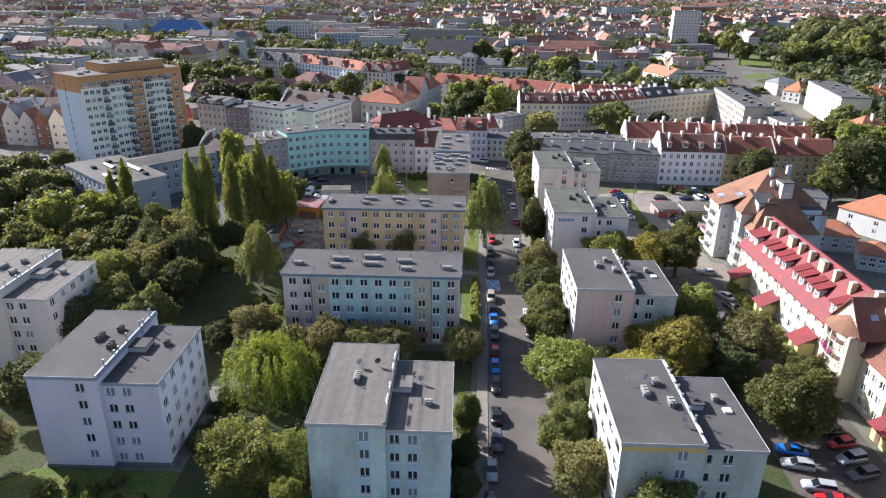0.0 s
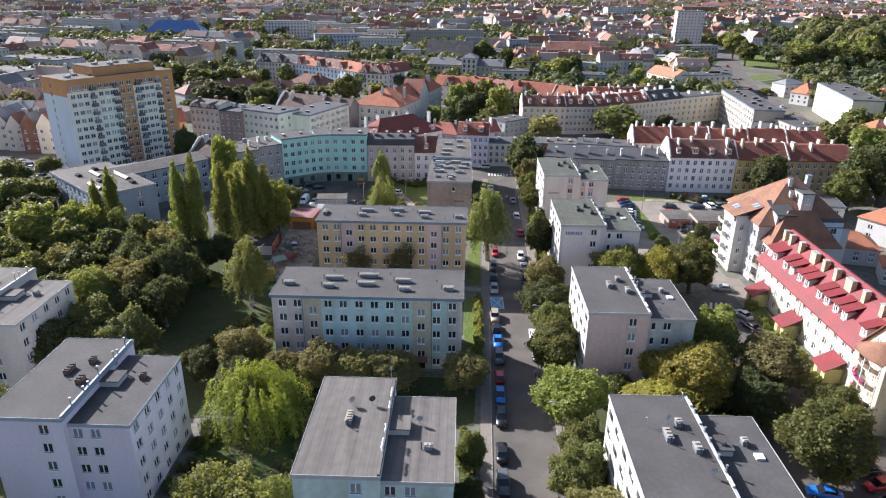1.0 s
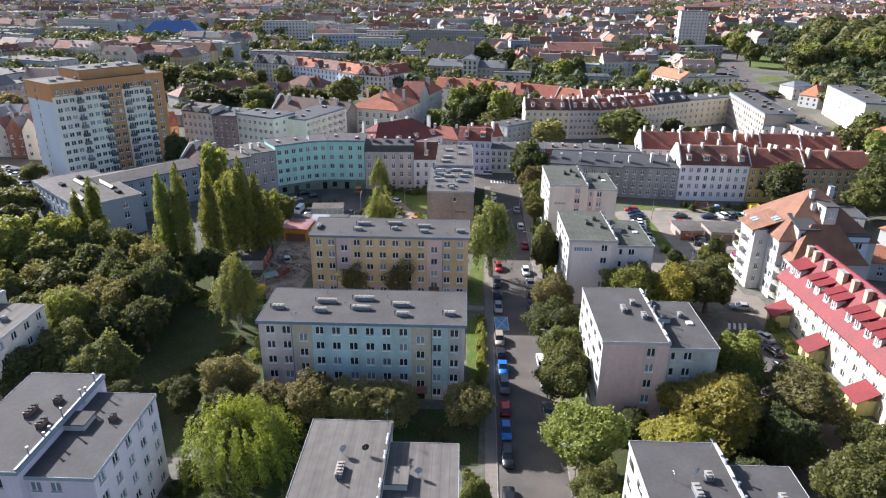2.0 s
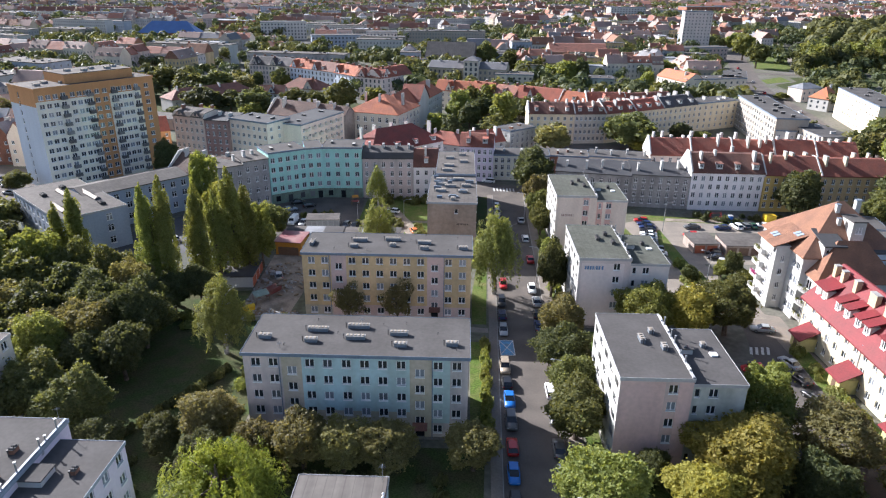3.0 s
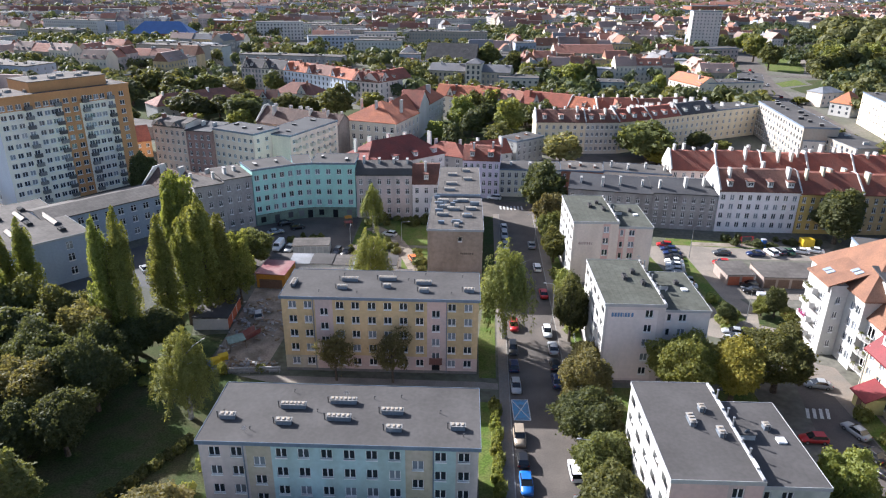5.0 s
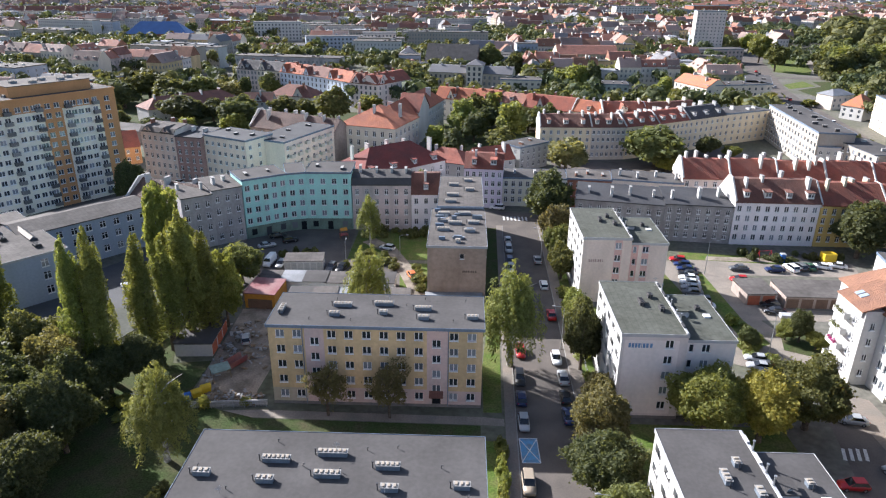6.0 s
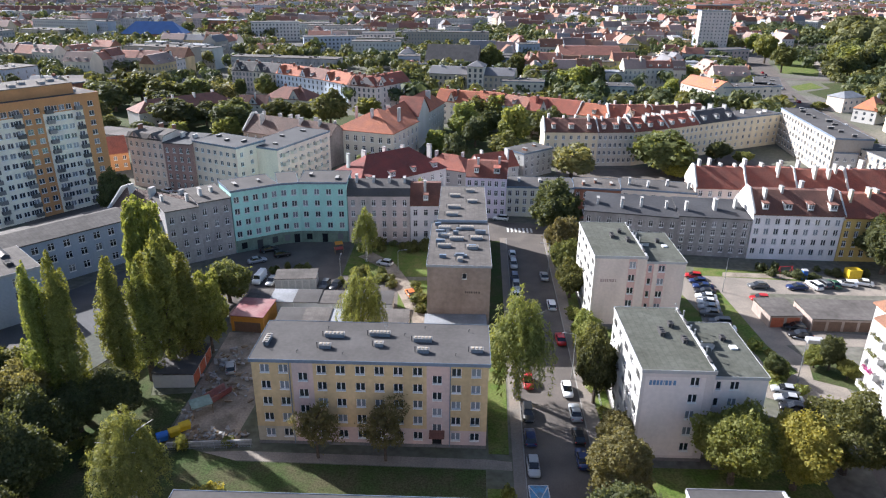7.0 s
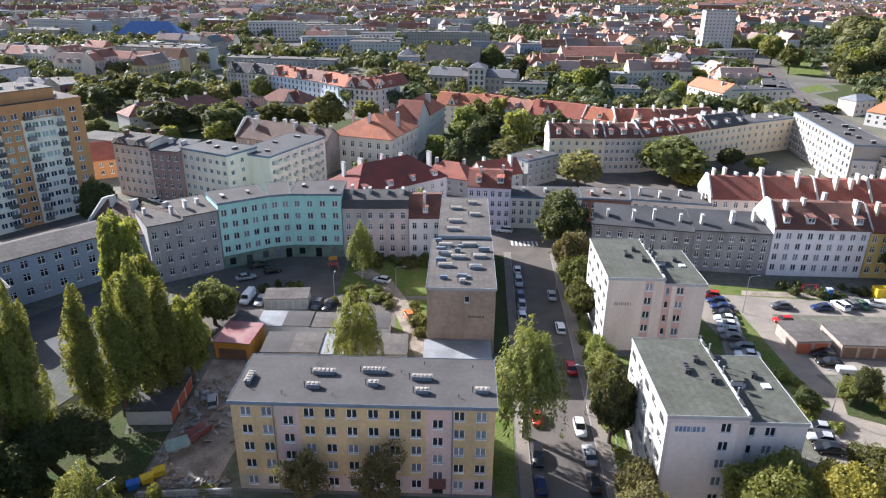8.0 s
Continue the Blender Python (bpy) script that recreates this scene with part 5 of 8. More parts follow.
part("roof_house", bm, [M["plaster_orange"], M["felt_brown"]], tower)
for k in range(9):
    roof_vent(tower, 3.5 + k * 3.8, 5 + (k % 2) * 3.2, 1.6, False, thh + 0.4 if k < 3 or k == 8 else thh + 3.4, 1.2)
# school with two wings
s1 = building("school", "grey-blue school with flat roof", pose(-95.5, 171.7, 0, 0, 0, 48.5), 16, 33, 10.2, "plaster_bluegrey", "felt_brown", top=10.5,
              faces={"front": grid([11.5], 1.4, [1.6, 4.8, 7.6], 1.7, "cross"), "left": grid(spread(33, 10), 1.5, [1.6, 4.8, 7.6], 1.7, "cross")}, flashing="flash_white", category="school")
building("school", "grey-blue school wing with flat roof", pose(-98.8, 189.5, 0, 0, 0, 50.5), 29, 12, 10.4, "plaster_bluegrey", "felt_brown", kind="gable", top=11.6,
              faces={"front": grid(spread(29, 9), 1.4, [1.6, 4.8, 7.6], 1.6, "cross")}, category="school")
for vx, vy in ((6, 12), (8, 14), (12, 5), (4, 22), (10, 26)):
    roof_vent(s1, vx, vy, 2.2, True, 10.5, 1.2, "felt_dark")
for vx, vy, ln in ((3.2, 4, 8), (12.6, 9, 10), (8.2, 17, 7)):
    bm = bmesh.new()
    extrude_x(bm, [(-0.8, 0), (0.8, 0), (0.8, 0.35), (0, 0.85), (-0.8, 0.35)], 0, ln)
    bmesh.ops.recalc_face_normals(bm, faces=bm.faces)
    part("skylight", bm, M["glass_far"], s1, "long ridged rooflight", m=pose(vx, vy, 10.5, 0, 0, 90))


# ---- red-roofed houses, bay house, white houses with terraces ----
def red_house(x, y, w, ang, chim, dormer_x, porches):
    d, h, top = 12.2, 8.7, 14.6
    rows = [1.0, 3.7, 6.4]
    ob = building("apartment_house", "cream house with crimson sheet roof and dormers", pose(x, y, 0, 0, 0, ang), w, d, h, "plaster_cream", "sheet_red", "gable", top,
                  faces={"front": grid(spread(w, int(w / 2.7)), 1.1, rows, 1.3)}, category="apartment house", over=0.7,
                  chimneys=[(c, 4.5, 2.0 if k in (3, 6) else 0.95, 0.95, top + 0.25) for k, c in enumerate(chim)], chimney_mat="chimney_cream")
    bm = bmesh.new()
    roof_slab(bm, [(5.3, top - 0.2), (5.9, top + 0.3), (6.3, top + 0.3), (6.9, top - 0.2)], -0.2, w + 0.2, 0.1)
    part("ridge_cap", bm, M["sheet_red"], ob)
    for x0 in dormer_x:
        bm = bmesh.new()
        box(bm, x0 - 0.85, 1.2, 9.0, x0 + 0.85, 4.6, 11.4)
        dm = part("dormer", bm, M["plaster_white"], ob)
        bm = bmesh.new()
        extrude_x(bm, [(0.7, 11.42), (5.0, 12.75), (5.0, 12.9), (0.7, 11.62)], x0 - 1.12, x0 + 1.12)
        part("dormer_roof", bm, M["sheet_red"], dm)
        part("window", whole_window(1.05, 1.4), None, dm, m=pose(x0 - 0.52, 1.04, 9.8))
    for u in porches:
        bm = bmesh.new()
        box(bm, u - 1.7, -3.0, 0, u + 1.7, -0.01, 2.7)
        po = part("porch", bm, M["plaster_green"], ob)
        bm = bmesh.new()
        extrude_x(bm, [(-3.6, 2.4), (0.02, 4.3), (0.02, 4.45), (-3.6, 2.55)], u - 2.2, u + 2.2)
        part("porch_roof", bm, M["sheet_red"], po)
        part("door", bevelled(u - 0.55, -3.06, 0.05, u + 0.55, -3.004, 2.1, 0.01), M["frame_brown"], po)
    for u in (0.3, w / 2, w - 0.3):
        bm = bmesh.new()
        tube(bm, [(u, -0.08, 0.1), (u, -0.08, h)], [0.06, 0.06], 6)
        part("drainpipe", bm, M["flashing"], ob)
    return ob


def round_balcony(parent, cx, cy, rx, ry, z, a0, a1, parapet, high=0.85, slab_mat="plaster_pale", name="balcony"):
    """Curved balcony slab with a thin curved parapet; angles in degrees in the parent's plan."""
    n = 12
    arc = [(math.cos(math.radians(a0 + (a1 - a0) * i / n)), math.sin(math.radians(a0 + (a1 - a0) * i / n))) for i in range(n + 1)]
    bm = bmesh.new()
    lo = [bm.verts.new((cx + rx * c, cy + ry * q, z)) for c, q in arc]
    hi = [bm.verts.new((cx + rx * c, cy + ry * q, z + 0.16)) for c, q in arc]
    bm.faces.new(lo[::-1])
    bm.faces.new(hi)
    for i in range(n + 1):
        j = (i + 1) % (n + 1)
        bm.faces.new((lo[i], lo[j], hi[j], hi[i]))
    slab = part(name, bm, M[slab_mat], parent)
    bm = bmesh.new()
    rings = []
    for k, zz in ((1.0, z + 0.24), (1.0, z + 0.16 + high), (0.965, z + 0.16 + high), (0.965, z + 0.24)):
        rings.append([bm.verts.new((cx + rx * c * k, cy + ry * q * k, zz)) for c, q in arc])
    for r0, r1 in zip(rings, rings[1:] + rings[:1]):
        for i in range(n):
            bm.faces.new((r0[i], r0[i + 1], r1[i + 1], r1[i]))
    bmesh.ops.recalc_face_normals(bm, faces=bm.faces)
    part("railing", bm, M[parapet], slab)
    for i in range(0, n + 1, 2):
        bm = bmesh.new()
        c, q = arc[i]
        tube(bm, [(cx + rx * c * 1.01, cy + ry * q * 1.01, z), (cx + rx * c * 1.01, cy + ry * q * 1.01, z + 0.25 + high)], [0.06, 0.06], 5)
        part("baluster", bm, M["frame_white"], slab)
    return slab


M["flowers"] = leaf_mat("magenta_flowers", (0.35, 0.03, 0.16), (0.55, 0.07, 0.30), 0.2)


def flower_box(parent, pts, seed, material="flowers", label="magenta hanging flowers"):
    for k, (x, y, z) in enumerate(pts):
        rndf = np.random.RandomState(seed * 7 + k)
        part("flower_pot", leaf_cloud("flower_pot", rndf, [(x, y, z, 0.36, 0.36, 0.3)], 60, 0.13, M[material]), None, parent, label)


red_house(64.9, 144.4, 38.6, -88.9, [0.7, 3.3, 7.5, 12.8, 16.8, 20.9, 25.4, 30.1, 35.3], [1.9, 4.1, 8.7, 11.5, 14.9, 17.5, 22.3, 24.9, 28.0, 30.7, 36.6], [5.5, 19.0, 34.3])
red_house(66.0, 86.4, 30, -88.9, [4, 9, 14, 20, 26], [5, 7, 12, 14, 20, 22], [3.0, 18.0])
rb = building("apartment_house", "cream gabled house with brown tiled roof and round bay", pose(64.65, 105.5, 0, 0, 0, -88.9), 18.9, 14, 9.6, "plaster_cream", "tiles_brown", "gable", 15.2,
              faces={"front": grid([1.6, 13.4, 15.4, 17.3], 1.1, [1.0, 3.7, 6.4], 1.3)}, category="apartment house", over=0.5, chimneys=[(3, 6, 1, 1.2, 16.2), (16, 6, 1, 1.2, 16.2)], chimney_mat="plaster_cream")
gw0, gw1, gm, ge, gt = 3.4, 11.4, 7.4, 12.2, 17.0
bm = bmesh.new()
box(bm, gw0, -1.0, 0, gw1, -0.01, ge)
g = [[bm.verts.new((u, y, z)) for u, z in ((gw0, ge), (gw1, ge), (gm, gt))] for y in (-1.0, 4.0)]
bm.faces.new(g[0])
gable = part("gable_front", bm, M["plaster_cream"], rb)
bm = bmesh.new()
for sgn in (-1, 1):
    e = gm + sgn * 4.5
    v = [bm.verts.new(p) for p in ((e, -1.5, ge - 0.55), (gm, -1.5, gt + 0.1), (gm, 9.0, gt + 0.1), (e, 9.0, ge - 0.55), (e, -1.5, ge - 0.33), (gm, -1.5, gt + 0.36), (gm, 9.0, gt + 0.36), (e, 9.0, ge - 0.33))]
    for q in ((4, 5, 6, 7), (3, 2, 1, 0), (0, 1, 5, 4), (0, 4, 7, 3), (2, 3, 7, 6)):
        bm.faces.new([v[k] for k in q])
bmesh.ops.recalc_face_normals(bm, faces=bm.faces)
part("gable_roof", bm, M["tiles_brown"], gable, "ribbed red-brown tiled roof")
part("roof_window", bevelled(-0.5, -0.6, -0.06, 0.5, 0.6, 0.06, 0.02), M["lampglass"], gable, m=pose(gm + 2.2, 1.5, 14.75, 0, 49, 0))
bm = bmesh.new()
box(bm, gm + 1.6, 3.2, 13.5, gm + 2.5, 4.4, 16.6)
part("chimney", bm, M["plaster_pale"], gable)
for u in (6.2, 7.4, 8.6):
    part("window", whole_window(0.95, 1.2), None, gable, m=pose(u - 0.47, -1.16, 12.9))
for u0, u1, y0 in ((10.5, 11.4, -2.7), (3.9, 4.35, -2.0)):
    part("bay_pier", bevelled(u0, y0, 0, u1, -1.003, 12.0, 0.04), M["plaster_cream"], rb)
for k in range(4):
    z = 0.9 + 2.9 * k
    slab = round_balcony(rb, 7.5, -1.02, 3.6, 2.3, z, 180, 345, "frame_brown", 0.8)
    part("window", whole_window(1.5, 2.1), None, gable, m=pose(6.7, -1.16, z + 0.2))
    if k in (0, 2):
        flower_box(slab, [(7.5 + 3.7 * math.cos(q), -1.02 + 2.4 * math.sin(q), z + 0.95) for q in (3.9, 4.15, 4.4, 4.65, 4.9)], 60 + k)
    flower_box(slab, [(4.0 + 0.3 * (k % 2), -1.9, z + 0.9), (3.9, -1.6, z + 1.0)], 70 + k)
for u in (4.1, 7.4):
    bm = bmesh.new()
    tube(bm, [(u, -1.02 - (2.28 if u > 5 else 0.7), 0), (u, -1.02 - (2.28 if u > 5 else 0.7), 12.0)], [0.11, 0.11], 8)
    part("bay_column", bm, M["frame_white"], rb)
bm = bmesh.new()
ring = [bm.verts.new((7.5 + 4.1 * math.cos(q), -1.02 + 2.9 * math.sin(q), 12.0)) for q in [math.pi * (1 + i / 10) for i in range(11)]]
low = [bm.verts.new((v.co.x, v.co.y, 11.8)) for v in ring]
apex = bm.verts.new((7.5, -1.02, 14.2))
for i in range(10):
    bm.faces.new((ring[i], ring[i + 1], apex))
    bm.faces.new((low[i], low[i + 1], ring[i + 1], ring[i]))
part("bay_roof", bm, M["tiles_tan"], rb)

# white houses with stepped corners, balconies and skylights
wh = building("apartment_house", "white house with corner tower, balconies and orange hipped roof", pose(66.4, 150.4, 0, 0, 0, 0), 20, 18.6, 13.4, "plaster_white", "tiles_tan", "hip", 22.4,
              faces={"front": grid([3.9, 6.0], 1.2, [1.5, 4.4, 7.3, 10.4], 1.4), "left": grid([3.0, 15.4, 17.2], 1.3, [1.5, 4.4, 7.3, 10.4], 1.5)}, category="apartment house", over=0.45)
bm = bmesh.new()
box(bm, -3.0, 5.2, 0, -0.01, 12.4, 13.9)
box(bm, -3.4, 5.7, 12.5, -3.0, 11.9, 13.8)
prow = part("corner_tower", bm, M["plaster_white"], wh, "white projecting corner tower")
bm = bmesh.new()
v = [bm.verts.new(p) for p in ((-3.9, 4.8, 13.75), (-3.9, 12.8, 13.75), (3.3, 12.8, 16.45), (3.3, 4.8, 16.45))]
w_ = [bm.verts.new((*q.co[:2], q.co[2] + 0.24)) for q in v]
bm.faces.new(w_[::-1])
bm.faces.new(v)
for i in range(4):
    bm.faces.new((v[i], v[(i + 1) % 4], w_[(i + 1) % 4], w_[i]))
bmesh.ops.recalc_face_normals(bm, faces=bm.faces)
part("tower_roof", bm, M["tiles_tan"], prow)
for z in (1.8, 4.7, 7.6, 10.5):
    part("window", whole_window(1.2, 1.5), None, prow, m=pose(-3.16, 8.0, z, 0, 0, 270))
    part("window", whole_window(0.8, 1.3), None, prow, m=pose(-1.9, 5.04, z))
# dormer house on the shaded slope, stair tower and chimneys
bm = bmesh.new()
box(bm, 3.4, -0.3, 13.4, 7.2, 4.5, 16.2)
extrude_x(bm, [(-0.8, 16.1), (5.6, 17.6), (5.6, 17.8), (-0.8, 16.35)], 3.1, 7.5, 1)
dm = part("dormer", bm, [M["plaster_white"], M["felt_dark"]], wh)
for u in (3.8, 5.5):
    part("window", whole_window(1.3, 1.5), None, dm, m=pose(u, -0.46, 14.0))
bm = bmesh.new()
box(bm, 9.4, 2.4, 0, 12.0, 7.8, 20.2)
box(bm, 9.2, 2.2, 20.2, 12.2, 8.0, 20.45, 1)
st = part("stair_tower", bm, [M["plaster_white"], M["felt"]], wh)
for z in (12.5, 15.4, 17.9):
    part("window", whole_window(1.2, 1.3), None, st, m=pose(10.1, 2.24, z))
bm = bmesh.new()
box(bm, 12.0, -0.4, 0, 18.2, 8, 14.8)
box(bm, 12.2, -0.6, 14.8, 18.4, 8.2, 15.1, 1)
annex = part("annex", bm, [M["plaster_blue"], M["felt"]], wh)
for u in (14.2, 16.8):
    for z in (3, 6, 9, 12):
        part("window", whole_window(1.3, 1.4), None, annex, m=pose(u - 1.2, -0.56, z))
for x0, y0, z1, w0 in ((8.2, 5.4, 20.0, 0.7), (8.6, 7.6, 22.2, 0.8), (13.2, 9.0, 22.8, 1.0)):
    bm = bmesh.new()
    box(bm, x0 - w0 / 2, y0 - w0 / 2, 13.4, x0 + w0 / 2, y0 + w0 / 2, z1)
    box(bm, x0 - w0 / 2 - 0.08, y0 - w0 / 2 - 0.08, z1, x0 + w0 / 2 + 0.08, y0 + w0 / 2 + 0.08, z1 + 0.14, 1)
    part("chimney", bm, [M["plaster_white"], M["zinc"]], wh)
wh2 = building("apartment_house", "white stepped house with rounded balconies and orange roof", pose(67.6, 145.9, 0, 0, 0, 0), 15, 9.6, 10.2, "plaster_white", "tiles_tan", "hip", 17.2,
               faces={"left": grid([7.4], 1.3, [1.0, 3.9, 6.8], 1.4), "front": grid([4.5, 8], 1.2, [1.0, 3.9, 6.8], 1.4)}, category="apartment house", over=0.35)
for k, z in enumerate((1.6, 4.5, 7.4)):
    rbk = round_balcony(wh2, 0.2, 2.6, 2.1, 2.9, z, 100, 285, "concrete", 0.95, "plaster_white")
    flower_box(rbk, [(-1.5, 1.0, z + 1.1), (-1.8, 2.6, z + 1.1)], 80 + k, "leaf_green", "potted green plants")
    part("window", whole_window(1.8, 2.0), None, wh2, m=pose(-0.16, 3.6, z + 0.2, 0, 0, 270))
for z in (2.0, 4.9, 7.8, 10.7):
    balcony(wh, -3.41, 12.0, z, 3.6, "plaster_white", 270)
    part("balcony_plant", leaf_cloud("plant", np.random.RandomState(int(z * 10)), [(-4.5, 9.2 + 0.5 * k, z + 1.1, 0.34, 0.34, 0.3) for k in range(5)], 200, 0.13, M["flowers" if z == 4.9 else "leaf_green"]), None, wh)
for ob, x, y, z, ry in ((wh, 1.6, 6.2, 16.1, -20.5), (wh, 1.6, 7.4, 16.1, -20.5), (wh, -1.6, 9.2, 14.9, -20.5), (wh, -1.6, 10.4, 14.9, -20.5), (wh2, 2.6, 4.3, 14.15, -55), (wh2, 2.6, 5.4, 14.15, -55), (wh2, 0.9, 5.6, 11.75, -55)):
    part("roof_window", bevelled(-0.7, -0.45, -0.08, 0.7, 0.45, 0.08, 0.02), M["lampglass"], ob, m=pose(x, y, z, 0, ry, 0))
for p, q, d, h, t, rf in (((88, 163), (101, 160), 9, 4.2, 7.2, "tiles_orange"), ((106, 180), (121, 157), 13, 6, 10.5, "tiles_orange"), ((96, 150), (103, 147), 8, 4, 6.5, "tiles_orange"), ((112, 152), (124, 132), 13, 5.5, 9.5, "tiles_orange"), ((92, 193), (108, 190), 10, 5, 5.4, "felt")):
    tenement(p, q, d, h, 2, 4, "plaster_white", rf, "flat" if rf == "felt" else "hip", t, "white detached house with orange tiled roof", "two", (1.2, 1.2), name="house", cat="house")


# ---- garages and sheds ----
def garage_row(p, q, d, h, n, roof, label, door="brick_red", wall="plaster_white", doors=True):
    m, w = span(p, q)
    holes = [(w * (i + 0.5) / n - w / n * 0.4, w * (i + 0.5) / n + w / n * 0.4, 0.05, 2.1) for i in range(n)] if doors else []
    ob = building("garage", label, m, w, d, h, wall, roof, "mono", h + 0.5, {}, category="garage", over=0.2, thick=0.15)
    if doors:
        for a, b, z0, z1 in holes:
            bm = bmesh.new()
            n = 6
            for k in range(2 * n):
                xa, xb, yy = a + (b - a) * k / (2 * n), a + (b - a) * (k + 1) / (2 * n), -0.05 - 0.03 * (k % 2)
                box(bm, xa, yy, z0, xb, -0.004, z1)
            bmesh.ops.remove_doubles(bm, verts=bm.verts, dist=0.001)
            part("garage_door", bm, M[door], ob)
    return ob


M["door_orange"] = mat("orange_red_garage_door", (0.42, 0.12, 0.06), 0.7, 0.15, 3, 0.5)
M["door_grey"] = mat("grey_garage_door", (0.42, 0.42, 0.40), 0.7, 0.12, 3, 0.5)
M["sheet_pale"] = mat("pale_sheet_roof", (0.25, 0.26, 0.275), 0.7, 0.12, 3, 0.3, tint=(0.18, 0.185, 0.195))
M["shed_orange"] = mat("ochre_shed_wall", (0.50, 0.24, 0.04), 0.85, 0.1, 3, 0.3)
garage_row((57.6, 184.8), (63.8, 185.2), 7.2, 2.4, 2, "felt_brown", "small flat-roofed garages with red doors", "door_orange", "plaster_brown")
garage_row((65.2, 183.8), (92, 183.5), 8.0, 2.5, 9, "felt_brown", "row of flat-roofed lock-up garages", "frame_brown", "plaster_brown")
garage_row((-43.2, 196.8), (-34.4, 197.6), 4.4, 2.4, 6, "felt_brown", "row of small grey garages", "door_grey")
for k, rf in enumerate(("felt_brown", "sheet_pale", "felt", "felt_brown", "sheet_pale", "felt")):
    garage_row((-46.4 + k * 4.95, 186.2), (-41.5 + k * 4.95, 186.2), 5.2, 2.3 + 0.08 * (k % 3), 2, rf, "flat-roofed garage in a row, patched roof", "door_grey", doors=False)
for k, rf in enumerate(("felt", "felt_brown", "sheet_pale", "felt", "felt_brown")):
    garage_row((-38 + k * 5.05, 176.8), (-33 + k * 5.05, 176.9), 6.5, 2.3 + 0.1 * ((k + 1) % 3), 2, rf, "flat-roofed garage in a row, patched roof", "door_grey", doors=False)
garage_row((-9.6, 175), (2.0, 175.2), 6.6, 2.5, 4, "sheet_pale", "lean-to with pale sheet roof", "door_grey", doors=False)
garage_row((-64.4, 156.1), (-60.4, 167.8), 8.5, 3.1, 4, "felt_green", "low white outbuilding with mossy flat roof", "door_grey", doors=False)
garage_row((-46.8, 159.6), (-47.4, 169.4), 6.6, 2.4, 3, "felt", "old garage with white end wall and red doors", "door_orange")
garage_row((-46.7, 178.6), (-40.3, 178.0), 7.0, 3.2, 1, "sheet_maroon", "ochre workshop with dark red roof", "frame_brown", "shed_orange")
garage_row((-58, 176), (-52, 178), 8, 2.5, 3, "felt_brown", "dark red old garages", "door_orange", "brick_red")
garage_row((-152, 324), (-129, 317), 11, 4.6, 4, "felt_brown", "low workshop with flat felt roof", wall="plaster_brown", doors=False)
garage_row((-80, 160), (-62, 163.5), 6, 3.0, 4, "felt_brown", "low white shed with flat roof", wall="plaster_white", doors=False)


# ---- trees ----
def limbs(h, r, rnd, spread_r, count, bark, start=0.3, up=0.5):
    bm = bmesh.new()
    lean = rnd.uniform(-0.03, 0.03, 2) * h
    tube(bm, [(0, 0, 0), (lean[0] * 0.4, lean[1] * 0.4, h * 0.3), (lean[0], lean[1], h * 0.62), (lean[0] * 1.2, lean[1] * 1.2, h * 0.88)], [r * 1.25, r * 0.85, r * 0.5, r * 0.1], 7)
    for i in range(count):
        a = 2.4 * i + rnd.uniform(-0.4, 0.4)
        z0 = h * (start + (0.8 - start) * i / count * 0.9)
        L = spread_r * rnd.uniform(0.6, 0.9)
        x, y = math.cos(a), math.sin(a)
        tube(bm, [(lean[0] * z0 / h, lean[1] * z0 / h, z0), (x * L * 0.5, y * L * 0.5, z0 + L * up * 0.6), (x * L, y * L, z0 + L * up)], [r * 0.42, r * 0.26, r * 0.06], 5)
    return mesh_of("trunk", bm, bark)


def tree_kind(kind, seed, detail=1.0, fine=1.0):
    """Crown and trunk of a tree of unit size class; returns meshes for a tree about 10 m high (poplar 20 m)."""
    rnd = np.random.RandomState(seed)
    few = 4 if detail < 0.3 else 0
    if kind == "poplar":
        return column_crown(rnd, int(26000 * detail), 0.155 / detail ** .5, M["leaf_poplar"]), limbs(19, 0.32, rnd, 1.2, few or 9, M["bark"], 0.1, 2.0)
    if kind == "willow":
        return hanging_crown(rnd, int(27000 * detail), 0.15 / detail ** .5, M["leaf_willow"], 4.6, 10.4, 1.5, 310, 6.2, 1.0), limbs(9, 0.5, rnd, 3.6, few or 8, M["bark"])
    if kind == "birch":
        return hanging_crown(rnd, int(20000 * detail), 0.115 / detail ** .5, M["leaf_birch"], 2.9, 12.9, 2.0, 210, 3.4, 0.5, 0.9), limbs(12, 0.22, rnd, 2.4, few or 12, M["bark_birch"], 0.22, 1.0)
    if kind == "thin":
        return lobed_crown(rnd, int(6800 * detail), 0.17 / detail ** .5, M["leaf_brown"], boughs=13, holes=40, core=0.45, reach=0.85, r=3.7, up=4.1), limbs(9, 0.22, rnd, 3.0, 12, M["bark"], 0.22, 0.9)
    leafm = {"broad": "leaf_green", "dark": "leaf_dark", "yellow": "leaf_yellow", "brown": "leaf_brown", "light": "leaf_light"}[kind]
    n = int({"brown": 11500}.get(kind, 17500) * detail * fine)
    holes = {"brown": 24, "light": 14, "yellow": 12}.get(kind, 8)
    return lobed_crown(rnd, n, 0.19 / (detail * fine) ** .5, M[leafm], boughs=rnd.randint(13, 22), holes=holes, r=rnd.uniform(3.4, 3.75), up=rnd.uniform(3.5, 4.1), ragged=0.34 if detail < 0.3 else 0.62), limbs(8.5, 0.3, rnd, 3.2, few or 9, M["bark"])


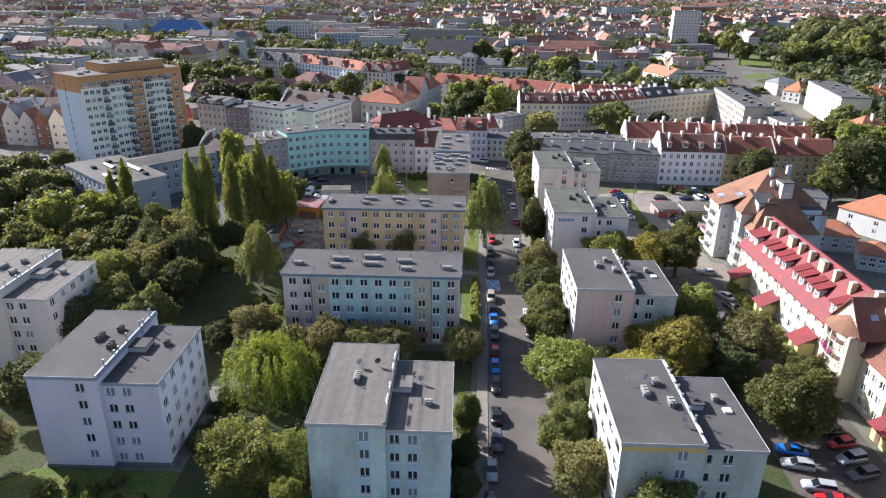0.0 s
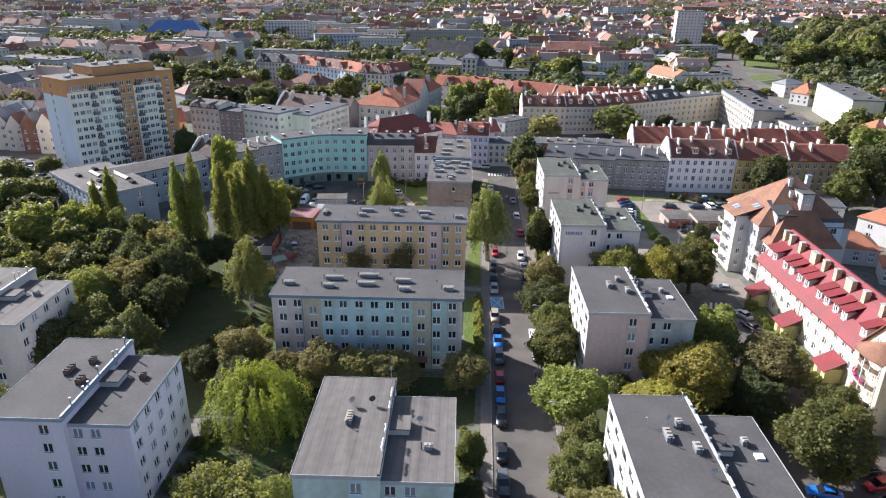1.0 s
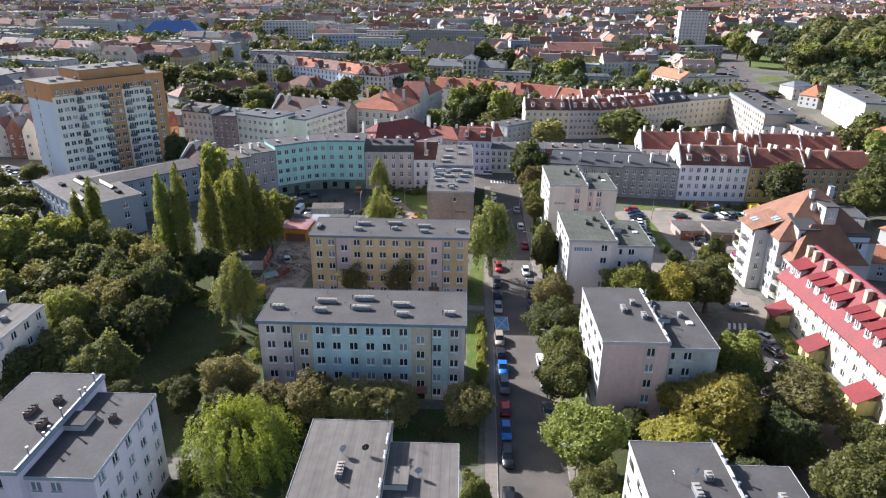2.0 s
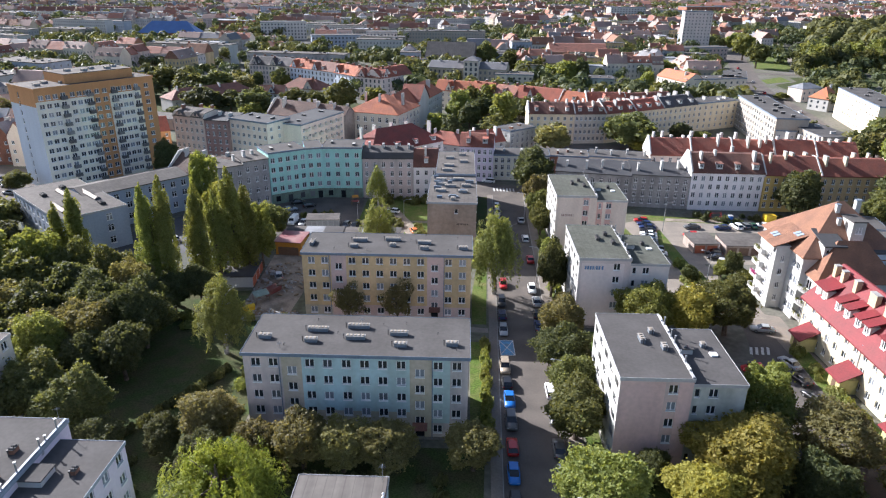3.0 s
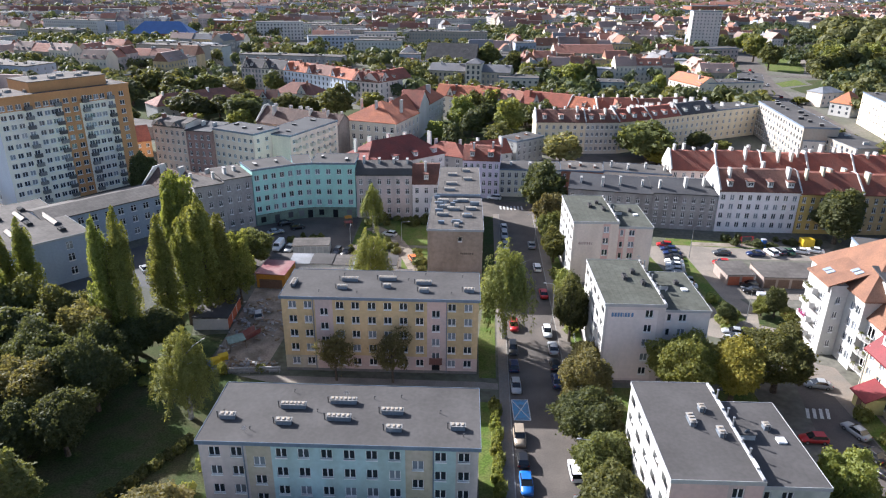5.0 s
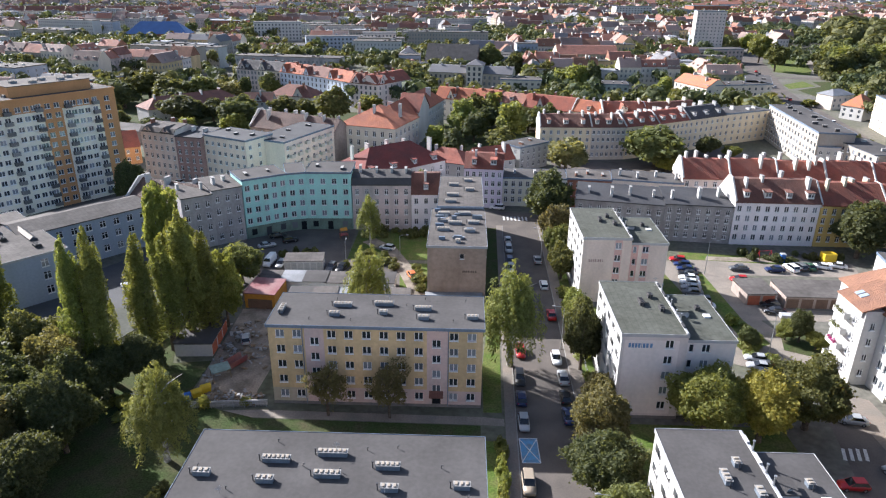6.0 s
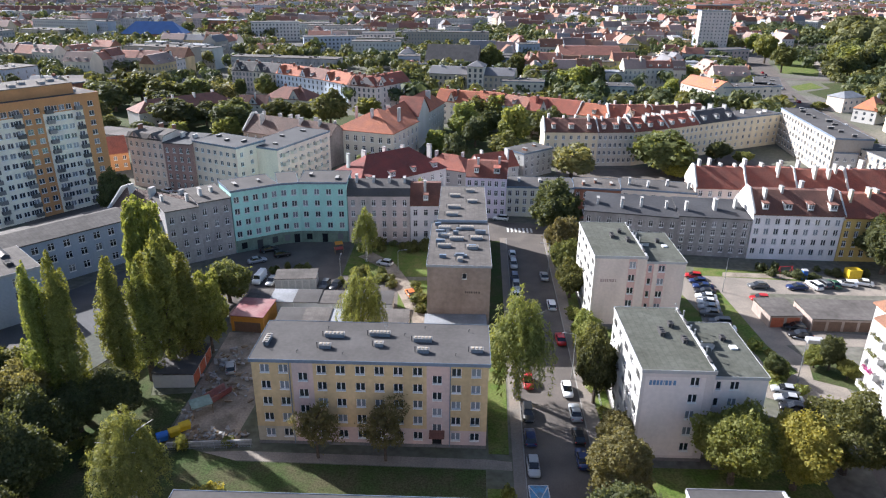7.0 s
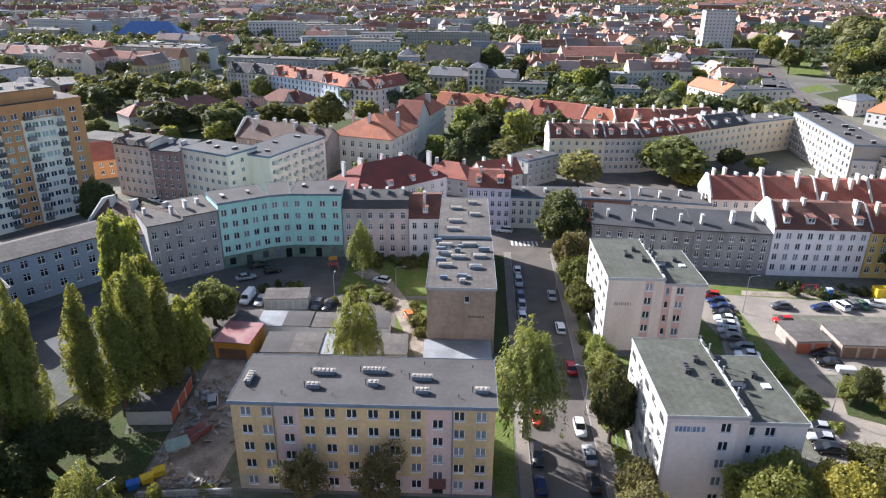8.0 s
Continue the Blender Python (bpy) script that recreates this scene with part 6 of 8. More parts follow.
TREES = {}
LABEL = {"poplar": ("tall columnar poplar with light green leaves", "poplar tree"), "willow": ("weeping willow with hanging yellow-green branches", "willow tree"),
         "birch": ("birch with thin hanging light green branches", "birch tree"), "broad": ("round broadleaf tree with mid-green crown", "tree"),
         "dark": ("dense dark green broadleaf tree", "tree"), "yellow": ("maple with yellowing autumn leaves", "tree"), "brown": ("lime tree with browning leaves", "tree"), "light": ("light green broadleaf tree", "tree"), "thin": ("thin lime tree with sparse browning leaves", "tree")}


def tree(kind, x, y, h, r, variant=0, far=False, turn=None):
    fine = 1.3 if r > 5.9 and not far else 1.0
    key = (kind, variant % 3, far, fine)
    if key not in TREES:
        TREES[key] = tree_kind(kind, 11 + 7 * (variant % 3) + sum(ord(c) for c in kind), 0.10 if far is True else far or 1.0, fine)
    crown, trunk = TREES[key]
    base_h, base_r = {"poplar": (20, 1.9), "willow": (10.5, 5.2), "birch": (12.4, 3.2)}.get(kind, (10.2, 4.3))
    t = thing("tree", pose(x, y, 0, 0, 0, (x * 37 + y * 91) % 360 if turn is None else turn) @ Matrix.Diagonal((r / base_r, r / base_r, h / base_h, 1)), *LABEL[kind])
    part("trunk", trunk, None, t)
    part("crown", crown, None, t)
    return t


NEAR_TREES = [("willow", -30.5, 92, 12, 8), ("light", -27.8, 69.6, 10.8, 5.8), ("light", -21.5, 70, 9, 4), ("light", -20.2, 63, 8, 2.6), ("brown", -11, 102, 9, 4.6), ("brown", -22.5, 102, 10, 5), ("brown", -16.8, 101.5, 9, 4.6), ("brown", 1.2, 102.5, 9, 4.2), ("brown", -37, 107, 9, 5), ("dark", -43, 104, 6, 3.4), ("brown", -29, 103, 8, 3.6), ("broad", 16, 77.5, 10, 4.8), ("brown", 16.6, 69.5, 10.5, 4.8), ("light", 16.8, 93, 11.5, 5.8), ("broad", 17.6, 85, 8.5, 3.8), ("broad", 1.7, 82, 8.6, 2.3), ("dark", 1.4, 75, 6.5, 2.1), ("dark", 1.6, 69, 6, 2.2), ("broad", 16.6, 110, 10.5, 5.6), ("dark", 17, 127.5, 10.5, 5.4), ("brown", 17.8, 136.5, 11, 5.2), ("broad", 17.2, 119, 9.5, 4.4)]
NEAR_TREES += [("brown", 19.6, 146, 8, 3), ("thin", -22.8, 143.2, 10.6, 3.9), ("thin", -13.2, 143, 10.8, 3.9), ("yellow", 36, 99, 12, 8.2), ("yellow", 30, 94, 9.5, 5.2), ("light", 44.5, 112, 12.5, 5), ("brown", 51.5, 105, 11.5, 7), ("broad", 50, 83, 13.4, 7.2), ("dark", 46, 96, 9, 5), ("broad", 24.4, 60.2, 12.4, 4.8), ("broad", 50.4, 143, 12.6, 6.6), ("yellow", 42, 139.6, 12, 5.8), ("light", 34.0, 140.4, 12.4, 6.2), ("dark", 25, 100.5, 6.5, 2.8), ("broad", 41.5, 105, 10, 3.6), ("dark", 21.8, 234, 15, 7.2), ("brown", 20.8, 216, 12, 4.4), ("broad", 20.2, 196, 9, 3.8), ("dark", 18.6, 158, 14.2, 3.6), ("broad", 19.9, 168, 9, 3.2)]
NEAR_TREES += [("broad", 20.5, 206, 10, 3.8), ("light", 20.4, 174, 6, 3.4), ("light", 20.8, 180, 5, 3), ("birch", -25.5, 213, 14, 3.9), ("broad", -51, 190.5, 10, 5), ("dark", -56.5, 186, 7, 3.4), ("poplar", -90.5, 163, 18, 2.3), ("poplar", -87.5, 165, 20.5, 2.8), ("dark", 51, 167, 5, 2.2), ("dark", 61.5, 169.4, 7.1, 2.6), ("light", 63.4, 166.8, 3.8, 2), ("light", 59.4, 170.4, 4.2, 2.2), ("dark", 95, 212, 15, 7.5), ("dark", 127, 208, 20, 12), ("broad", 116, 203, 13, 7), ("broad", 140, 188, 14, 9), ("light", 152, 200, 12, 8), ("dark", -55, 151, 10, 4.4), ("broad", 140, 240, 12, 7), ("dark", 160, 232, 13, 8)]
NEAR_TREES += [("broad", 175, 246, 12, 8), ("light", 150, 285, 10, 6), ("dark", 168, 300, 12, 7), ("broad", 185, 275, 12, 8), ("dark", 200, 255, 13, 8), ("broad", 215, 240, 12, 8), ("light", 190, 310, 9, 6), ("broad", -134, 194, 14, 9), ("dark", -121, 188, 10, 6), ("light", -112, 196, 8, 4.5), ("dark", -150, 212, 8, 4.5), ("broad", -141, 226, 7, 4), ]
NEAR_TREES += [("broad", 228, 346, 11, 7), ("dark", 258, 404, 12, 8), ("light", 150, 362, 9, 5), ("broad", 142, 370, 10, 6), ("dark", -65, 84, 11, 5.2), ("brown", -65.5, 72, 11, 5), ("brown", -63, 64, 8, 4), ("dark", -36, 100, 7, 3.6), ("dark", 37.5, 87, 8, 4), ("dark", 41, 121, 6, 3), ("broad", 57.5, 96, 8, 4.2), ("dark", -99, 240, 14, 4.4), ("broad", -152, 196, 11, 6.5), ("broad", -168, 200, 12, 7)]
NEAR_TREES += [("dark", -160, 188, 12, 7), ("broad", -140, 190, 12, 7), ("poplar", -63.9, 150.1, 26.7, 2.9), ("poplar", -60.3, 150.4, 28.3, 2.9), ("poplar", -57, 157.9, 24.2, 3), ("poplar", -51.6, 163.5, 26.5, 3.5), ("poplar", -54.4, 161.5, 21.5, 3.2), ("poplar", -49.6, 166.5, 21.5, 3.6), ("light", -68, 191.5, 22, 5), ("light", -61.5, 184, 18.5, 4.8), ("light", -56.5, 174, 17.5, 4.2), ("light", -47.5, 170.5, 16, 3.6), ("birch", 6.4, 158.8, 20.2, 6.6), ("birch", -20, 170.2, 19, 5), ("birch", -43.4, 131.8, 16.3, 5.6), ("dark", -71, 104.5, 11.6, 6.2), ("broad", -64.9, 111, 11.8, 6.4), ("broad", -57.6, 108.2, 11.2, 5.8), ("dark", -76.5, 116, 11, 5.5)]
NEAR_TREES += [("dark", -51.8, 103.2, 7.5, 4), ("light", -71, 123, 12, 5.2), ("dark", -58.5, 133, 13.5, 5), ("dark", -57.5, 122.5, 12, 4.8), ("brown", -66.4, 128.6, 12.6, 5.6), ("brown", -74, 128, 11.6, 5.2), ("dark", -63, 122, 10, 4.6), ("dark", -64, 133.5, 11.5, 5.4), ("dark", -70, 139, 13.2, 6), ("dark", -76.7, 144.3, 13.4, 6.2), ("brown", -66, 146.2, 13.4, 5.2), ("dark", -61.2, 141.6, 11.5, 4.8), ("dark", -59.2, 147.6, 9.5, 4), ("broad", -73, 151.5, 13, 5.6), ("dark", -79.5, 135, 12.4, 6), ("light", -96.8, 148.5, 15.4, 7.4), ("light", -90, 153, 14.6, 6.4), ("broad", -98.5, 138.5, 13.4, 6.2), ("broad", -88, 145, 13.5, 6.2)]
NEAR_TREES += [("broad", -83, 154, 13, 5.4), ("broad", -88, 128.5, 13, 6.2), ("dark", -80.5, 124, 11, 5.4), ("brown", -84, 138, 12, 5.6), ("broad", -121, 180, 14, 8), ("dark", -113, 172, 12, 6.5), ("broad", -127, 170, 13.5, 8), ("dark", -108, 158, 12, 6.4), ("broad", -112, 147, 13, 7), ("dark", -106, 129, 12.5, 6.8), ("broad", -116, 136, 13, 7), ("light", -98, 122.5, 12, 6), ("brown", 33.5, 285, 13, 8.8), ("broad", 67, 295, 15.6, 10.4), ("dark", 90.6, 310.5, 9.2, 5), ("yellow", 69.6, 289, 5.5, 6), ("light", 99.5, 308.5, 5.2, 3.6), ("light", 80, 290, 4.5, 4), ("light", 17.3, 329, 17, 7.4)]
NEAR_TREES += [("dark", 33.5, 341, 14, 8.6), ("light", -2.9, 339, 15.6, 6), ("light", -12.5, 316.5, 9.5, 5.4), ("light", -27, 316.8, 8.4, 6), ("broad", 13.3, 312.5, 10.4, 6.2), ("dark", 2, 330, 12, 6), ("broad", 26, 349, 12, 7), ("light", -36, 290, 6.5, 4.5), ("light", -21, 287, 8, 4.5), ("dark", -6, 305, 11, 5), ("dark", 7, 350, 12, 7), ("broad", -61.5, 359, 17.6, 9), ("broad", -76.5, 371, 10.5, 6.4), ("broad", -87.8, 374, 10.4, 8), ("broad", -107.4, 369, 11.8, 8.2), ("dark", -118, 362, 11, 7), ("dark", -128, 354.5, 14.4, 11.2), ("dark", -101.5, 347, 12.6, 10.6), ("light", -88, 333, 7.4, 4.4)]
NEAR_TREES += [("light", -100.4, 338, 8.8, 6.4), ("dark", -124.6, 432, 10.7, 5), ("light", -111, 436, 9.5, 6.2), ("broad", -141.6, 412, 14.4, 9.6), ("brown", -128, 415, 12, 8), ("broad", -157, 408, 14.6, 10), ("broad", -174, 421, 15, 10.5), ("dark", -173.5, 391, 14, 9.6), ("broad", -187, 404, 14, 10), ("dark", -150, 396, 11, 8), ("light", -47.5, 382, 10, 7.8), ("birch", -14.5, 246, 12, 3.6), ("dark", -98, 243, 13, 3.6)]
NEAR_TREES += [("light", 54.6, 459, 14, 6.6), ("light", 62.4, 453, 18, 8), ("broad", 57.2, 426, 12, 6), ("dark", 72, 453, 19, 6.4), ("broad", 85.5, 494, 13, 7.4), ("light", 95.5, 490, 15, 7.4), ("broad", 15, 540, 21, 11), ("dark", 31, 505, 19, 9), ("broad", 50, 480, 17, 9.6), ("light", 37.6, 484, 13.6, 6), ("light", 133.6, 490, 15, 9.2), ("light", 103.8, 421, 15, 6), ("broad", 227, 571, 21, 9), ("light", 258, 700, 18, 10), ("dark", 243, 530, 17, 8), ("broad", 256, 534, 19, 8.4), ("dark", 274, 548, 20, 10), ("broad", 288, 566, 21, 10), ("light", 183, 424, 4, 4.4), ("broad", -152, 340, 9, 6), ("dark", -136, 336, 8, 5.4), ("light", -118, 331, 8, 5), ("broad", -166, 358, 11, 7.4), ("broad", 171, 502, 11, 6), ("light", 179, 530, 10, 6), ("broad", 191, 561, 12, 7), ("light", 222, 452, 8, 5.4), ("broad", 232, 470, 10, 6.4), ("light", 185, 573, 9, 8.6)]
for i, (kind, x, y, h, r) in enumerate(NEAR_TREES):
    tree(kind, x, y, h, r, i, 0.13 if y > 240 else 0.42 if y > 180 or x < -75 else 0.7 if y > 152 else 0.0)

# shrubs and hedges
SHRUBS = {}


def shrub(x, y, rx, ry, h, material, label, seed=0):
    key = (material, seed % 3)
    if key not in SHRUBS:
        rnd = np.random.RandomState(seed % 3 + 40)
        blobs = [(*(rnd.uniform(-.6, .6, 2)), rnd.uniform(0.3, 0.7), 0.45, 0.45, 0.36) for _ in range(9)]
        SHRUBS[key] = leaf_cloud("shrub", rnd, blobs, 430, 0.18, M[material])
    ob = new("shrub", SHRUBS[key])
    ob.matrix_basis = pose(x, y, 0, 0, 0, (x * 53) % 90 - 45 if abs(rx - ry) < 0.5 else 0) @ Matrix.Diagonal((rx, ry, h, 1))
    return tagged(ob, label, "shrub", "garden shrubs")


srnd = random.Random(5)
for i in range(18):
    shrub(-51.5 + 0.62 * i + srnd.uniform(-.3, .3), 106.5 + 1.15 * i, 0.9, 1.1, 1.5, "leaf_dark" if i % 3 else "leaf_green", "low clipped green hedge shrub", i)
for i in range(17):
    shrub(3.5 + 0.02 * i, 106 + i * 1.9, 1.0, 1.25, 2.0, "leaf_light", "clipped light green hedge shrub", i)
for x0, y0, x1, y1, n, mt in ((0.9, 66, 2.0, 92, 16, "leaf_green"), (-33, 126, -3, 133, 26, "leaf_dark"), (19.0, 150, 20.6, 190, 22, "leaf_light"), (-38, 110, -34, 135, 16, "leaf_light"), (-37, 124, -33, 136, 10, "leaf_yellow"), (-55, 66, -40, 71, 14, "leaf_green"), (60.5, 106, 62.2, 138, 20, "leaf_light"), (-30, 198, -17, 206, 16, "leaf_green"), (-30, 219, -10, 224, 18, "leaf_green"), (-46, 205, -38, 208, 9, "leaf_green"), (50, 162, 54, 176, 12, "leaf_light"), (-62, 140, -36, 148, 12, "leaf_light"), (38, 84, 46, 100, 16, "leaf_dark"), (66, 208, 92, 213, 14, "leaf_dark"), (-13, 186, -10.2, 200, 9, "leaf_green"), (-36, 96, -2, 100, 22, "leaf_dark"), (-38.4, 78, -36.8, 92, 9, "leaf_dark"), (-24, 74, -19.5, 92, 12, "leaf_dark"), (-60, 94, -44, 102, 14, "leaf_dark")):
    for i in range(n):
        r = srnd.uniform(0.8, 1.7)
        shrub(srnd.uniform(x0, x1), srnd.uniform(y0, y1), r, r * srnd.uniform(0.8, 1.2), srnd.uniform(1.0, 2.2), mt, "leafy green shrub in a garden bed", i)


# ---- cars ----
CAR_COLOURS = {"black": (0.012, 0.012, 0.014), "grey": (0.10, 0.105, 0.11), "silver": (0.36, 0.37, 0.38), "white": (0.75, 0.75, 0.74), "red": (0.42, 0.018, 0.02), "blue": (0.02, 0.15, 0.50), "navy": (0.015, 0.03, 0.10), "orange": (0.55, 0.14, 0.02), "green": (0.03, 0.09, 0.05), "yellow": (0.6, 0.36, 0.02), "beige": (0.33, 0.27, 0.2)}
for c, rgb in CAR_COLOURS.items():
    M["car_" + c] = mat("car_paint_" + c, rgb, 0.28, 0.04, 4, 1, bump=0, spec=0.6)
M["car_glass"] = mat("car_glass", (0.015, 0.017, 0.02), 0.06, 0.05, 4, 1, bump=0, spec=0.7)
M["lamp_clear"] = mat("car_lamp_clear", (0.6, 0.6, 0.6), 0.15, 0.05, 4, 1, bump=0)
M["lamp_red"] = mat("car_lamp_red", (0.35, 0.01, 0.01), 0.2, 0.05, 4, 1, bump=0)
CARS = {}


def car_meshes(style):
    if style in CARS:
        return CARS[style]
    L, W, belt, roof = {"hatch": (4.0, 1.70, 0.92, 1.46), "saloon": (4.5, 1.76, 0.93, 1.43), "estate": (4.5, 1.76, 0.93, 1.48), "suv": (4.4, 1.82, 1.05, 1.66), "van": (5.2, 1.92, 1.15, 2.05)}[style]
    hw = W / 2
    nose = 0.16 if style == "van" else 0.24
    # lower body: stations along the length with half width, underside, shoulder and top heights
    st = [(-L / 2, 0.80, 0.34, 0.62, 0.72), (-L / 2 + 0.18, 0.94, 0.26, 0.70, belt - 0.06), (-L * 0.30, 1, 0.22, 0.74, belt), (0, 1, 0.22, 0.74, belt), (L * 0.18, 1, 0.22, 0.72, belt - 0.01), (L * 0.40, 0.96, 0.24, 0.66, belt - nose * 0.55), (L / 2 - 0.12, 0.88, 0.28, 0.56, belt - nose), (L / 2, 0.72, 0.34, 0.48, belt - nose - 0.14)]
    bm = bmesh.new()
    rings = []
    for y, k, z0, z1, z2 in st:
        w = hw * k
        rings.append([bm.verts.new(p) for p in ((-w * 0.9, y, z0), (w * 0.9, y, z0), (w, y, z0 + 0.14), (w, y, z1), (w * 0.9, y, z2), (-w * 0.9, y, z2), (-w, y, z1), (-w, y, z0 + 0.14))])
    for a, b in zip(rings, rings[1:]):
        for i in range(8):
            bm.faces.new((a[i], a[(i + 1) % 8], b[(i + 1) % 8], b[i]))
    bm.faces.new(rings[0])
    bm.faces.new(rings[-1])
    bmesh.ops.recalc_face_normals(bm, faces=bm.faces)
    for f in bm.faces:
        f.smooth = True
    body = mesh_of("body", bm, M["car_silver"])
    y0, y1 = {"hatch": (-L / 2 + 0.10, L * 0.24), "saloon": (-L * 0.36, L * 0.22), "estate": (-L / 2 + 0.12, L * 0.22), "suv": (-L / 2 + 0.12, L * 0.24), "van": (-L / 2 + 0.05, L * 0.36)}[style]
    ra, rb = {"hatch": (0.5, 0.85), "saloon": (0.62, 0.85), "estate": (0.32, 0.85), "suv": (0.35, 0.75), "van": (0.08, 0.7)}[style]
    bm = bmesh.new()
    lo = [bm.verts.new(p) for p in ((-hw * 0.9, y0, belt - 0.02), (hw * 0.9, y0, belt - 0.02), (hw * 0.9, y1, belt - 0.03), (-hw * 0.9, y1, belt - 0.03))]
    hi = [bm.verts.new(p) for p in ((-hw * 0.72, y0 + ra, roof - 0.03), (hw * 0.72, y0 + ra, roof - 0.03), (hw * 0.72, y1 - rb, roof - 0.03), (-hw * 0.72, y1 - rb, roof - 0.03))]
    for i in range(4):
        bm.faces.new((lo[i], lo[(i + 1) % 4], hi[(i + 1) % 4], hi[i]))
    glass = mesh_of("glazing", bm, M["car_silver"] if style == "van" else M["car_glass"])
    bm = bmesh.new()
    v = []
    for z, k in ((roof - 0.06, 1.03), (roof, 0.94)):
        v.append([bm.verts.new(p) for p in ((-hw * 0.73 * k, y0 + ra - 0.05, z), (hw * 0.73 * k, y0 + ra - 0.05, z), (hw * 0.73 * k, y1 - rb + 0.05, z), (-hw * 0.73 * k, y1 - rb + 0.05, z))])
    for i in range(4):
        bm.faces.new((v[0][i], v[0][(i + 1) % 4], v[1][(i + 1) % 4], v[1][i]))
    bm.faces.new(v[1])
    # pillars
    for sx in (-1, 1):
        for yl, vt, dy in ((y0, v[0][1 if sx > 0 else 0], 0.10), (y1, v[0][2 if sx > 0 else 3], -0.10)):
            a, b, c = [bm.verts.new(p) for p in ((sx * hw * 0.915, yl, belt - 0.03), (sx * hw * 0.915, yl + dy, belt - 0.03), (sx * hw * 0.82, yl, belt - 0.03))]
            bm.faces.new((vt, a, b))
            bm.faces.new((vt, c, a))
    roofm = mesh_of("roof", bm, M["car_silver"])
    bm = bmesh.new()
    tube(bm, [(-0.1, 0, 0), (0.1, 0, 0)], [0.31, 0.31], 14)
    tube(bm, [(-0.105, 0, 0), (0.105, 0, 0)], [0.19, 0.19], 10, 1)
    wheel = mesh_of("wheel", bm, [M["black"], M["steel"]])
    hl = mesh_of("headlight", bevelled(-0.17, -0.05, -0.07, 0.17, 0.05, 0.07, 0.03), M["lamp_clear"])
    tl = mesh_of("tail_light", bevelled(-0.13, -0.05, -0.10, 0.13, 0.05, 0.10, 0.03), M["lamp_red"])
    wins = None
    if style == "van":
        bm = bmesh.new()
        quad(bm, ((-hw * 0.8, y1 - 0.12 + 0.02, belt + 0.12), (hw * 0.8, y1 - 0.12 + 0.02, belt + 0.12), (hw * 0.68, y1 - rb + 0.12, roof - 0.16), (-hw * 0.68, y1 - rb + 0.12, roof - 0.16)))
        wins = mesh_of("windscreen", bm, M["car_glass"])
    CARS[style] = (L, W, belt, nose, body, glass, roofm, wheel, hl, tl, wins)
    return CARS[style]


def car(x, y, heading, style, colour, z=0.02, group="parked cars"):
    """heading: degrees, 0 facing +y."""
    L, W, belt, nose, body, glass, roofm, wheel, hl, tl, wins = car_meshes(style)
    words = {"hatch": "small hatchback", "saloon": "saloon car", "estate": "estate car", "suv": "sport utility car", "van": "panel van"}[style]
    t = thing("van" if style == "van" else "car", pose(x, y, z, 0, 0, heading), f"{colour} {words} parked at the roadside", "van" if style == "van" else "car", group)
    for nm, me in (("body", body), ("glazing", glass), ("roof", roofm)):
        ob = part("cargo_body" if nm == "glazing" and style == "van" else nm, me, None, t)
        if nm != "glazing" or style == "van":
            ob.material_slots[0].link = "OBJECT"
            ob.material_slots[0].material = M["car_" + colour]
    if wins:
        part("windscreen", wins, None, t)
    for sx in (-1, 1):
        for sy in (-0.31, 0.30):
            part("wheel", wheel, None, t, m=pose(sx * (W / 2 - 0.10), sy * L, 0.31))
        part("headlight", hl, None, t, m=pose(sx * W * 0.31, L / 2 - 0.10, belt - nose - 0.12))
        part("tail_light", tl, None, t, m=pose(sx * W * 0.37, -L / 2 + 0.08, belt - 0.2))
    return t


STREET = [(4.9, 68.5, "hatch", "grey"), (5.2, 74.7, "saloon", "silver"), (6.2, 80.8, "suv", "grey"), (6.4, 87.2, "saloon", "black"), (6.7, 95.4, "estate", "black"), (6.8, 101.4, "hatch", "blue"), (7.0, 107.2, "hatch", "red"), (7.2, 113.3, "suv", "grey"), (7.3, 119.0, "saloon", "blue"), (7.2, 124.0, "hatch", "black"), (7.1, 128.8, "suv", "beige"),
          (7.5, 142.0, "hatch", "silver"), (7.6, 148.4, "hatch", "navy"), (7.8, 154.2, "estate", "black"), (8.6, 162.9, "hatch", "red"), (8.9, 196.3, "hatch", "white"), (9.2, 204.2, "estate", "navy"), (9.4, 212.0, "estate", "silver"), (9.5, 218.5, "hatch", "white"), (9.2, 200.3, "hatch", "silver")]
for i, (x, y, s, c) in enumerate(STREET):
    car(x, y, 180 if i % 3 else 0, s, c)
for i, (x, y, s, c) in enumerate([(13.6, 82.5, "saloon", "black"), (13.9, 101.5, "saloon", "white"), (13.8, 107, "saloon", "grey"), (14.3, 121.8, "estate", "white"), (14.1, 114.6, "saloon", "grey"), (14.6, 144, "saloon", "navy"), (14.8, 149.0, "hatch", "black"), (15.2, 154.7, "saloon", "silver"), (14.8, 160.8, "hatch", "white"), (15.9, 177.5, "saloon", "red"), (15.9, 191.5, "estate", "white"), (15.9, 205.6, "saloon", "silver")]):
    car(x, y, 0 if i % 4 else 180, s, c)
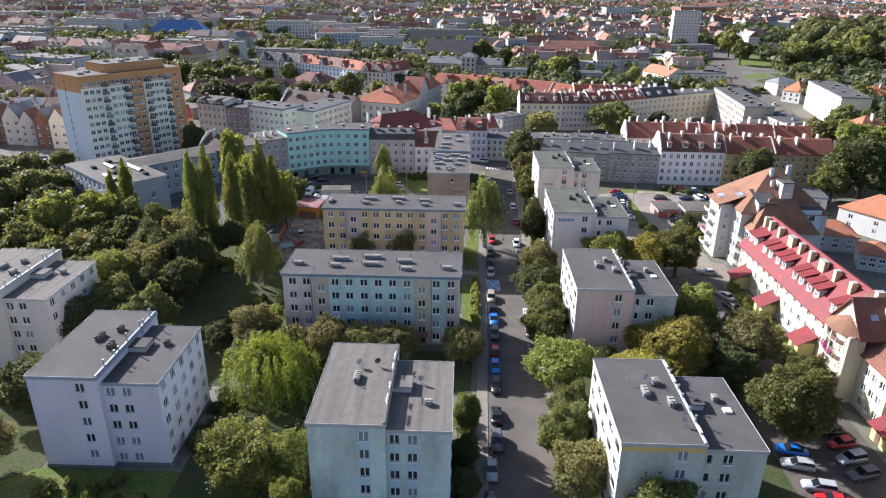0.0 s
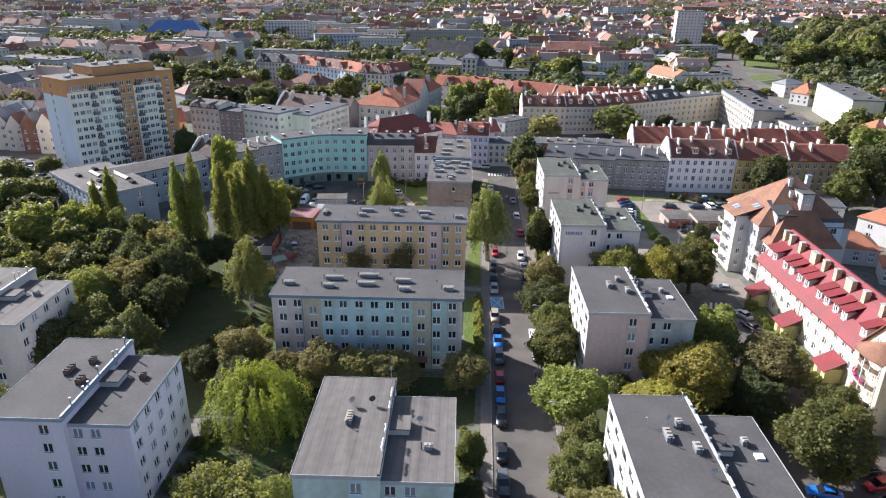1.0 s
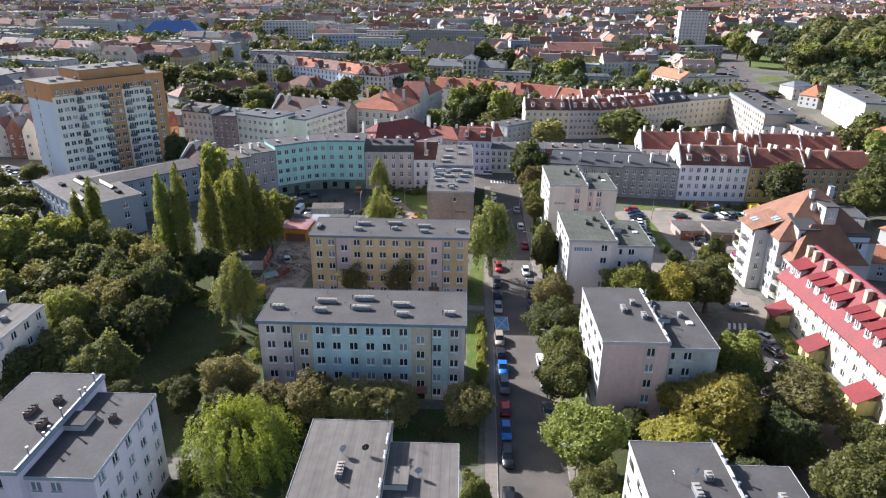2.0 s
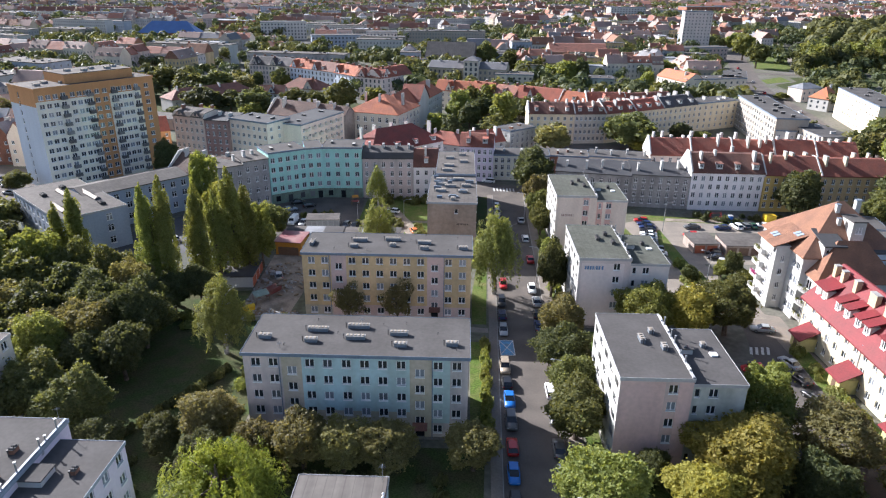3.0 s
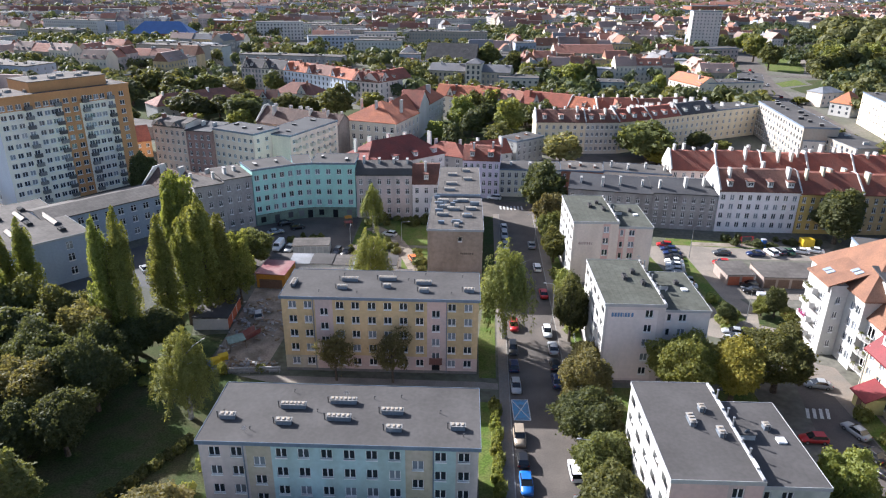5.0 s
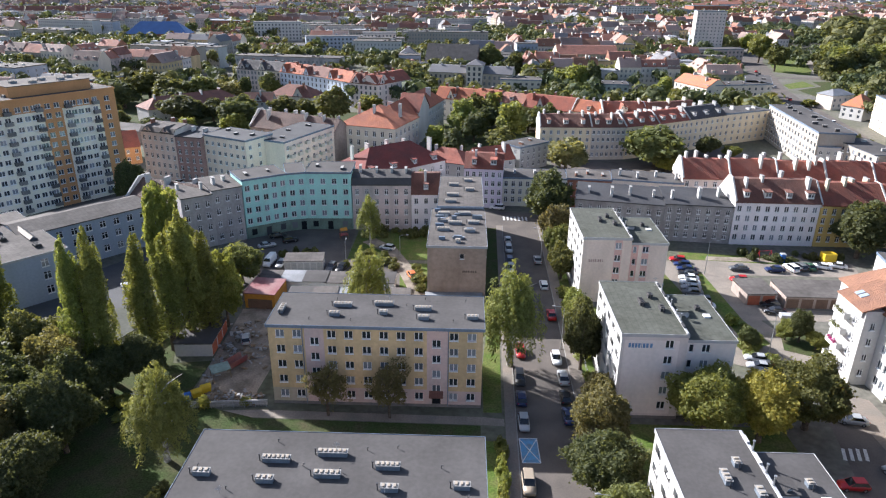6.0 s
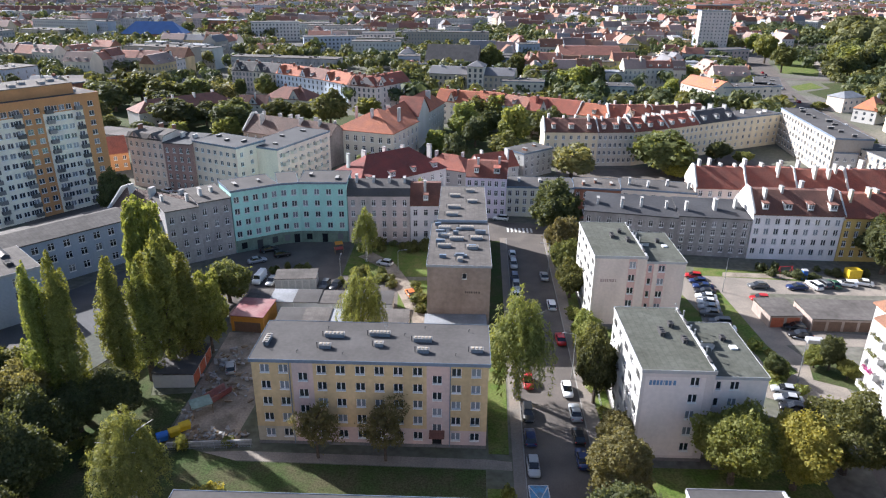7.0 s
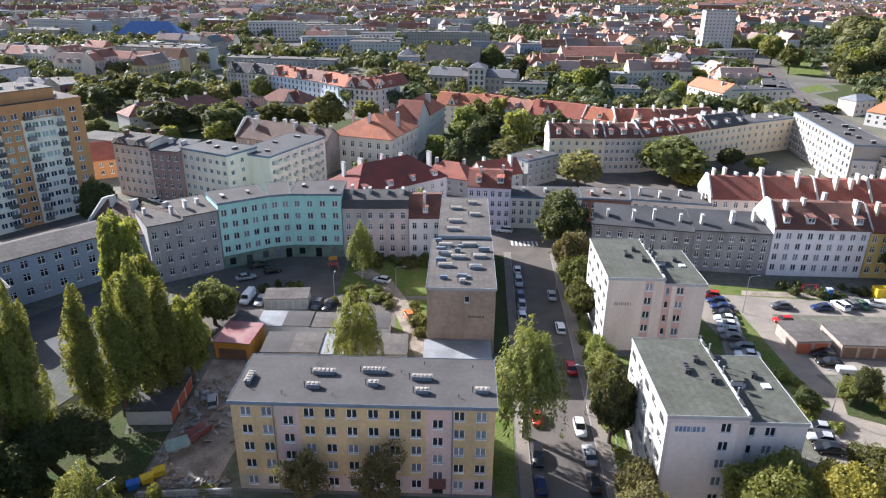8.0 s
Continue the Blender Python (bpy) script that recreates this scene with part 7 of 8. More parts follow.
SPOTS_B = [(7.9, 244, 80, "suv", "white"), (-47.8, 201.0, 175, "van", "white"), (-44.8, 199.8, 175, "hatch", "silver"), (-51.3, 211.2, -60, "saloon", "silver"), (-50.3, 218.0, -65, "saloon", "black"), (-46.4, 215.2, -60, "hatch", "black"), (-32.7, 198.8, 170, "hatch", "grey"), (-30.3, 198.2, 168, "hatch", "black"), (-21.0, 211.4, 70, "hatch", "white"), (-13.7, 195.4, 20, "hatch", "orange"), (-50.8, 200.5, 172, "hatch", "grey"), (50.0, 207.5, 80, "hatch", "red"), (50.2, 204.6, 80, "hatch", "navy"), (50.4, 201.9, 82, "saloon", "navy"), (49.9, 199.2, 82, "saloon", "black"), (49.4, 196.8, 80, "saloon", "white"), (48.9, 194.3, 80, "saloon", "white"), (48.3, 191.8, 80, "saloon", "silver"), (47.9, 189.3, 80, "saloon", "grey"), (48.4, 185.8, 82, "estate", "grey"), (48.4, 183.2, 82, "saloon", "white"), (62.9, 203.0, 92, "saloon", "grey"), (71.2, 202.6, 90, "saloon", "navy"), (75.4, 203.6, 12, "suv", "white"), (77.9, 204.8, 10, "estate", "grey"), (80.0, 204.6, 10, "saloon", "green"), (83.1, 204.9, 70, "saloon", "white"), (60.6, 196.6, 88, "hatch", "red")]
SPOTS_B += [(87, 205.5, 70, "saloon", "white"), (62.1, 187.2, 88, "van", "white"), (62.4, 184.2, 85, "hatch", "black"), (62.0, 181.2, 85, "saloon", "black"), (51.0, 162.4, 78, "saloon", "silver"), (50.4, 159.8, 78, "saloon", "silver"), (50.2, 157.4, 78, "saloon", "black"), (49.3, 80.8, 78, "saloon", "blue"), (48.8, 77.6, 78, "estate", "silver"), (49.7, 73.2, 78, "estate", "silver"), (50.3, 70.6, 78, "saloon", "red"), (57.4, 82.6, 105, "hatch", "red"), (57.2, 79.2, 105, "suv", "silver"), (57.1, 76.0, 105, "estate", "grey"), (57.4, 85.6, 100, "saloon", "black"), (58.2, 132.3, 20, "saloon", "silver"), (50.9, 130.2, 88, "hatch", "red"), (57.7, 127.2, 22, "saloon", "black"), (57.5, 121.8, 22, "saloon", "black"), (58.5, 144.8, 80, "saloon", "silver"), (-61, 61.5, 60, "hatch", "red"), (-75, 186, 40, "saloon", "silver"), (-80, 178, 40, "hatch", "white"), (-42.5, 165, 20, "hatch", "silver"), (-100, 262, 60, "saloon", "black"), (-95, 264, 60, "saloon", "white"), (-91, 261, 60, "hatch", "silver"), (-146, 214, 80, "saloon", "grey")]
SPOTS_B += [(-150, 219, 80, "hatch", "white"), (-141, 211, 80, "saloon", "navy"), (-155, 224, 80, "saloon", "silver"), (-160, 214, 10, "saloon", "grey"), (-163, 222, 10, "hatch", "silver"), (-168, 216, 10, "saloon", "white"), (-152, 232, 80, "saloon", "white"), (-155, 236, 80, "hatch", "navy"), (-147, 229, 80, "estate", "grey"), (-160, 240, 60, "saloon", "silver"), (-166, 243, 60, "saloon", "black"), (-142, 222, 80, "hatch", "silver"), (-172, 232, 10, "estate", "navy"), (-176, 226, 10, "saloon", "white")]
for x, y, hd, s, c in SPOTS_B:
    car(x, y, hd, s, c, 0.05)


# ---- the town beyond ----
far_rnd = random.Random(21)
def far_canopy(name, rnd, cells, per, material):
    """Many distant crowns: per leaf masses over the upper shell of each cell, sized to it."""
    b = np.repeat(np.array(cells, float), per, 0)
    v = rnd.normal(size=(len(b), 3))
    v[:, 2] = np.abs(v[:, 2]) * 1.2 - 0.5
    v /= np.linalg.norm(v, axis=1)[:, None]
    p = b[:, :3] + b[:, 3:] * v * rnd.uniform(0.75, 1.08, len(b))[:, None]
    nrm = v + rnd.normal(size=v.shape) * 0.18
    nrm /= np.linalg.norm(nrm, axis=1)[:, None]
    t = np.cross(nrm, rnd.normal(size=v.shape))
    t /= np.linalg.norm(t, axis=1)[:, None]
    s = np.cross(nrm, t)
    z = (b[:, 3] * rnd.uniform(0.24, 0.44, len(b)))[:, None]
    q = np.stack([p + t * z * 1.2 - s * z * 0.6, p + s * z * 1.3, p - t * z * 1.1 - s * z * 0.7], 1).reshape(-1, 3)
    me = bpy.data.meshes.new(name)
    me.from_pydata(q.tolist(), [], np.arange(len(q)).reshape(-1, 3).tolist())
    me.materials.append(material)
    return me


M["tiles_slate"] = mat("weathered_slate", (0.17, 0.17, 0.18), 0.8, 0.2, 4, 0.06, tint=(0.13, 0.125, 0.13), rand=0.3, island=True)
M["tiles_old"] = stripes(mat("old_clay_tiles", (0.29, 0.125, 0.082), 0.85, 0.2, 4, 0.3, tint=(0.24, 0.12, 0.09), rand=0.2), 7, "X")


class Joined:
    """Gathers plain faces by material for one object of kind stuff."""

    def __init__(self):
        self.v, self.f, self.mi, self.mats = [], [], [], []

    def add(self, m, verts, faces, material):
        if material not in self.mats:
            self.mats.append(material)
        n, k = len(self.v), self.mats.index(material)
        self.v += [m @ Vector(p) for p in verts]
        self.f += [[a + n for a in f] for f in faces]
        self.mi += [k] * len(faces)

    def link(self, name, label, category):
        me = bpy.data.meshes.new(name)
        me.from_pydata([tuple(p) for p in self.v], [], self.f)
        for m in self.mats:
            me.materials.append(M[m])
        me.polygons.foreach_set("material_index", self.mi)
        return tagged(part(name, me, None), label, category, kind="stuff")


def block(x0, y0, z0, x1, y1, z1):
    return [(x0, y0, z0), (x1, y0, z0), (x1, y1, z0), (x0, y1, z0), (x0, y0, z1), (x1, y0, z1), (x1, y1, z1), (x0, y1, z1)], [(4, 5, 6, 7), (0, 1, 5, 4), (1, 2, 6, 5), (2, 3, 7, 6), (3, 0, 4, 7)]


TOWN = Joined()


def lite_house(m, w, d, h, wall, roof, rise, rnd, panes=True, dormers=0):
    """A distant house of the joined town: walls, overhanging roof, chimneys, dormers and single panes, all at real size."""
    TOWN.add(m, *block(0, 0, 0, w, d, h), wall)
    top = h + rise
    if rise < 1:
        TOWN.add(m, *block(-0.2, -0.2, h, w + 0.2, d + 0.2, top), roof)
        for _ in range(int(w / 7)):
            cx, cy = rnd.uniform(1, w - 1), rnd.uniform(1.5, d - 1.5)
            TOWN.add(m, *block(cx - 0.9, cy - 0.5, top, cx + 0.9, cy + 0.5, top + rnd.uniform(0.5, 1.1)), rnd.choice(["felt_dark", "plaster_white", "felt"]))
    else:
        flat = d * 0.08
        TOWN.add(m, [(-0.1, -0.4, h - 0.2), (w + 0.1, -0.4, h - 0.2), (w + 0.1, d + 0.4, h - 0.2), (-0.1, d + 0.4, h - 0.2), (-0.1, d / 2 - flat, top), (w + 0.1, d / 2 - flat, top), (w + 0.1, d / 2 + flat, top), (-0.1, d / 2 + flat, top)], [(0, 1, 5, 4), (4, 5, 6, 7), (2, 3, 7, 6)], roof)
        TOWN.add(m, [(0, 0, h), (0, d, h), (0, d / 2 + flat, top - 0.1), (0, d / 2 - flat, top - 0.1), (w, 0, h), (w, d, h), (w, d / 2 + flat, top - 0.1), (w, d / 2 - flat, top - 0.1)], [(0, 3, 2, 1), (4, 5, 6, 7)], rnd.choice([wall, wall, "brick"]))
        for _ in range(rnd.randint(1, 3)):
            cx, cy = rnd.choice((0.5, w - 0.5, rnd.uniform(2, w - 2))), d * rnd.uniform(0.28, 0.72)
            TOWN.add(m, *block(cx - 0.4, cy - 0.8, h, cx + 0.4, cy + 0.8, top + rnd.uniform(0.3, 1.4)), rnd.choice(["plaster_white", "brick", "plaster_pale", "brick"]))
        for k in range(dormers):
            u = w * (k + 0.5) / dormers
            TOWN.add(m, *block(u - 0.8, 0.8, h, u + 0.8, 3.2, h + 1.9), "plaster_white")
            TOWN.add(m, *block(u - 1.0, 0.6, h + 1.9, u + 1.0, 3.6, h + 2.1), roof)
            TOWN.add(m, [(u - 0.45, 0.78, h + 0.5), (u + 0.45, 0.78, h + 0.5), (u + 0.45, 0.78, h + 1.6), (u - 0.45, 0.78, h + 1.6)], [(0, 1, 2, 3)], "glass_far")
    if panes:
        n, s = max(2, int(w / 2.6)), max(2, int(h / 3.1))
        faces = [((0, -0.02, 0), (1, 0, 0), w, n)]
        side = m.to_3x3() @ Vector((1, 0, 0))
        if abs(side.y) > 0.3:
            faces.append(((-0.02, d, 0), (0, -1, 0), d, 4) if side.y > 0 else ((w + 0.02, 0, 0), (0, 1, 0), d, 4))
        if (m.to_3x3() @ Vector((0, -1, 0))).y > 0:
            faces[0] = ((w, d + 0.02, 0), (-1, 0, 0), w, n)
        for o, ax, ln, cols in faces:
            o, ax = Vector(o), Vector(ax)
            for a in range(cols):
                for b in range(s):
                    u, z = ln * (a + 0.5) / cols, 1.2 + (h - 1.4) / s * b
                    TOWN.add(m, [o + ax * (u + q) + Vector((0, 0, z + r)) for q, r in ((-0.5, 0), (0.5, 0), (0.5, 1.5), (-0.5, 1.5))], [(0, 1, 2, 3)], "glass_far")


TAKEN = [(-195, 385, -95, 440), (28, 252, 124, 330), (-140, -100, 150, 232), (-190, 195, -120, 250), (60, 255, 124, 330), (0, 300, 60, 352), (-20, 225, 150, 242), (-130, 228, -30, 250)]
GREEN = [(-365, 632, -245, 668, 0.95), (-220, 640, -196, 690, 0.9), (-40, 570, 5, 650, 0.5), (30, 370, 140, 400, 0.9), (15, 480, 135, 620, 0.42), (10, 660, 85, 880, 0.55), (-150, 350, -60, 400, 0.5), (-210, 425, -140, 460, 0.9), (-420, 640, -230, 690, 0.9), (330, 600, 640, 900, 0.8), (225, 640, 262, 720, 0.8), (0, 560, 120, 620, 0.4), (-330, 560, -250, 640, 0.6), (130, 200, 260, 320, 0.35), (-60, 560, 10, 640, 0.7), (150, 480, 185, 540, 0.6), (-140, 540, -60, 600, 0.6)]


def taken(x, y, pad=0):
    if any(a - pad < x < c + pad and b - pad < y < d + pad for a, b, c, d in TAKEN):
        return True
    for cx, cy, r, m, w, d in FOOT:
        if math.hypot(x - cx, y - cy) < r + pad + 12:
            q = m.inverted() @ Vector((x, y, 0))
            if -pad < q.x < w + pad and -pad < q.y < d + pad:
                return True
    return False


NO_HOUSES = [(180, 380, 345, 730), (-45, 335, 135, 468), (-210, 240, 150, 392), (110, 225, 240, 345)]


def built(x, y, pad=0):
    """Ground that no further house may stand on."""
    return taken(x, y, pad) or any(a < x < c and b < y < d for a, b, c, d in NO_HOUSES)


def green(x, y):
    return max([q for a, b, c, d, q in GREEN if a < x < c and b < y < d] + [0])


def near_far_road(x, y):
    return any(math.hypot(x - a, y - b) < 22 for a, b in FAR_ROAD)


FAR_ROAD = [(160, 330), (166, 355), (171, 380), (175.5, 409), (178.5, 430), (181.5, 450), (189.5, 485), (196, 507), (204, 532), (213, 561), (222, 589), (235.5, 635), (250, 667), (273, 697), (308, 716), (350, 728)]
ROAD_POINTS = len(FAR_ROAD)
FAR_ROAD += [((a[0] + b[0]) / 2, (a[1] + b[1]) / 2) for a, b in zip(FAR_ROAD, FAR_ROAD[1:])]

# landmarks
for k, (p, q, wl) in enumerate([((-135, 452), (-122, 448), "plaster_greypink"), ((-122, 448), (-107, 442), "plaster_pale"), ((-107, 442), (-92, 431), "plaster_blue"), ((-92, 431), (-76, 419), "plaster_blue"), ((-76, 419), (-61, 404), "plaster_blue"), ((-61, 404), (-46, 397), "plaster_pinkpale"), ((-46, 397), (-31, 420), "plaster_pinkpale")]):
    tenement(p, q, 12, 12.5, 4, 6, wl, ("tiles_dark", "tiles_dark", "tiles_old2", "tiles_brown", "tiles_old2", "tiles_brown", "tiles_red")[k], "steep", 17, "pastel tenement with tiled roof and gables", chim=3, dorm=1, chimney_mat="brick", gables=((4.0, 4.4),), win=(1.1, 1.7))
ROW = [(-16, 377), (2, 369.5), (13, 363.5), (24, 357), (44, 346), (56, 338.5), (75, 339.5), (98, 347.5)]
for k, (p, q) in enumerate(zip(ROW, ROW[1:])):
    tenement(p, q, 11, 10 + 0.5 * (k % 3), 3, 6, ("plaster_pale", "plaster_beige", "plaster_blue", "plaster_pinkpale", "plaster_pale", "plaster_greypink", "plaster_butter")[k], ("tiles_old2", "tiles_old2", "tiles_old", "tiles_red", "tiles_old2", "tiles_red", "tiles_brown")[k], "steep", 14.6 + 0.5 * (k % 2), "terraced house with clay tiled roof and front gable", chim=3, dorm=1, chimney_mat="plaster_white" if k > 3 else "brick", fire=k > 3, gables=((8.0 if k != 4 else 4, 3.8),) if k in (0, 1, 3, 5) else ())
tenement((66, 430), (87, 428), 14, 9.5, 3, 7, "plaster_mintgrey", "felt", "flat", 9.9, "green-grey flats with flat roof", "two", (1.3, 1.3), chim=4, chimney_mat="felt", tall=0.6)
tenement((18, 442), (41, 440), 14, 9.5, 3, 7, "plaster_pale", "felt_brown", "flat", 9.9, "cream flats with flat roof", "two", (1.3, 1.3), chim=4, chimney_mat="felt", tall=0.6)
tenement((114, 437), (123, 411), 13, 11, 4, 7, "plaster_pale", "tiles_orange", "steep", 15, "pale flats with orange roof", "two", (1.2, 1.3), chim=2, right=3)
tenement((124, 412), (160, 420), 13, 12, 4, 10, "plaster_pale", "felt", "flat", 12.4, "cream flats with flat roof", "two", (1.2, 1.3), chim=4, chimney_mat="felt", tall=0.6)
tenement((160, 420), (172, 452), 13, 12, 4, 9, "plaster_pale", "felt", "flat", 12.4, "cream flats with flat roof beside the road", "two", (1.2, 1.3), chim=3, chimney_mat="felt", tall=0.6)
tenement((186.8, 372.8), (176, 318), 13, 14.4, 5, 15, "plaster_butter", "felt", "flat", 14.8, "long cream block of flats", "two", (1.3, 1.3), chim=5, chimney_mat="felt", tall=0.6)
tenement((190, 414.8), (204, 420.6), 10, 7.2, 2, 4, "plaster_warm", "sheet_pale", "hip", 10, "small yellow house with pale hipped roof", "two", (1.2, 1.3))
tenement((183.8, 394), (190, 385.4), 13, 6.3, 2, 3, "plaster_white", "tiles_orange", "hip", 12, "white villa with orange hipped roof", "two", (1.2, 1.3), chim=1)
church = building("church", "brick church with steep dark roof", pose(-30, 530, 0, 0, 0, -11), 36, 22, 8, "plaster_brown", "tiles_dark", "gable", 20, category="church")
for p, q, wl, rf in (((214, 366), (231, 362), "plaster_white", "tiles_orange"), ((163, 276), (177, 278), "plaster_warm", "tiles_orange"), ((238, 372), (254, 380), "plaster_white", "felt")):
    tenement(p, q, 11, 8.5, 3, 5, wl, rf, "flat" if rf == "felt" else "hip", 8.9 if rf == "felt" else 13, "detached town house beside the ring road", "two", (1.2, 1.3), chim=1)
tenement((8, 452), (25, 448.5), 14, 11.5, 3, 6, "plaster_beige", "tiles_slate", "steep", 15, "old institution wing with grey slate roof", chim=2, win=(1.2, 1.8))
tenement((-23, 458), (-1.4, 453), 14, 11.5, 3, 8, "plaster_beige", "tiles_slate", "steep", 15, "old institution wing with dark slate roof", chim=2, win=(1.2, 1.8))
tenement((-1.2, 450.6), (7.8, 449), 12, 16.2, 5, 3, "plaster_pale", "tiles_slate", "hip", 19, "pale stair tower of an old institution", win=(1.4, 2.0))
tenement((206, 697), (231, 694), 16, 36, 12, 8, "plaster_pinkpale", "felt", "flat", 36.5, "twelve-storey pale pink tower block", "two", (1.0, 1.15), chim=2, side=4)
tenement((177, 607), (222, 620), 15, 11, 3, 13, "plaster_pink", "felt", "flat", 11.4, "long pink building with flat roof", "two", (1.4, 1.5))
tenement((102, 754), (200, 806), 16, 12, 3, 30, "plaster_bluegrey", "felt", "flat", 12.5, "long blue-grey office building", "two", (2.0, 1.6))
tenement((-138, 648), (-90, 661), 14, 14, 4, 15, "plaster_bluegrey", "felt", "flat", 14.4, "blue-grey block with flat roof", "two", (1.6, 1.6))
tenement((-158, 621), (-130, 624), 16, 9, 3, 8, "plaster_pink", "felt", "flat", 9.4, "pink low block with flat roof", "two", (1.4, 1.4))
tenement((-216, 760), (-170, 772), 16, 18, 5, 14, "plaster_white", "felt", "flat", 18.4, "white five-storey institution with flat roof", "two", (1.5, 1.7))
tenement((-90, 657), (-62, 661), 16, 17, 5, 9, "plaster_pinkpale", "felt", "flat", 17.4, "ornate pale corner house", "two", (1.2, 1.6))
M["sheet_blue"] = mat("blue_sheet_roof", (0.06, 0.15, 0.36), 0.5, 0.1, 3, 0.2)
tenement((-328, 716), (-270, 722), 24, 9, 2, 12, "brick_red", "sheet_blue", "hip", 20, "brick hall with blue sheet roof", win=(1.6, 2.2))
tenement((229, 1147), (285, 1156), 20, 22, 6, 12, "plaster_white", "felt", "flat", 22.5, "white modern stepped building", "two", (2.0, 1.6))
tenement((380, 1255), (445, 1268), 30, 20, 4, 8, "brick_red", "felt", "flat", 20.5, "large dark red brick hall", "two", (2.0, 2.0))
tenement((-520, 1180), (-430, 1230), 40, 10, 2, 14, "plaster_white", "sheet_pale", "flat", 10.6, "long white hall with pale roof", "two", (2.0, 2.0))
for k in range(9):
    tenement((-642 + k * 26, 1020 + 5 * k), (-618 + k * 26, 1024 + 5 * k), 14, 13, 4, 6, "plaster_pale", "tiles_brown", "steep", 19, "terraced house with brown roof", chim=2)
# every other roof is pale sheet, its colour standing in for sun glare
for k in range(6):
    x, y = -197 + 7.2 * k, 262 - 1.6 * k
    tenement((x, y + 15), (x, y), 6.9, 9.5 + 0.8 * (k % 3), 3, 4, ("plaster_pinkcream", "brick_red", "plaster_warm")[k % 3], ("sheet_pale", "tiles_brown")[k % 2], "gable", 14.2 + 0.8 * (k % 3), "narrow row house with its gable to the street", "two", (1.1, 1.3), chim=1, right=2, fire=k % 2 == 0)
for k in range(7):
    tenement((-245 + k * 11, 318 + k * 1.2), (-235 + k * 11, 319 + k * 1.2), 12, 8, 2, 3, "plaster_pale", "tiles_brown", "gable", 13, "row house with brown tiled roof", "two", (1.2, 1.3), chim=1)
for k in range(5):
    tenement((-232 + k * 12, 285 + k * 0.8), (-221 + k * 12, 286 + k * 0.8), 12, 8.5, 3, 3, "plaster_white", "sheet_pale" if k % 2 else "tiles_brown", "gable", 13, "white row house with pitched roof", "two", (1.2, 1.3), chim=1)
# ring road that curves away
bm = bmesh.new()
cl = FAR_ROAD[:ROAD_POINTS]
strip = []
for k, (x, y) in enumerate(cl):
    a, b = cl[max(k - 1, 0)], cl[min(k + 1, ROAD_POINTS - 1)]
    dv = Vector((b[0] - a[0], b[1] - a[1])).normalized()
    strip.append([bm.verts.new((x - dv.y * s, y + dv.x * s, 0.04)) for s in (8.5, -8.5)])
for a, b in zip(strip, strip[1:]):
    bm.faces.new((a[1], b[1], b[0], a[0]))
tagged(part("road_ring", bm, M["asphalt"]), "wide asphalt road curving through the town", "road", kind="structure")
sheet("lawn", [(201, 486), (223, 499), (225, 521), (204, 503)], 0.05, "grass", "grass island beside the ring road", 0.05, "lawn")
sheet("lawn", [(226, 567), (244, 551), (264, 590), (284, 640), (289, 680), (268, 660), (247, 628)], 0.05, "grass", "sunny park grass beside the road", 0.05, "lawn")
sheet("lawn", [(262, 548), (330, 552), (420, 700), (330, 712), (306, 690)], 0.05, "grass", "shady park grass under tall trees", 0.05, "lawn")
sheet("lawn", [(203, 440), (240, 440), (300, 520), (255, 525), (230, 518), (226, 498), (204, 482)], 0.046, "grass_dark", "rough grass and gardens beside the road", 0.046, "lawn")
sheet("lawn", [(150, 470), (170, 468), (178, 510), (200, 566), (222, 612), (196, 612), (160, 540)], 0.046, "grass_dark", "rough verge beside the ring road", 0.046, "lawn")
sheet("road", [(207, 529), (216, 533), (249, 528), (330, 528), (330, 537), (249, 538), (214, 543)], 0.055, "asphalt", "asphalt side road at the junction", 0.05, "road")
sheet("pavement", [(250, 556), (255, 555), (289, 645), (306, 698), (301, 700), (284, 648)], 0.058, "paving", "pale path through the park", 0.05, "path")
for k in range(8):
    x, y = cl[2 + k % 9]
    car(x + (-3 if k % 2 else 3) + 0.35 * (k // 2), y + (k * 7) % 23, -14, ("hatch", "saloon", "estate")[k % 3], ("white", "grey", "red", "navy", "silver")[k % 5], 0.05)

trees_far = []
# far walls and roofs are kept dull and pale: distance haze put into the colours
TOWN_WALLS = ["plaster_grey", "plaster_greypink", "plaster_offwhite", "plaster_beige", "plaster_pale", "plaster_bluegrey", "plaster_white", "plaster_offwhite", "plaster_pinkpale", "plaster_yellow"]
# clay tiles greyed and lightened as haze would do
M["tiles_faded"] = mat("haze_paled_clay_tiles", (0.32, 0.225, 0.19), 0.85, 0.2, 4, 0.06, tint=(0.20, 0.15, 0.13), rand=0.3, island=True)
TOWN_ROOFS = ["tiles_old", "tiles_faded", "tiles_faded", "tiles_tan", "tiles_brown", "tiles_slate", "tiles_faded", "tiles_brown", "sheet_pale", "felt_brown", "sheet_pale", "felt"]


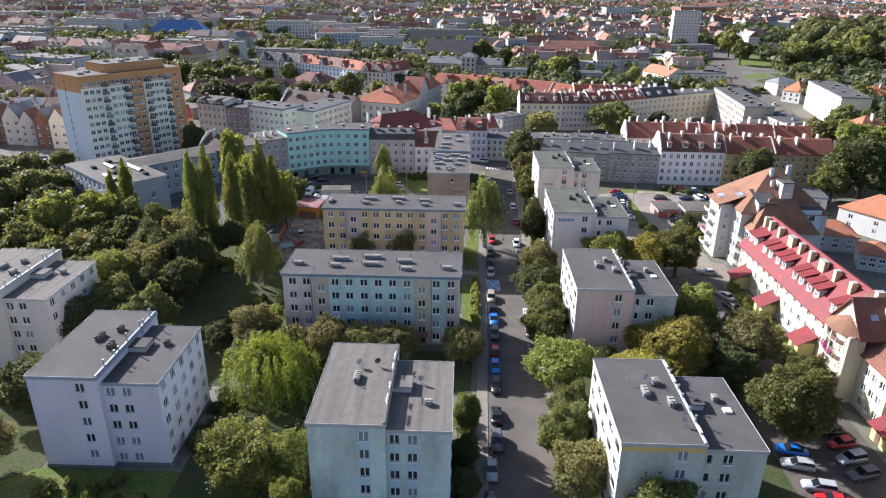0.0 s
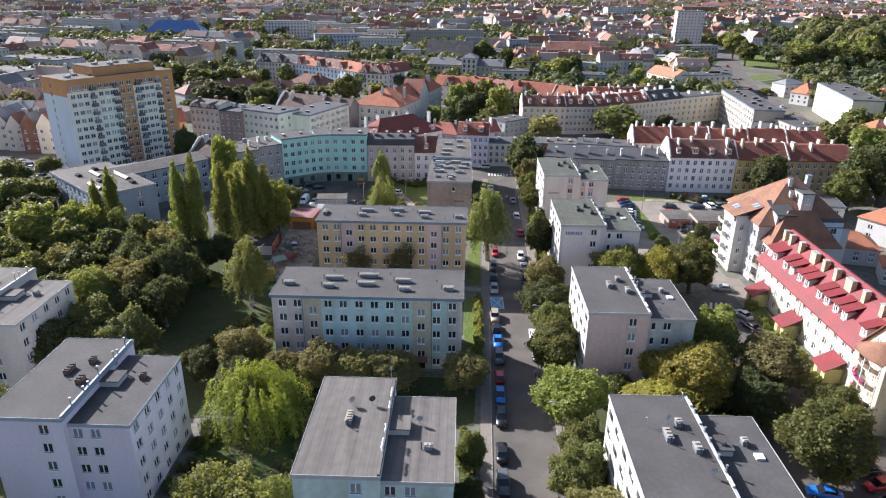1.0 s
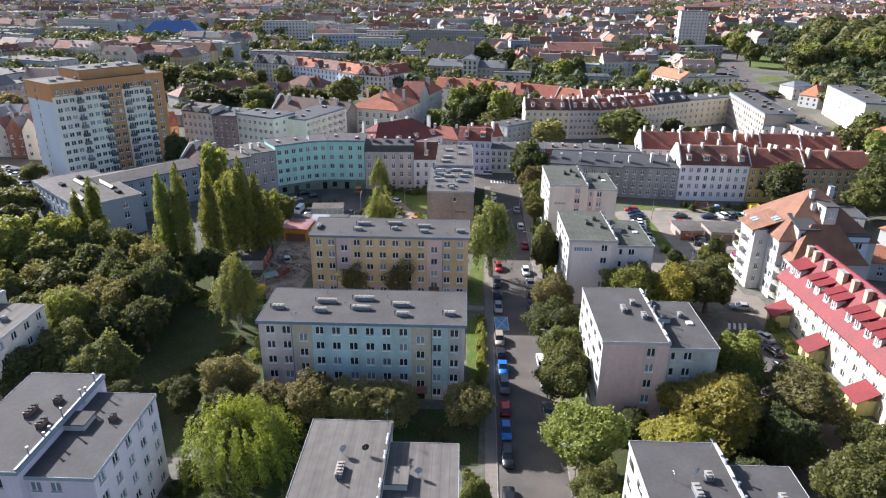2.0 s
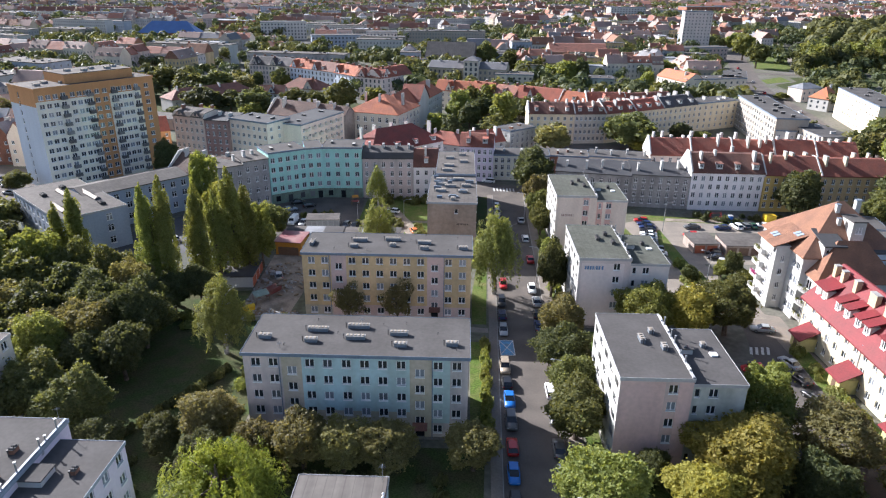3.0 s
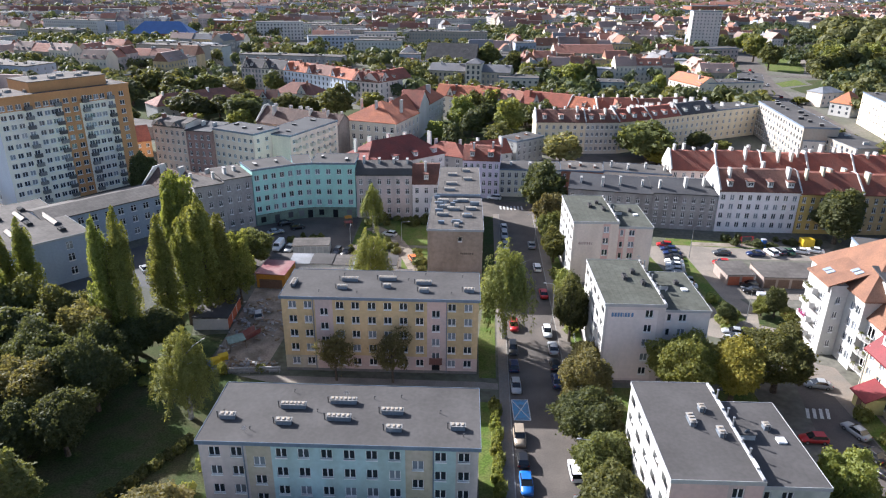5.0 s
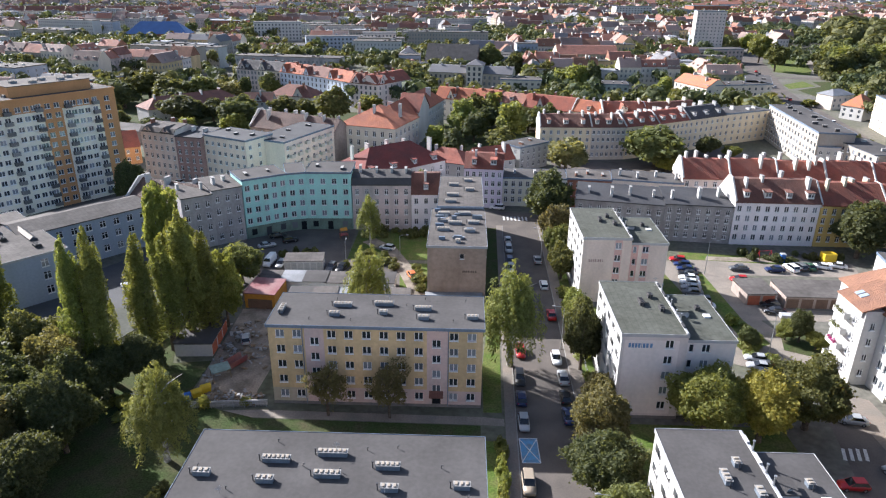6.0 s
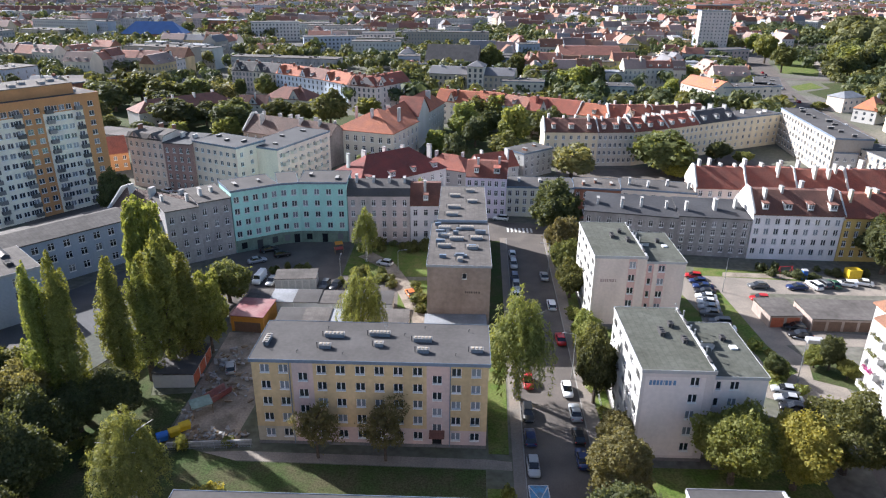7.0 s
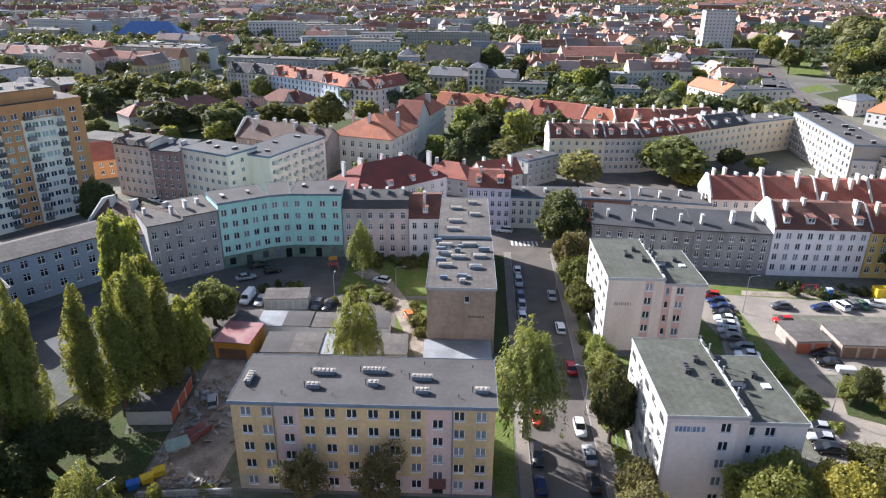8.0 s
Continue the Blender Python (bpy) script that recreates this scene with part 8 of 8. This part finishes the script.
def town_row(m, length, depth, h, rnd, y):
    """Houses built wall to wall along a street front, each with its own width, wall and roof."""
    u = 0.0
    while u < length - 7:
        w = min(rnd.uniform(11, 21), length - u)
        c = m @ Vector((u + w / 2, depth / 2, 0))
        if not built(c.x, c.y, 5) and green(c.x, c.y) < 0.5 and not near_far_road(c.x, c.y) and abs(c.x) < c.y * 0.68 + 30:
            roof = rnd.choice(TOWN_ROOFS)
            flat = roof in ("felt", "felt_brown", "sheet_pale")
            lite_house(m @ pose(u, rnd.uniform(-0.3, 0.3), 0), w - 0.15, depth, h + rnd.uniform(-1.6, 1.6), rnd.choice(TOWN_WALLS), roof, 0.4 if flat else rnd.uniform(3.6, 5.6), rnd, y < 1250, 0 if flat or y > 900 else rnd.choice((0, 0, 2, 3)))
        u += w


def town_block(cx, cy, w, d, ang, rnd):
    """One block of the town between its streets: closed rows round a yard, slabs of flats among trees, a large hall, or low houses in gardens."""
    m = pose(cx, cy, 0, 0, 0, ang)
    at = lambda u, v: m @ Vector((u, v, 0))
    style = rnd.random()
    h = rnd.uniform(9.5, 14.5)
    dp = rnd.uniform(10, 12.5)
    if style < 0.60:
        town_row(m @ pose(-w / 2, -d / 2, 0), w, dp, h, rnd, cy)
        town_row(m @ pose(w / 2, d / 2, 0, 0, 0, 180), w, dp, h, rnd, cy)
        town_row(m @ pose(-w / 2, d / 2 - dp, 0, 0, 0, -90), d - 2 * dp, dp, h, rnd, cy)
        town_row(m @ pose(w / 2, -d / 2 + dp, 0, 0, 0, 90), d - 2 * dp, dp, h, rnd, cy)
        spots = rnd.randint(8, 14)
    elif style < 0.74:
        for v in (-d * 0.42, d * 0.1):
            c = at(0, v)
            if not built(c.x, c.y, 14) and not near_far_road(c.x, c.y):
                lite_house(m @ pose(-w * 0.36, v, 0), w * 0.72, 12, rnd.choice((11.5, 14.4, 14.4, 17)), rnd.choice(["plaster_offwhite", "plaster_white", "plaster_bluegrey", "plaster_offwhite", "plaster_grey"]), rnd.choice(["felt", "felt_brown"]), 0.4, rnd, cy < 1500)
        spots = 16
    elif style < 0.84:
        c = at(0, 0)
        if not built(c.x, c.y, 16) and not near_far_road(c.x, c.y):
            roof = rnd.choice(["sheet_pale", "felt", "tiles_brown", "felt_brown"])
            lite_house(m @ pose(-w * 0.3, -d * 0.22, 0), w * 0.6, d * 0.42, rnd.uniform(8, 15), rnd.choice(["plaster_pale", "brick_red", "plaster_white", "plaster_beige", "plaster_bluegrey"]), roof, 5 if roof.startswith("tiles") else 0.5, rnd, cy < 1500)
        spots = 14
    else:
        for _ in range(6):
            c = at(rnd.uniform(-0.45, 0.35) * w, rnd.uniform(-0.45, 0.35) * d)
            if not built(c.x, c.y, 9) and not near_far_road(c.x, c.y):
                lite_house(pose(c.x, c.y, 0, 0, 0, ang + rnd.choice((0, 90))), rnd.uniform(9, 14), rnd.uniform(8, 10), rnd.uniform(4.5, 7.5), rnd.choice(TOWN_WALLS), rnd.choice(TOWN_ROOFS[:8]), rnd.uniform(3, 4.5), rnd, cy < 1000)
        spots = 18
    for _ in range(spots):
        c = at(rnd.uniform(-0.36, 0.36) * w, rnd.uniform(-0.3, 0.36) * d)
        trees_far.append((c.x, c.y))
    for k in range(rnd.choice((0, 3, 7, 7))):
        c = at(-w / 2 + w * k / 6, -d / 2 - 6)
        trees_far.append((c.x, c.y))


y = 268.0
while y < 2250:
    deep = 62 + (y - 268) * 0.012
    half = y * 0.74 + 60
    x = -half - far_rnd.uniform(0, 50)
    while x < half:
        w = far_rnd.uniform(64, 112)
        cx, cy = x + w / 2, y + deep / 2 + 16 * math.sin(x * 0.010 + y * 0.004)
        ang = 13 * math.sin(cx / 190 + 1.0) + 11 * math.cos(cy / 170) + far_rnd.uniform(-3, 3)
        if far_rnd.random() < green(cx, cy):
            trees_far += [(cx + far_rnd.uniform(-0.5, 0.5) * w, cy + far_rnd.uniform(-0.5, 0.5) * deep) for _ in range(24)]
        else:
            town_block(cx, cy, w - 13, deep - 13, ang, far_rnd)
        x += w
    y += deep
PARK = []
while len(PARK) < 150:
    x, y = far_rnd.uniform(222, 620), far_rnd.uniform(552, 930)
    if (x > 262 + (y - 560) * 0.50 or (x < 246 and 560 < y < 650 and x > 230 + (y - 560) * 0.1)) and x < y * 0.72 + 60 and all(math.hypot(x - a, y - b) > 13 for a, b in PARK):
        PARK.append((x, y))
PARK.sort(key=lambda q: q[0] ** 2 + q[1] ** 2)
for i, (x, y) in enumerate(PARK[:22]):
    h = far_rnd.uniform(16, 24)
    tree(("light", "broad", "light", "dark", "broad")[i % 5], x, y, h, h * far_rnd.uniform(0.42, 0.56), i, True)
for a, b, c, d, q in GREEN:
    for _ in range(int((c - a) * (d - b) / 110 * q)):
        trees_far.append((far_rnd.uniform(a, c), far_rnd.uniform(b, d)))
KINDS = ["broad", "dark", "light", "broad", "dark", "light", "brown", "light"]
trees_far = [(x, y) for x, y in trees_far if abs(x) < 0.68 * y + 12 and not taken(x, y, -4) and not near_far_road(x, y) and (abs(x) > 130 or y > 352) and not (-200 < x < -60 and y < 432)]
trees_far.sort(key=lambda q: q[0] ** 2 + q[1] ** 2)
for i, (x, y) in enumerate(trees_far[:58]):
    h = far_rnd.uniform(9, 15)
    tree(KINDS[far_rnd.randrange(8)], x, y, h, h * far_rnd.uniform(0.42, 0.58), i, True)
rnd_t = np.random.RandomState(3)
wood = []
for x, y in PARK[22:]:
    r = far_rnd.uniform(8, 12)
    wood += [(x + far_rnd.uniform(-.5, .5) * r, y + far_rnd.uniform(-.5, .5) * r, r * far_rnd.uniform(1.0, 1.5), r * 0.7, r * 0.7, r * 0.75) for _ in range(5)]
tagged(part("park_woods", far_canopy("park_woods", rnd_t, wood, 110, M["leaf_wood_light"]), None), "tall green park trees beyond the road", "trees", kind="stuff")
for leafm, nm in (("leaf_wood", "broad"), ("leaf_wood_dark", "dark"), ("leaf_wood_light", "light")):
    cells = []
    for i, (x, y) in enumerate(trees_far[58:]):
        if i % 3 != ("broad", "dark", "light").index(nm) or y > 1700:
            continue
        h = far_rnd.uniform(9, 15) * (1 + max(0, y - 700) / 2500)
        r = h * far_rnd.uniform(0.36, 0.5)
        many = 6 if y < 600 else 3 if y < 850 else 1 if y > 1250 else 2
        for k in range(many):
            q = r * (0.62 if many > 2 else 0.8)
            cells.append((x + far_rnd.uniform(-.6, .6) * r, y + far_rnd.uniform(-.6, .6) * r, h * far_rnd.uniform(0.45, 0.72), q, q, h * (0.24 if many > 2 else 0.33)))
    tagged(part("distant_trees", far_canopy("distant_trees", rnd_t, cells, 20, M[leafm]), None), "scattered green trees among distant houses", "trees", kind="stuff")
TOWN.link("distant_town", "distant town of red-roofed and pale houses", "town")

# wooded rise at the edge of the town
rnd_w = np.random.RandomState(9)
blobs = []
for i in range(900):
    x, y = rnd_w.uniform(-2000, 2000), rnd_w.uniform(2150, 2700)
    r = rnd_w.uniform(9, 18)
    blobs.append((x, y, 6 + (y - 2150) * 0.06, r * 1.6, r * 1.6, r * 0.8))
tagged(part("far_woods", leaf_cloud("far_woods", rnd_w, blobs, 30000, 6.5, M["leaf_wood_dark"]), None), "dark green woods on the horizon", "woods", kind="stuff")


# ---- street furniture, markings, small things ----
def street_lamp(x, y, h, ang, arm=1.6):
    t = thing("street_lamp", pose(x, y, 0, 0, 0, ang), "grey steel street lamp with curved arm", "street lamp", "street lamps")
    bm = bmesh.new()
    tube(bm, [(0, 0, 0), (0, 0, 1.0), (0, 0, 1.02), (0, 0, h)], [0.11, 0.11, 0.08, 0.05], 8)
    part("pole", bm, M["steel"], t)
    bm = bmesh.new()
    tube(bm, [(0, 0, h - 0.05), (arm * 0.3, 0, h + 0.25), (arm, 0, h + 0.35)], [0.045, 0.04, 0.035], 6)
    part("arm", bm, M["steel"], t)
    bm = bmesh.new()
    tube(bm, [(arm - 0.1, 0, h + 0.36), (arm + 0.2, 0, h + 0.40), (arm + 0.6, 0, h + 0.38)], [0.08, 0.14, 0.07], 8)
    part("lamp_head", bm, M["flash_white"], t)


for x, y, h, a in ((16.2, 165, 8.5, 180), (15.4, 118, 8.5, 180), (14.9, 88, 8.5, 180), (54.2, 200.5, 8, 0), (54.4, 165.5, 8, 160), (16.6, 205, 8.5, 180), (-30, 203, 5, 90), (-17.5, 208, 5, 0)):
    street_lamp(x, y, h, a)


def marking(name, rects, material, label, z=0.034):
    """Paint on the road: rects of (x, y, length, width, turn)."""
    bm = bmesh.new()
    for x, y, ln, wd, a in rects:
        m = pose(x, y, z, 0, 0, a)
        quad(bm, [m @ Vector(p) for p in ((-ln / 2, -wd / 2, 0), (ln / 2, -wd / 2, 0), (ln / 2, wd / 2, 0), (-ln / 2, wd / 2, 0))])
    return tagged(part(name, bm, M[material]), label, "road marking", kind="structure")


bx, by = 7.9, 136.2
marking("bay_marking", [(bx, by, 2.6, 5.4, 1)], "paint_blue", "worn blue paint of a reserved parking bay", 0.03)
marking("bay_lines", [(bx, by - 2.7, 2.7, 0.12, 1), (bx, by + 2.7, 2.7, 0.12, 1), (bx - 1.3, by, 0.12, 5.4, 1), (bx + 1.3, by, 0.12, 5.4, 1)], "paint_white", "faded white lines of a parking bay", 0.036)
marking("bay_cross", [(bx, by, 5.8, 0.14, 64), (bx, by, 5.8, 0.14, -62)], "paint_white", "faded white cross of a parking bay", 0.040)
for k in range(7):
    marking("crossing_stripe", [(9.5 + k * 1.05, 236.2 - 0.02 * k, 0.5, 3.2, 0)], "paint_white", "faded white pedestrian crossing stripe", 0.036)
for k in range(4):
    marking("crossing_stripe", [(53.4 + k * 1.05, 137.2, 0.5, 2.8, -20)], "paint_white", "faded white pedestrian crossing stripe", 0.062)


# lettering on gable walls, kept as plain bars
def wall_bars(x, y, z, widths, h, material, label):
    bm = bmesh.new()
    u = 0.0
    for w in widths:
        box(bm, x + u, y - 0.02, z, x + u + w, y - 0.004, z + h)
        u += w + 0.12
    ob = part("wall_lettering", bm, M[material])
    return tagged(ob, label, "sign", kind="stuff")


M["letter_blue"] = mat("blue_wall_paint", (0.14, 0.25, 0.42), 0.8, 0.12, 4, 1, bump=0)
M["letter_faded"] = mat("faded_wall_paint", (0.46, 0.33, 0.30), 0.8, 0.2, 4, 1, bump=0)
M["letter_dark"] = mat("dark_wall_paint", (0.10, 0.08, 0.07), 0.8, 0.2, 4, 1, bump=0)
wall_bars(22.6, 144.7, 12.6, [0.36, 0.36, 0.34, 0.34, 0.12, 0.36, 0.36, 0.001, 0.36], 0.75, "letter_blue", "blue painted letters on a gable wall")
wall_bars(23.6, 183.8, 9.6, [0.3, 0.3, 0.28, 0.28, 0.1, 0.3, 0.3, 0.001, 0.14], 0.6, "letter_faded", "faded painted letters on a gable wall")
wall_bars(22.0, 104.0, 1.9, [0.3, 0.3, 0.28, 0.28, 0.1, 0.3, 0.3, 0.001, 0.3], 0.6, "letter_faded", "faded painted letters on a gable wall")
wall_bars(-2.2, 182.0, 7.4, [0.26, 0.26, 0.24, 0.24, 0.1, 0.26, 0.26, 0.001, 0.26], 0.42, "letter_dark", "dark painted letters on a gable wall")


# rubbish containers and yard clutter
def bin_box(x, y, ang, colour, label):
    t = thing("waste_container", pose(x, y, 0.05, 0, 0, ang), label, "container", "waste containers")
    bm = bmesh.new()
    v = box(bm, -0.7, -0.5, 0.15, 0.7, 0.5, 1.05)
    for q in v[4:]:
        q.co.x *= 1.12
        q.co.y *= 1.15
    part("bin_body", bm, M[colour], t)
    bm = bmesh.new()
    extrude_x(bm, [(-0.62, 1.05), (0.62, 1.05), (0.4, 1.32), (-0.4, 1.32)], -0.82, 0.82)
    part("lid", bm, M[colour], t)
    for sx in (-0.5, 0.5):
        for sy in (-0.35, 0.35):
            bm = bmesh.new()
            tube(bm, [(sx - 0.04, sy, 0.08), (sx + 0.04, sy, 0.08)], [0.08, 0.08], 8)
            part("castor", bm, M["black"], t)


M["bin_yellow"] = mat("yellow_plastic", (0.62, 0.42, 0.02), 0.5, 0.08, 3, 0.8)
M["bin_blue"] = mat("blue_plastic", (0.03, 0.13, 0.42), 0.5, 0.08, 3, 0.8)
M["bin_green"] = mat("green_plastic", (0.05, 0.16, 0.08), 0.5, 0.08, 3, 0.8)
M["wood"] = mat("weathered_timber", (0.24, 0.18, 0.12), 0.9, 0.2, 5, 0.8)
M["tarp"] = mat("pale_green_sheet", (0.22, 0.30, 0.26), 0.6, 0.15, 2, 0.5)
bin_box(-46.3, 146.0, 30, "bin_blue", "blue plastic waste container in a yard")
bin_box(-45.0, 147.2, 35, "bin_yellow", "yellow plastic waste container in a yard")
bin_box(-44.0, 148.6, 35, "bin_yellow", "yellow plastic waste container in a yard")
bin_box(50.8, 89.5, 80, "bin_green", "green plastic waste container by parked cars")
for x, y, w, d, h, a, rf, lab in ((-43.0, 152.9, 3.2, 2.2, 1.7, 35, "tarp", "open shelter with pale green sheet roof"),):
    t = thing("shelter", pose(x, y, 0.05, 0, 0, a), lab, "shelter")
    bm = bmesh.new()
    extrude_x(bm, [(-d / 2, h), (d / 2, h + 0.4), (d / 2, h + 0.48), (-d / 2, h + 0.08)], -w / 2, w / 2)
    part("roof", bm, M[rf], t)
    for sx in (-w / 2 + 0.15, w / 2 - 0.15):
        for sy in (-d / 2 + 0.15, d / 2 - 0.15):
            bm = bmesh.new()
            tube(bm, [(sx, sy, 0), (sx, sy, h + 0.2)], [0.06, 0.06], 6)
            part("post", bm, M["wood"], t)
t = thing("skip", pose(-41.8, 157.0, 0.05, 0, 0, 60), "rust-red metal skip on gravel", "skip")
bm = bmesh.new()
extrude_x(bm, [(-0.7, 0.15), (0.7, 0.15), (0.95, 1.35), (0.87, 1.35), (0.63, 0.25), (-0.63, 0.25), (-0.87, 1.35), (-0.95, 1.35)], -2.0, 2.0)
part("hopper", bm, M["sheet_maroon"], t)

# rubble and broken boards in the yard
yrnd = random.Random(8)
bm = bmesh.new()
for k in range(240):
    side = k % 3
    x0, y0 = ((yrnd.gauss(-44.5, 1.0), yrnd.uniform(148, 172)), (yrnd.uniform(-44, -34.5), yrnd.gauss(147.5, 0.9)), (yrnd.gauss(-38.5, 2.4), yrnd.gauss(164, 5)))[side]
    a0, b0, c0 = yrnd.uniform(0.12, 0.7), yrnd.uniform(0.1, 0.3), yrnd.uniform(0.08, 0.35)
    m = pose(x0, y0, 0.06 + c0 / 2, yrnd.uniform(-25, 25), yrnd.uniform(-25, 25), yrnd.uniform(0, 180))
    for q in box(bm, -a0, -b0, -c0 / 2, a0, b0, c0 / 2, k % 2):
        q.co = m @ (q.co * yrnd.uniform(0.8, 1.2))
tagged(part("rubble", bm, [M["wood"], M["concrete"]]), "broken boards and rubble on a dusty yard", "rubble", kind="stuff")

# yard walls and fences
def wall_run(p, q, h, material, label, thick=0.2):
    m, w = span(p, q)
    bm = bmesh.new()
    box(bm, 0, -thick / 2, 0, w, thick / 2, h)
    box(bm, -0.03, -thick / 2 - 0.04, h, w + 0.03, thick / 2 + 0.04, h + 0.08)
    ob = part("garden_wall", bm, M[material], m=m)
    return tagged(ob, label, "wall", kind="structure")


wall_run((-70, 168.5), (-55.5, 172.5), 2.0, "plaster_white", "white rendered yard wall with coping")
wall_run((-33, 145.6), (-45, 144.4), 0.9, "concrete", "low concrete yard wall beside rubble")
wall_run((-48, 181.5), (-47, 190), 2.2, "plaster_brown", "old brown yard wall by garages")


def fence(p, q, n, h, label):
    m, w = span(p, q)
    t = thing("fence", m, label, "fence")
    for k in range(n + 1):
        bm = bmesh.new()
        tube(bm, [(w * k / n, 0, 0), (w * k / n, 0, h)], [0.035, 0.03], 6)
        part("post", bm, M["steel"], t)
    for z in (0.25, h * 0.6, h - 0.06):
        bm = bmesh.new()
        tube(bm, [(0, 0, z), (w, 0, z)], [0.02, 0.02], 5)
        part("rail", bm, M["steel"], t)


fence((-45, 143.8), (-33, 145), 7, 1.2, "thin grey metal fence along a path")
fence((19.4, 150), (20.4, 182), 14, 1.1, "low grey metal fence along the street")
fence((88, 158), (104, 143), 9, 1.6, "dark metal garden fence by houses")

# playground
t = thing("swing_frame", pose(71.5, 209.5, 0.06, 0, 0, 10), "red metal playground swing frame", "swing")
for sx in (-1.6, 1.6):
    for sy in (-0.9, 0.9):
        bm = bmesh.new()
        tube(bm, [(sx, sy, 0), (sx, 0, 2.4)], [0.06, 0.06], 6)
        part("leg", bm, M["car_red"], t)
bm = bmesh.new()
tube(bm, [(-1.8, 0, 2.4), (1.8, 0, 2.4)], [0.06, 0.06], 6)
part("crossbar", bm, M["car_red"], t)
sheet("sand_pit", [(57, 208.6), (74, 207.8), (74, 210.4), (58, 211)], 0.068, "gravel", "pale sand of a small playground", category="sand")
t = thing("portable_toilet", pose(75.2, 208.2, 0.06), "blue and white portable toilet", "toilet cabin")
part("cabin", bevelled(-0.55, -0.55, 0, 0.55, 0.55, 2.1, 0.04), M["bin_blue"], t)
part("roof", bevelled(-0.6, -0.6, 2.1, 0.6, 0.6, 2.3, 0.06), M["flash_white"], t)
t = thing("site_container", pose(86.5, 209, 0.05, 0, 0, 5), "yellow site container beside parked cars", "container")
part("container_body", bevelled(-1.5, -1.1, 0.1, 1.5, 1.1, 2.4, 0.04), M["bin_yellow"], t)
t = thing("play_tower", pose(-33, 218, 0.05, 0, 0, 20), "wooden play frame with red and yellow parts", "play frame")
for sx in (-1.0, 1.0):
    for sy in (-0.8, 0.8):
        bm = bmesh.new()
        tube(bm, [(sx, sy, 0), (sx, sy, 2.6)], [0.07, 0.07], 6)
        part("post", bm, M["wood"], t)
part("platform", bevelled(-1.1, -0.9, 1.2, 1.1, 0.9, 1.3, 0.02), M["car_red"], t)
bm = bmesh.new()
extrude_x(bm, [(-0.8, 2.5), (0.8, 2.5), (0, 3.1)], -0.9, 0.9)
part("roof", bm, M["shed_orange"], t)
t = thing("utility_trailer", pose(63.4, 178.4, 0.05, 0, 0, 84), "grey covered utility trailer", "trailer")
part("trailer_body", bevelled(-0.8, -1.5, 0.45, 0.8, 1.5, 1.3, 0.06), M["flash_white"], t)
for sx in (-0.85, 0.85):
    bm = bmesh.new()
    tube(bm, [(sx - 0.08, 0, 0.3), (sx + 0.08, 0, 0.3)], [0.3, 0.3], 12)
    part("wheel", bm, M["black"], t)


# dishes and aerials on the flat roofs
def dish(x, y, z, ang, colour="flash_white"):
    t = thing("satellite_dish", pose(x, y, z, 0, 0, ang), "small satellite dish on a short mast", "satellite dish", "roof dishes")
    bm = bmesh.new()
    tube(bm, [(0, 0, 0), (0, 0, 0.9)], [0.03, 0.03], 6)
    part("mast", bm, M["steel"], t)
    bm = bmesh.new()
    rings = []
    for r, yy in ((0.02, 0.0), (0.22, -0.03), (0.42, -0.13)):
        rings.append([bm.verts.new((r * math.cos(a), yy, 0.9 + r * math.sin(a))) for a in [2 * math.pi * k / 14 for k in range(14)]])
    for a, b in zip(rings, rings[1:]):
        for k in range(14):
            bm.faces.new((a[k], a[(k + 1) % 14], b[(k + 1) % 14], b[k]))
    part("reflector", bm, M[colour], t)


def aerial(x, y, z, h):
    t = thing("roof_aerial", pose(x, y, z), "thin metal television aerial on a mast", "aerial", "roof aerials")
    bm = bmesh.new()
    tube(bm, [(0, 0, 0), (0, 0, h)], [0.03, 0.02], 5)
    part("mast", bm, M["steel"], t)
    for k in range(4):
        bm = bmesh.new()
        tube(bm, [(-0.4 + 0.05 * k, 0.15 * k - 0.2, h - 0.25), (0.4 - 0.05 * k, 0.15 * k - 0.2, h - 0.25)], [0.015, 0.015], 4)
        part("rod", bm, M["steel"], t)
    bm = bmesh.new()
    tube(bm, [(0, -0.35, h - 0.25), (0, 0.45, h - 0.25)], [0.015, 0.015], 4)
    part("boom", bm, M["steel"], t)


for x, y, z, a in ((-13.3, 77.6, 14.95, 40), (-10.8, 77.9, 14.95, 20), (30.6, 72.5, 13.6, 20), (27.2, 66.5, 14.95, 0), (24.8, 75.6, 14.95, 30), (-47.6, 86.5, 13.6, 30), (-4.8, 76.0, 13.6, 10), (33.2, 152, 13.6, 30), (-6, 198, 13.2, 20), (31.8, 113, 13.6, 20)):
    dish(x, y, z, a, "darkmetal" if x == -10.8 else "flash_white")
for x, y, z, h in ((-8.9, 83, 14.95, 2.2), (-48.2, 91.5, 14.95, 2.0), (28.0, 80.2, 14.95, 1.4), (-16, 117, 14.35, 1.6), (-14, 154, 14.35, 1.5), (30.6, 161.5, 14.95, 1.6), (-27, 110.5, 14.35, 0.9), (-10, 111, 14.35, 0.8), (31.2, 201, 14.95, 1.6), (22.3, 75, 14.95, 1.2), (20, 219.5, 0.12, 0.5)):
    if z > 1:
        aerial(x, y, z, h)
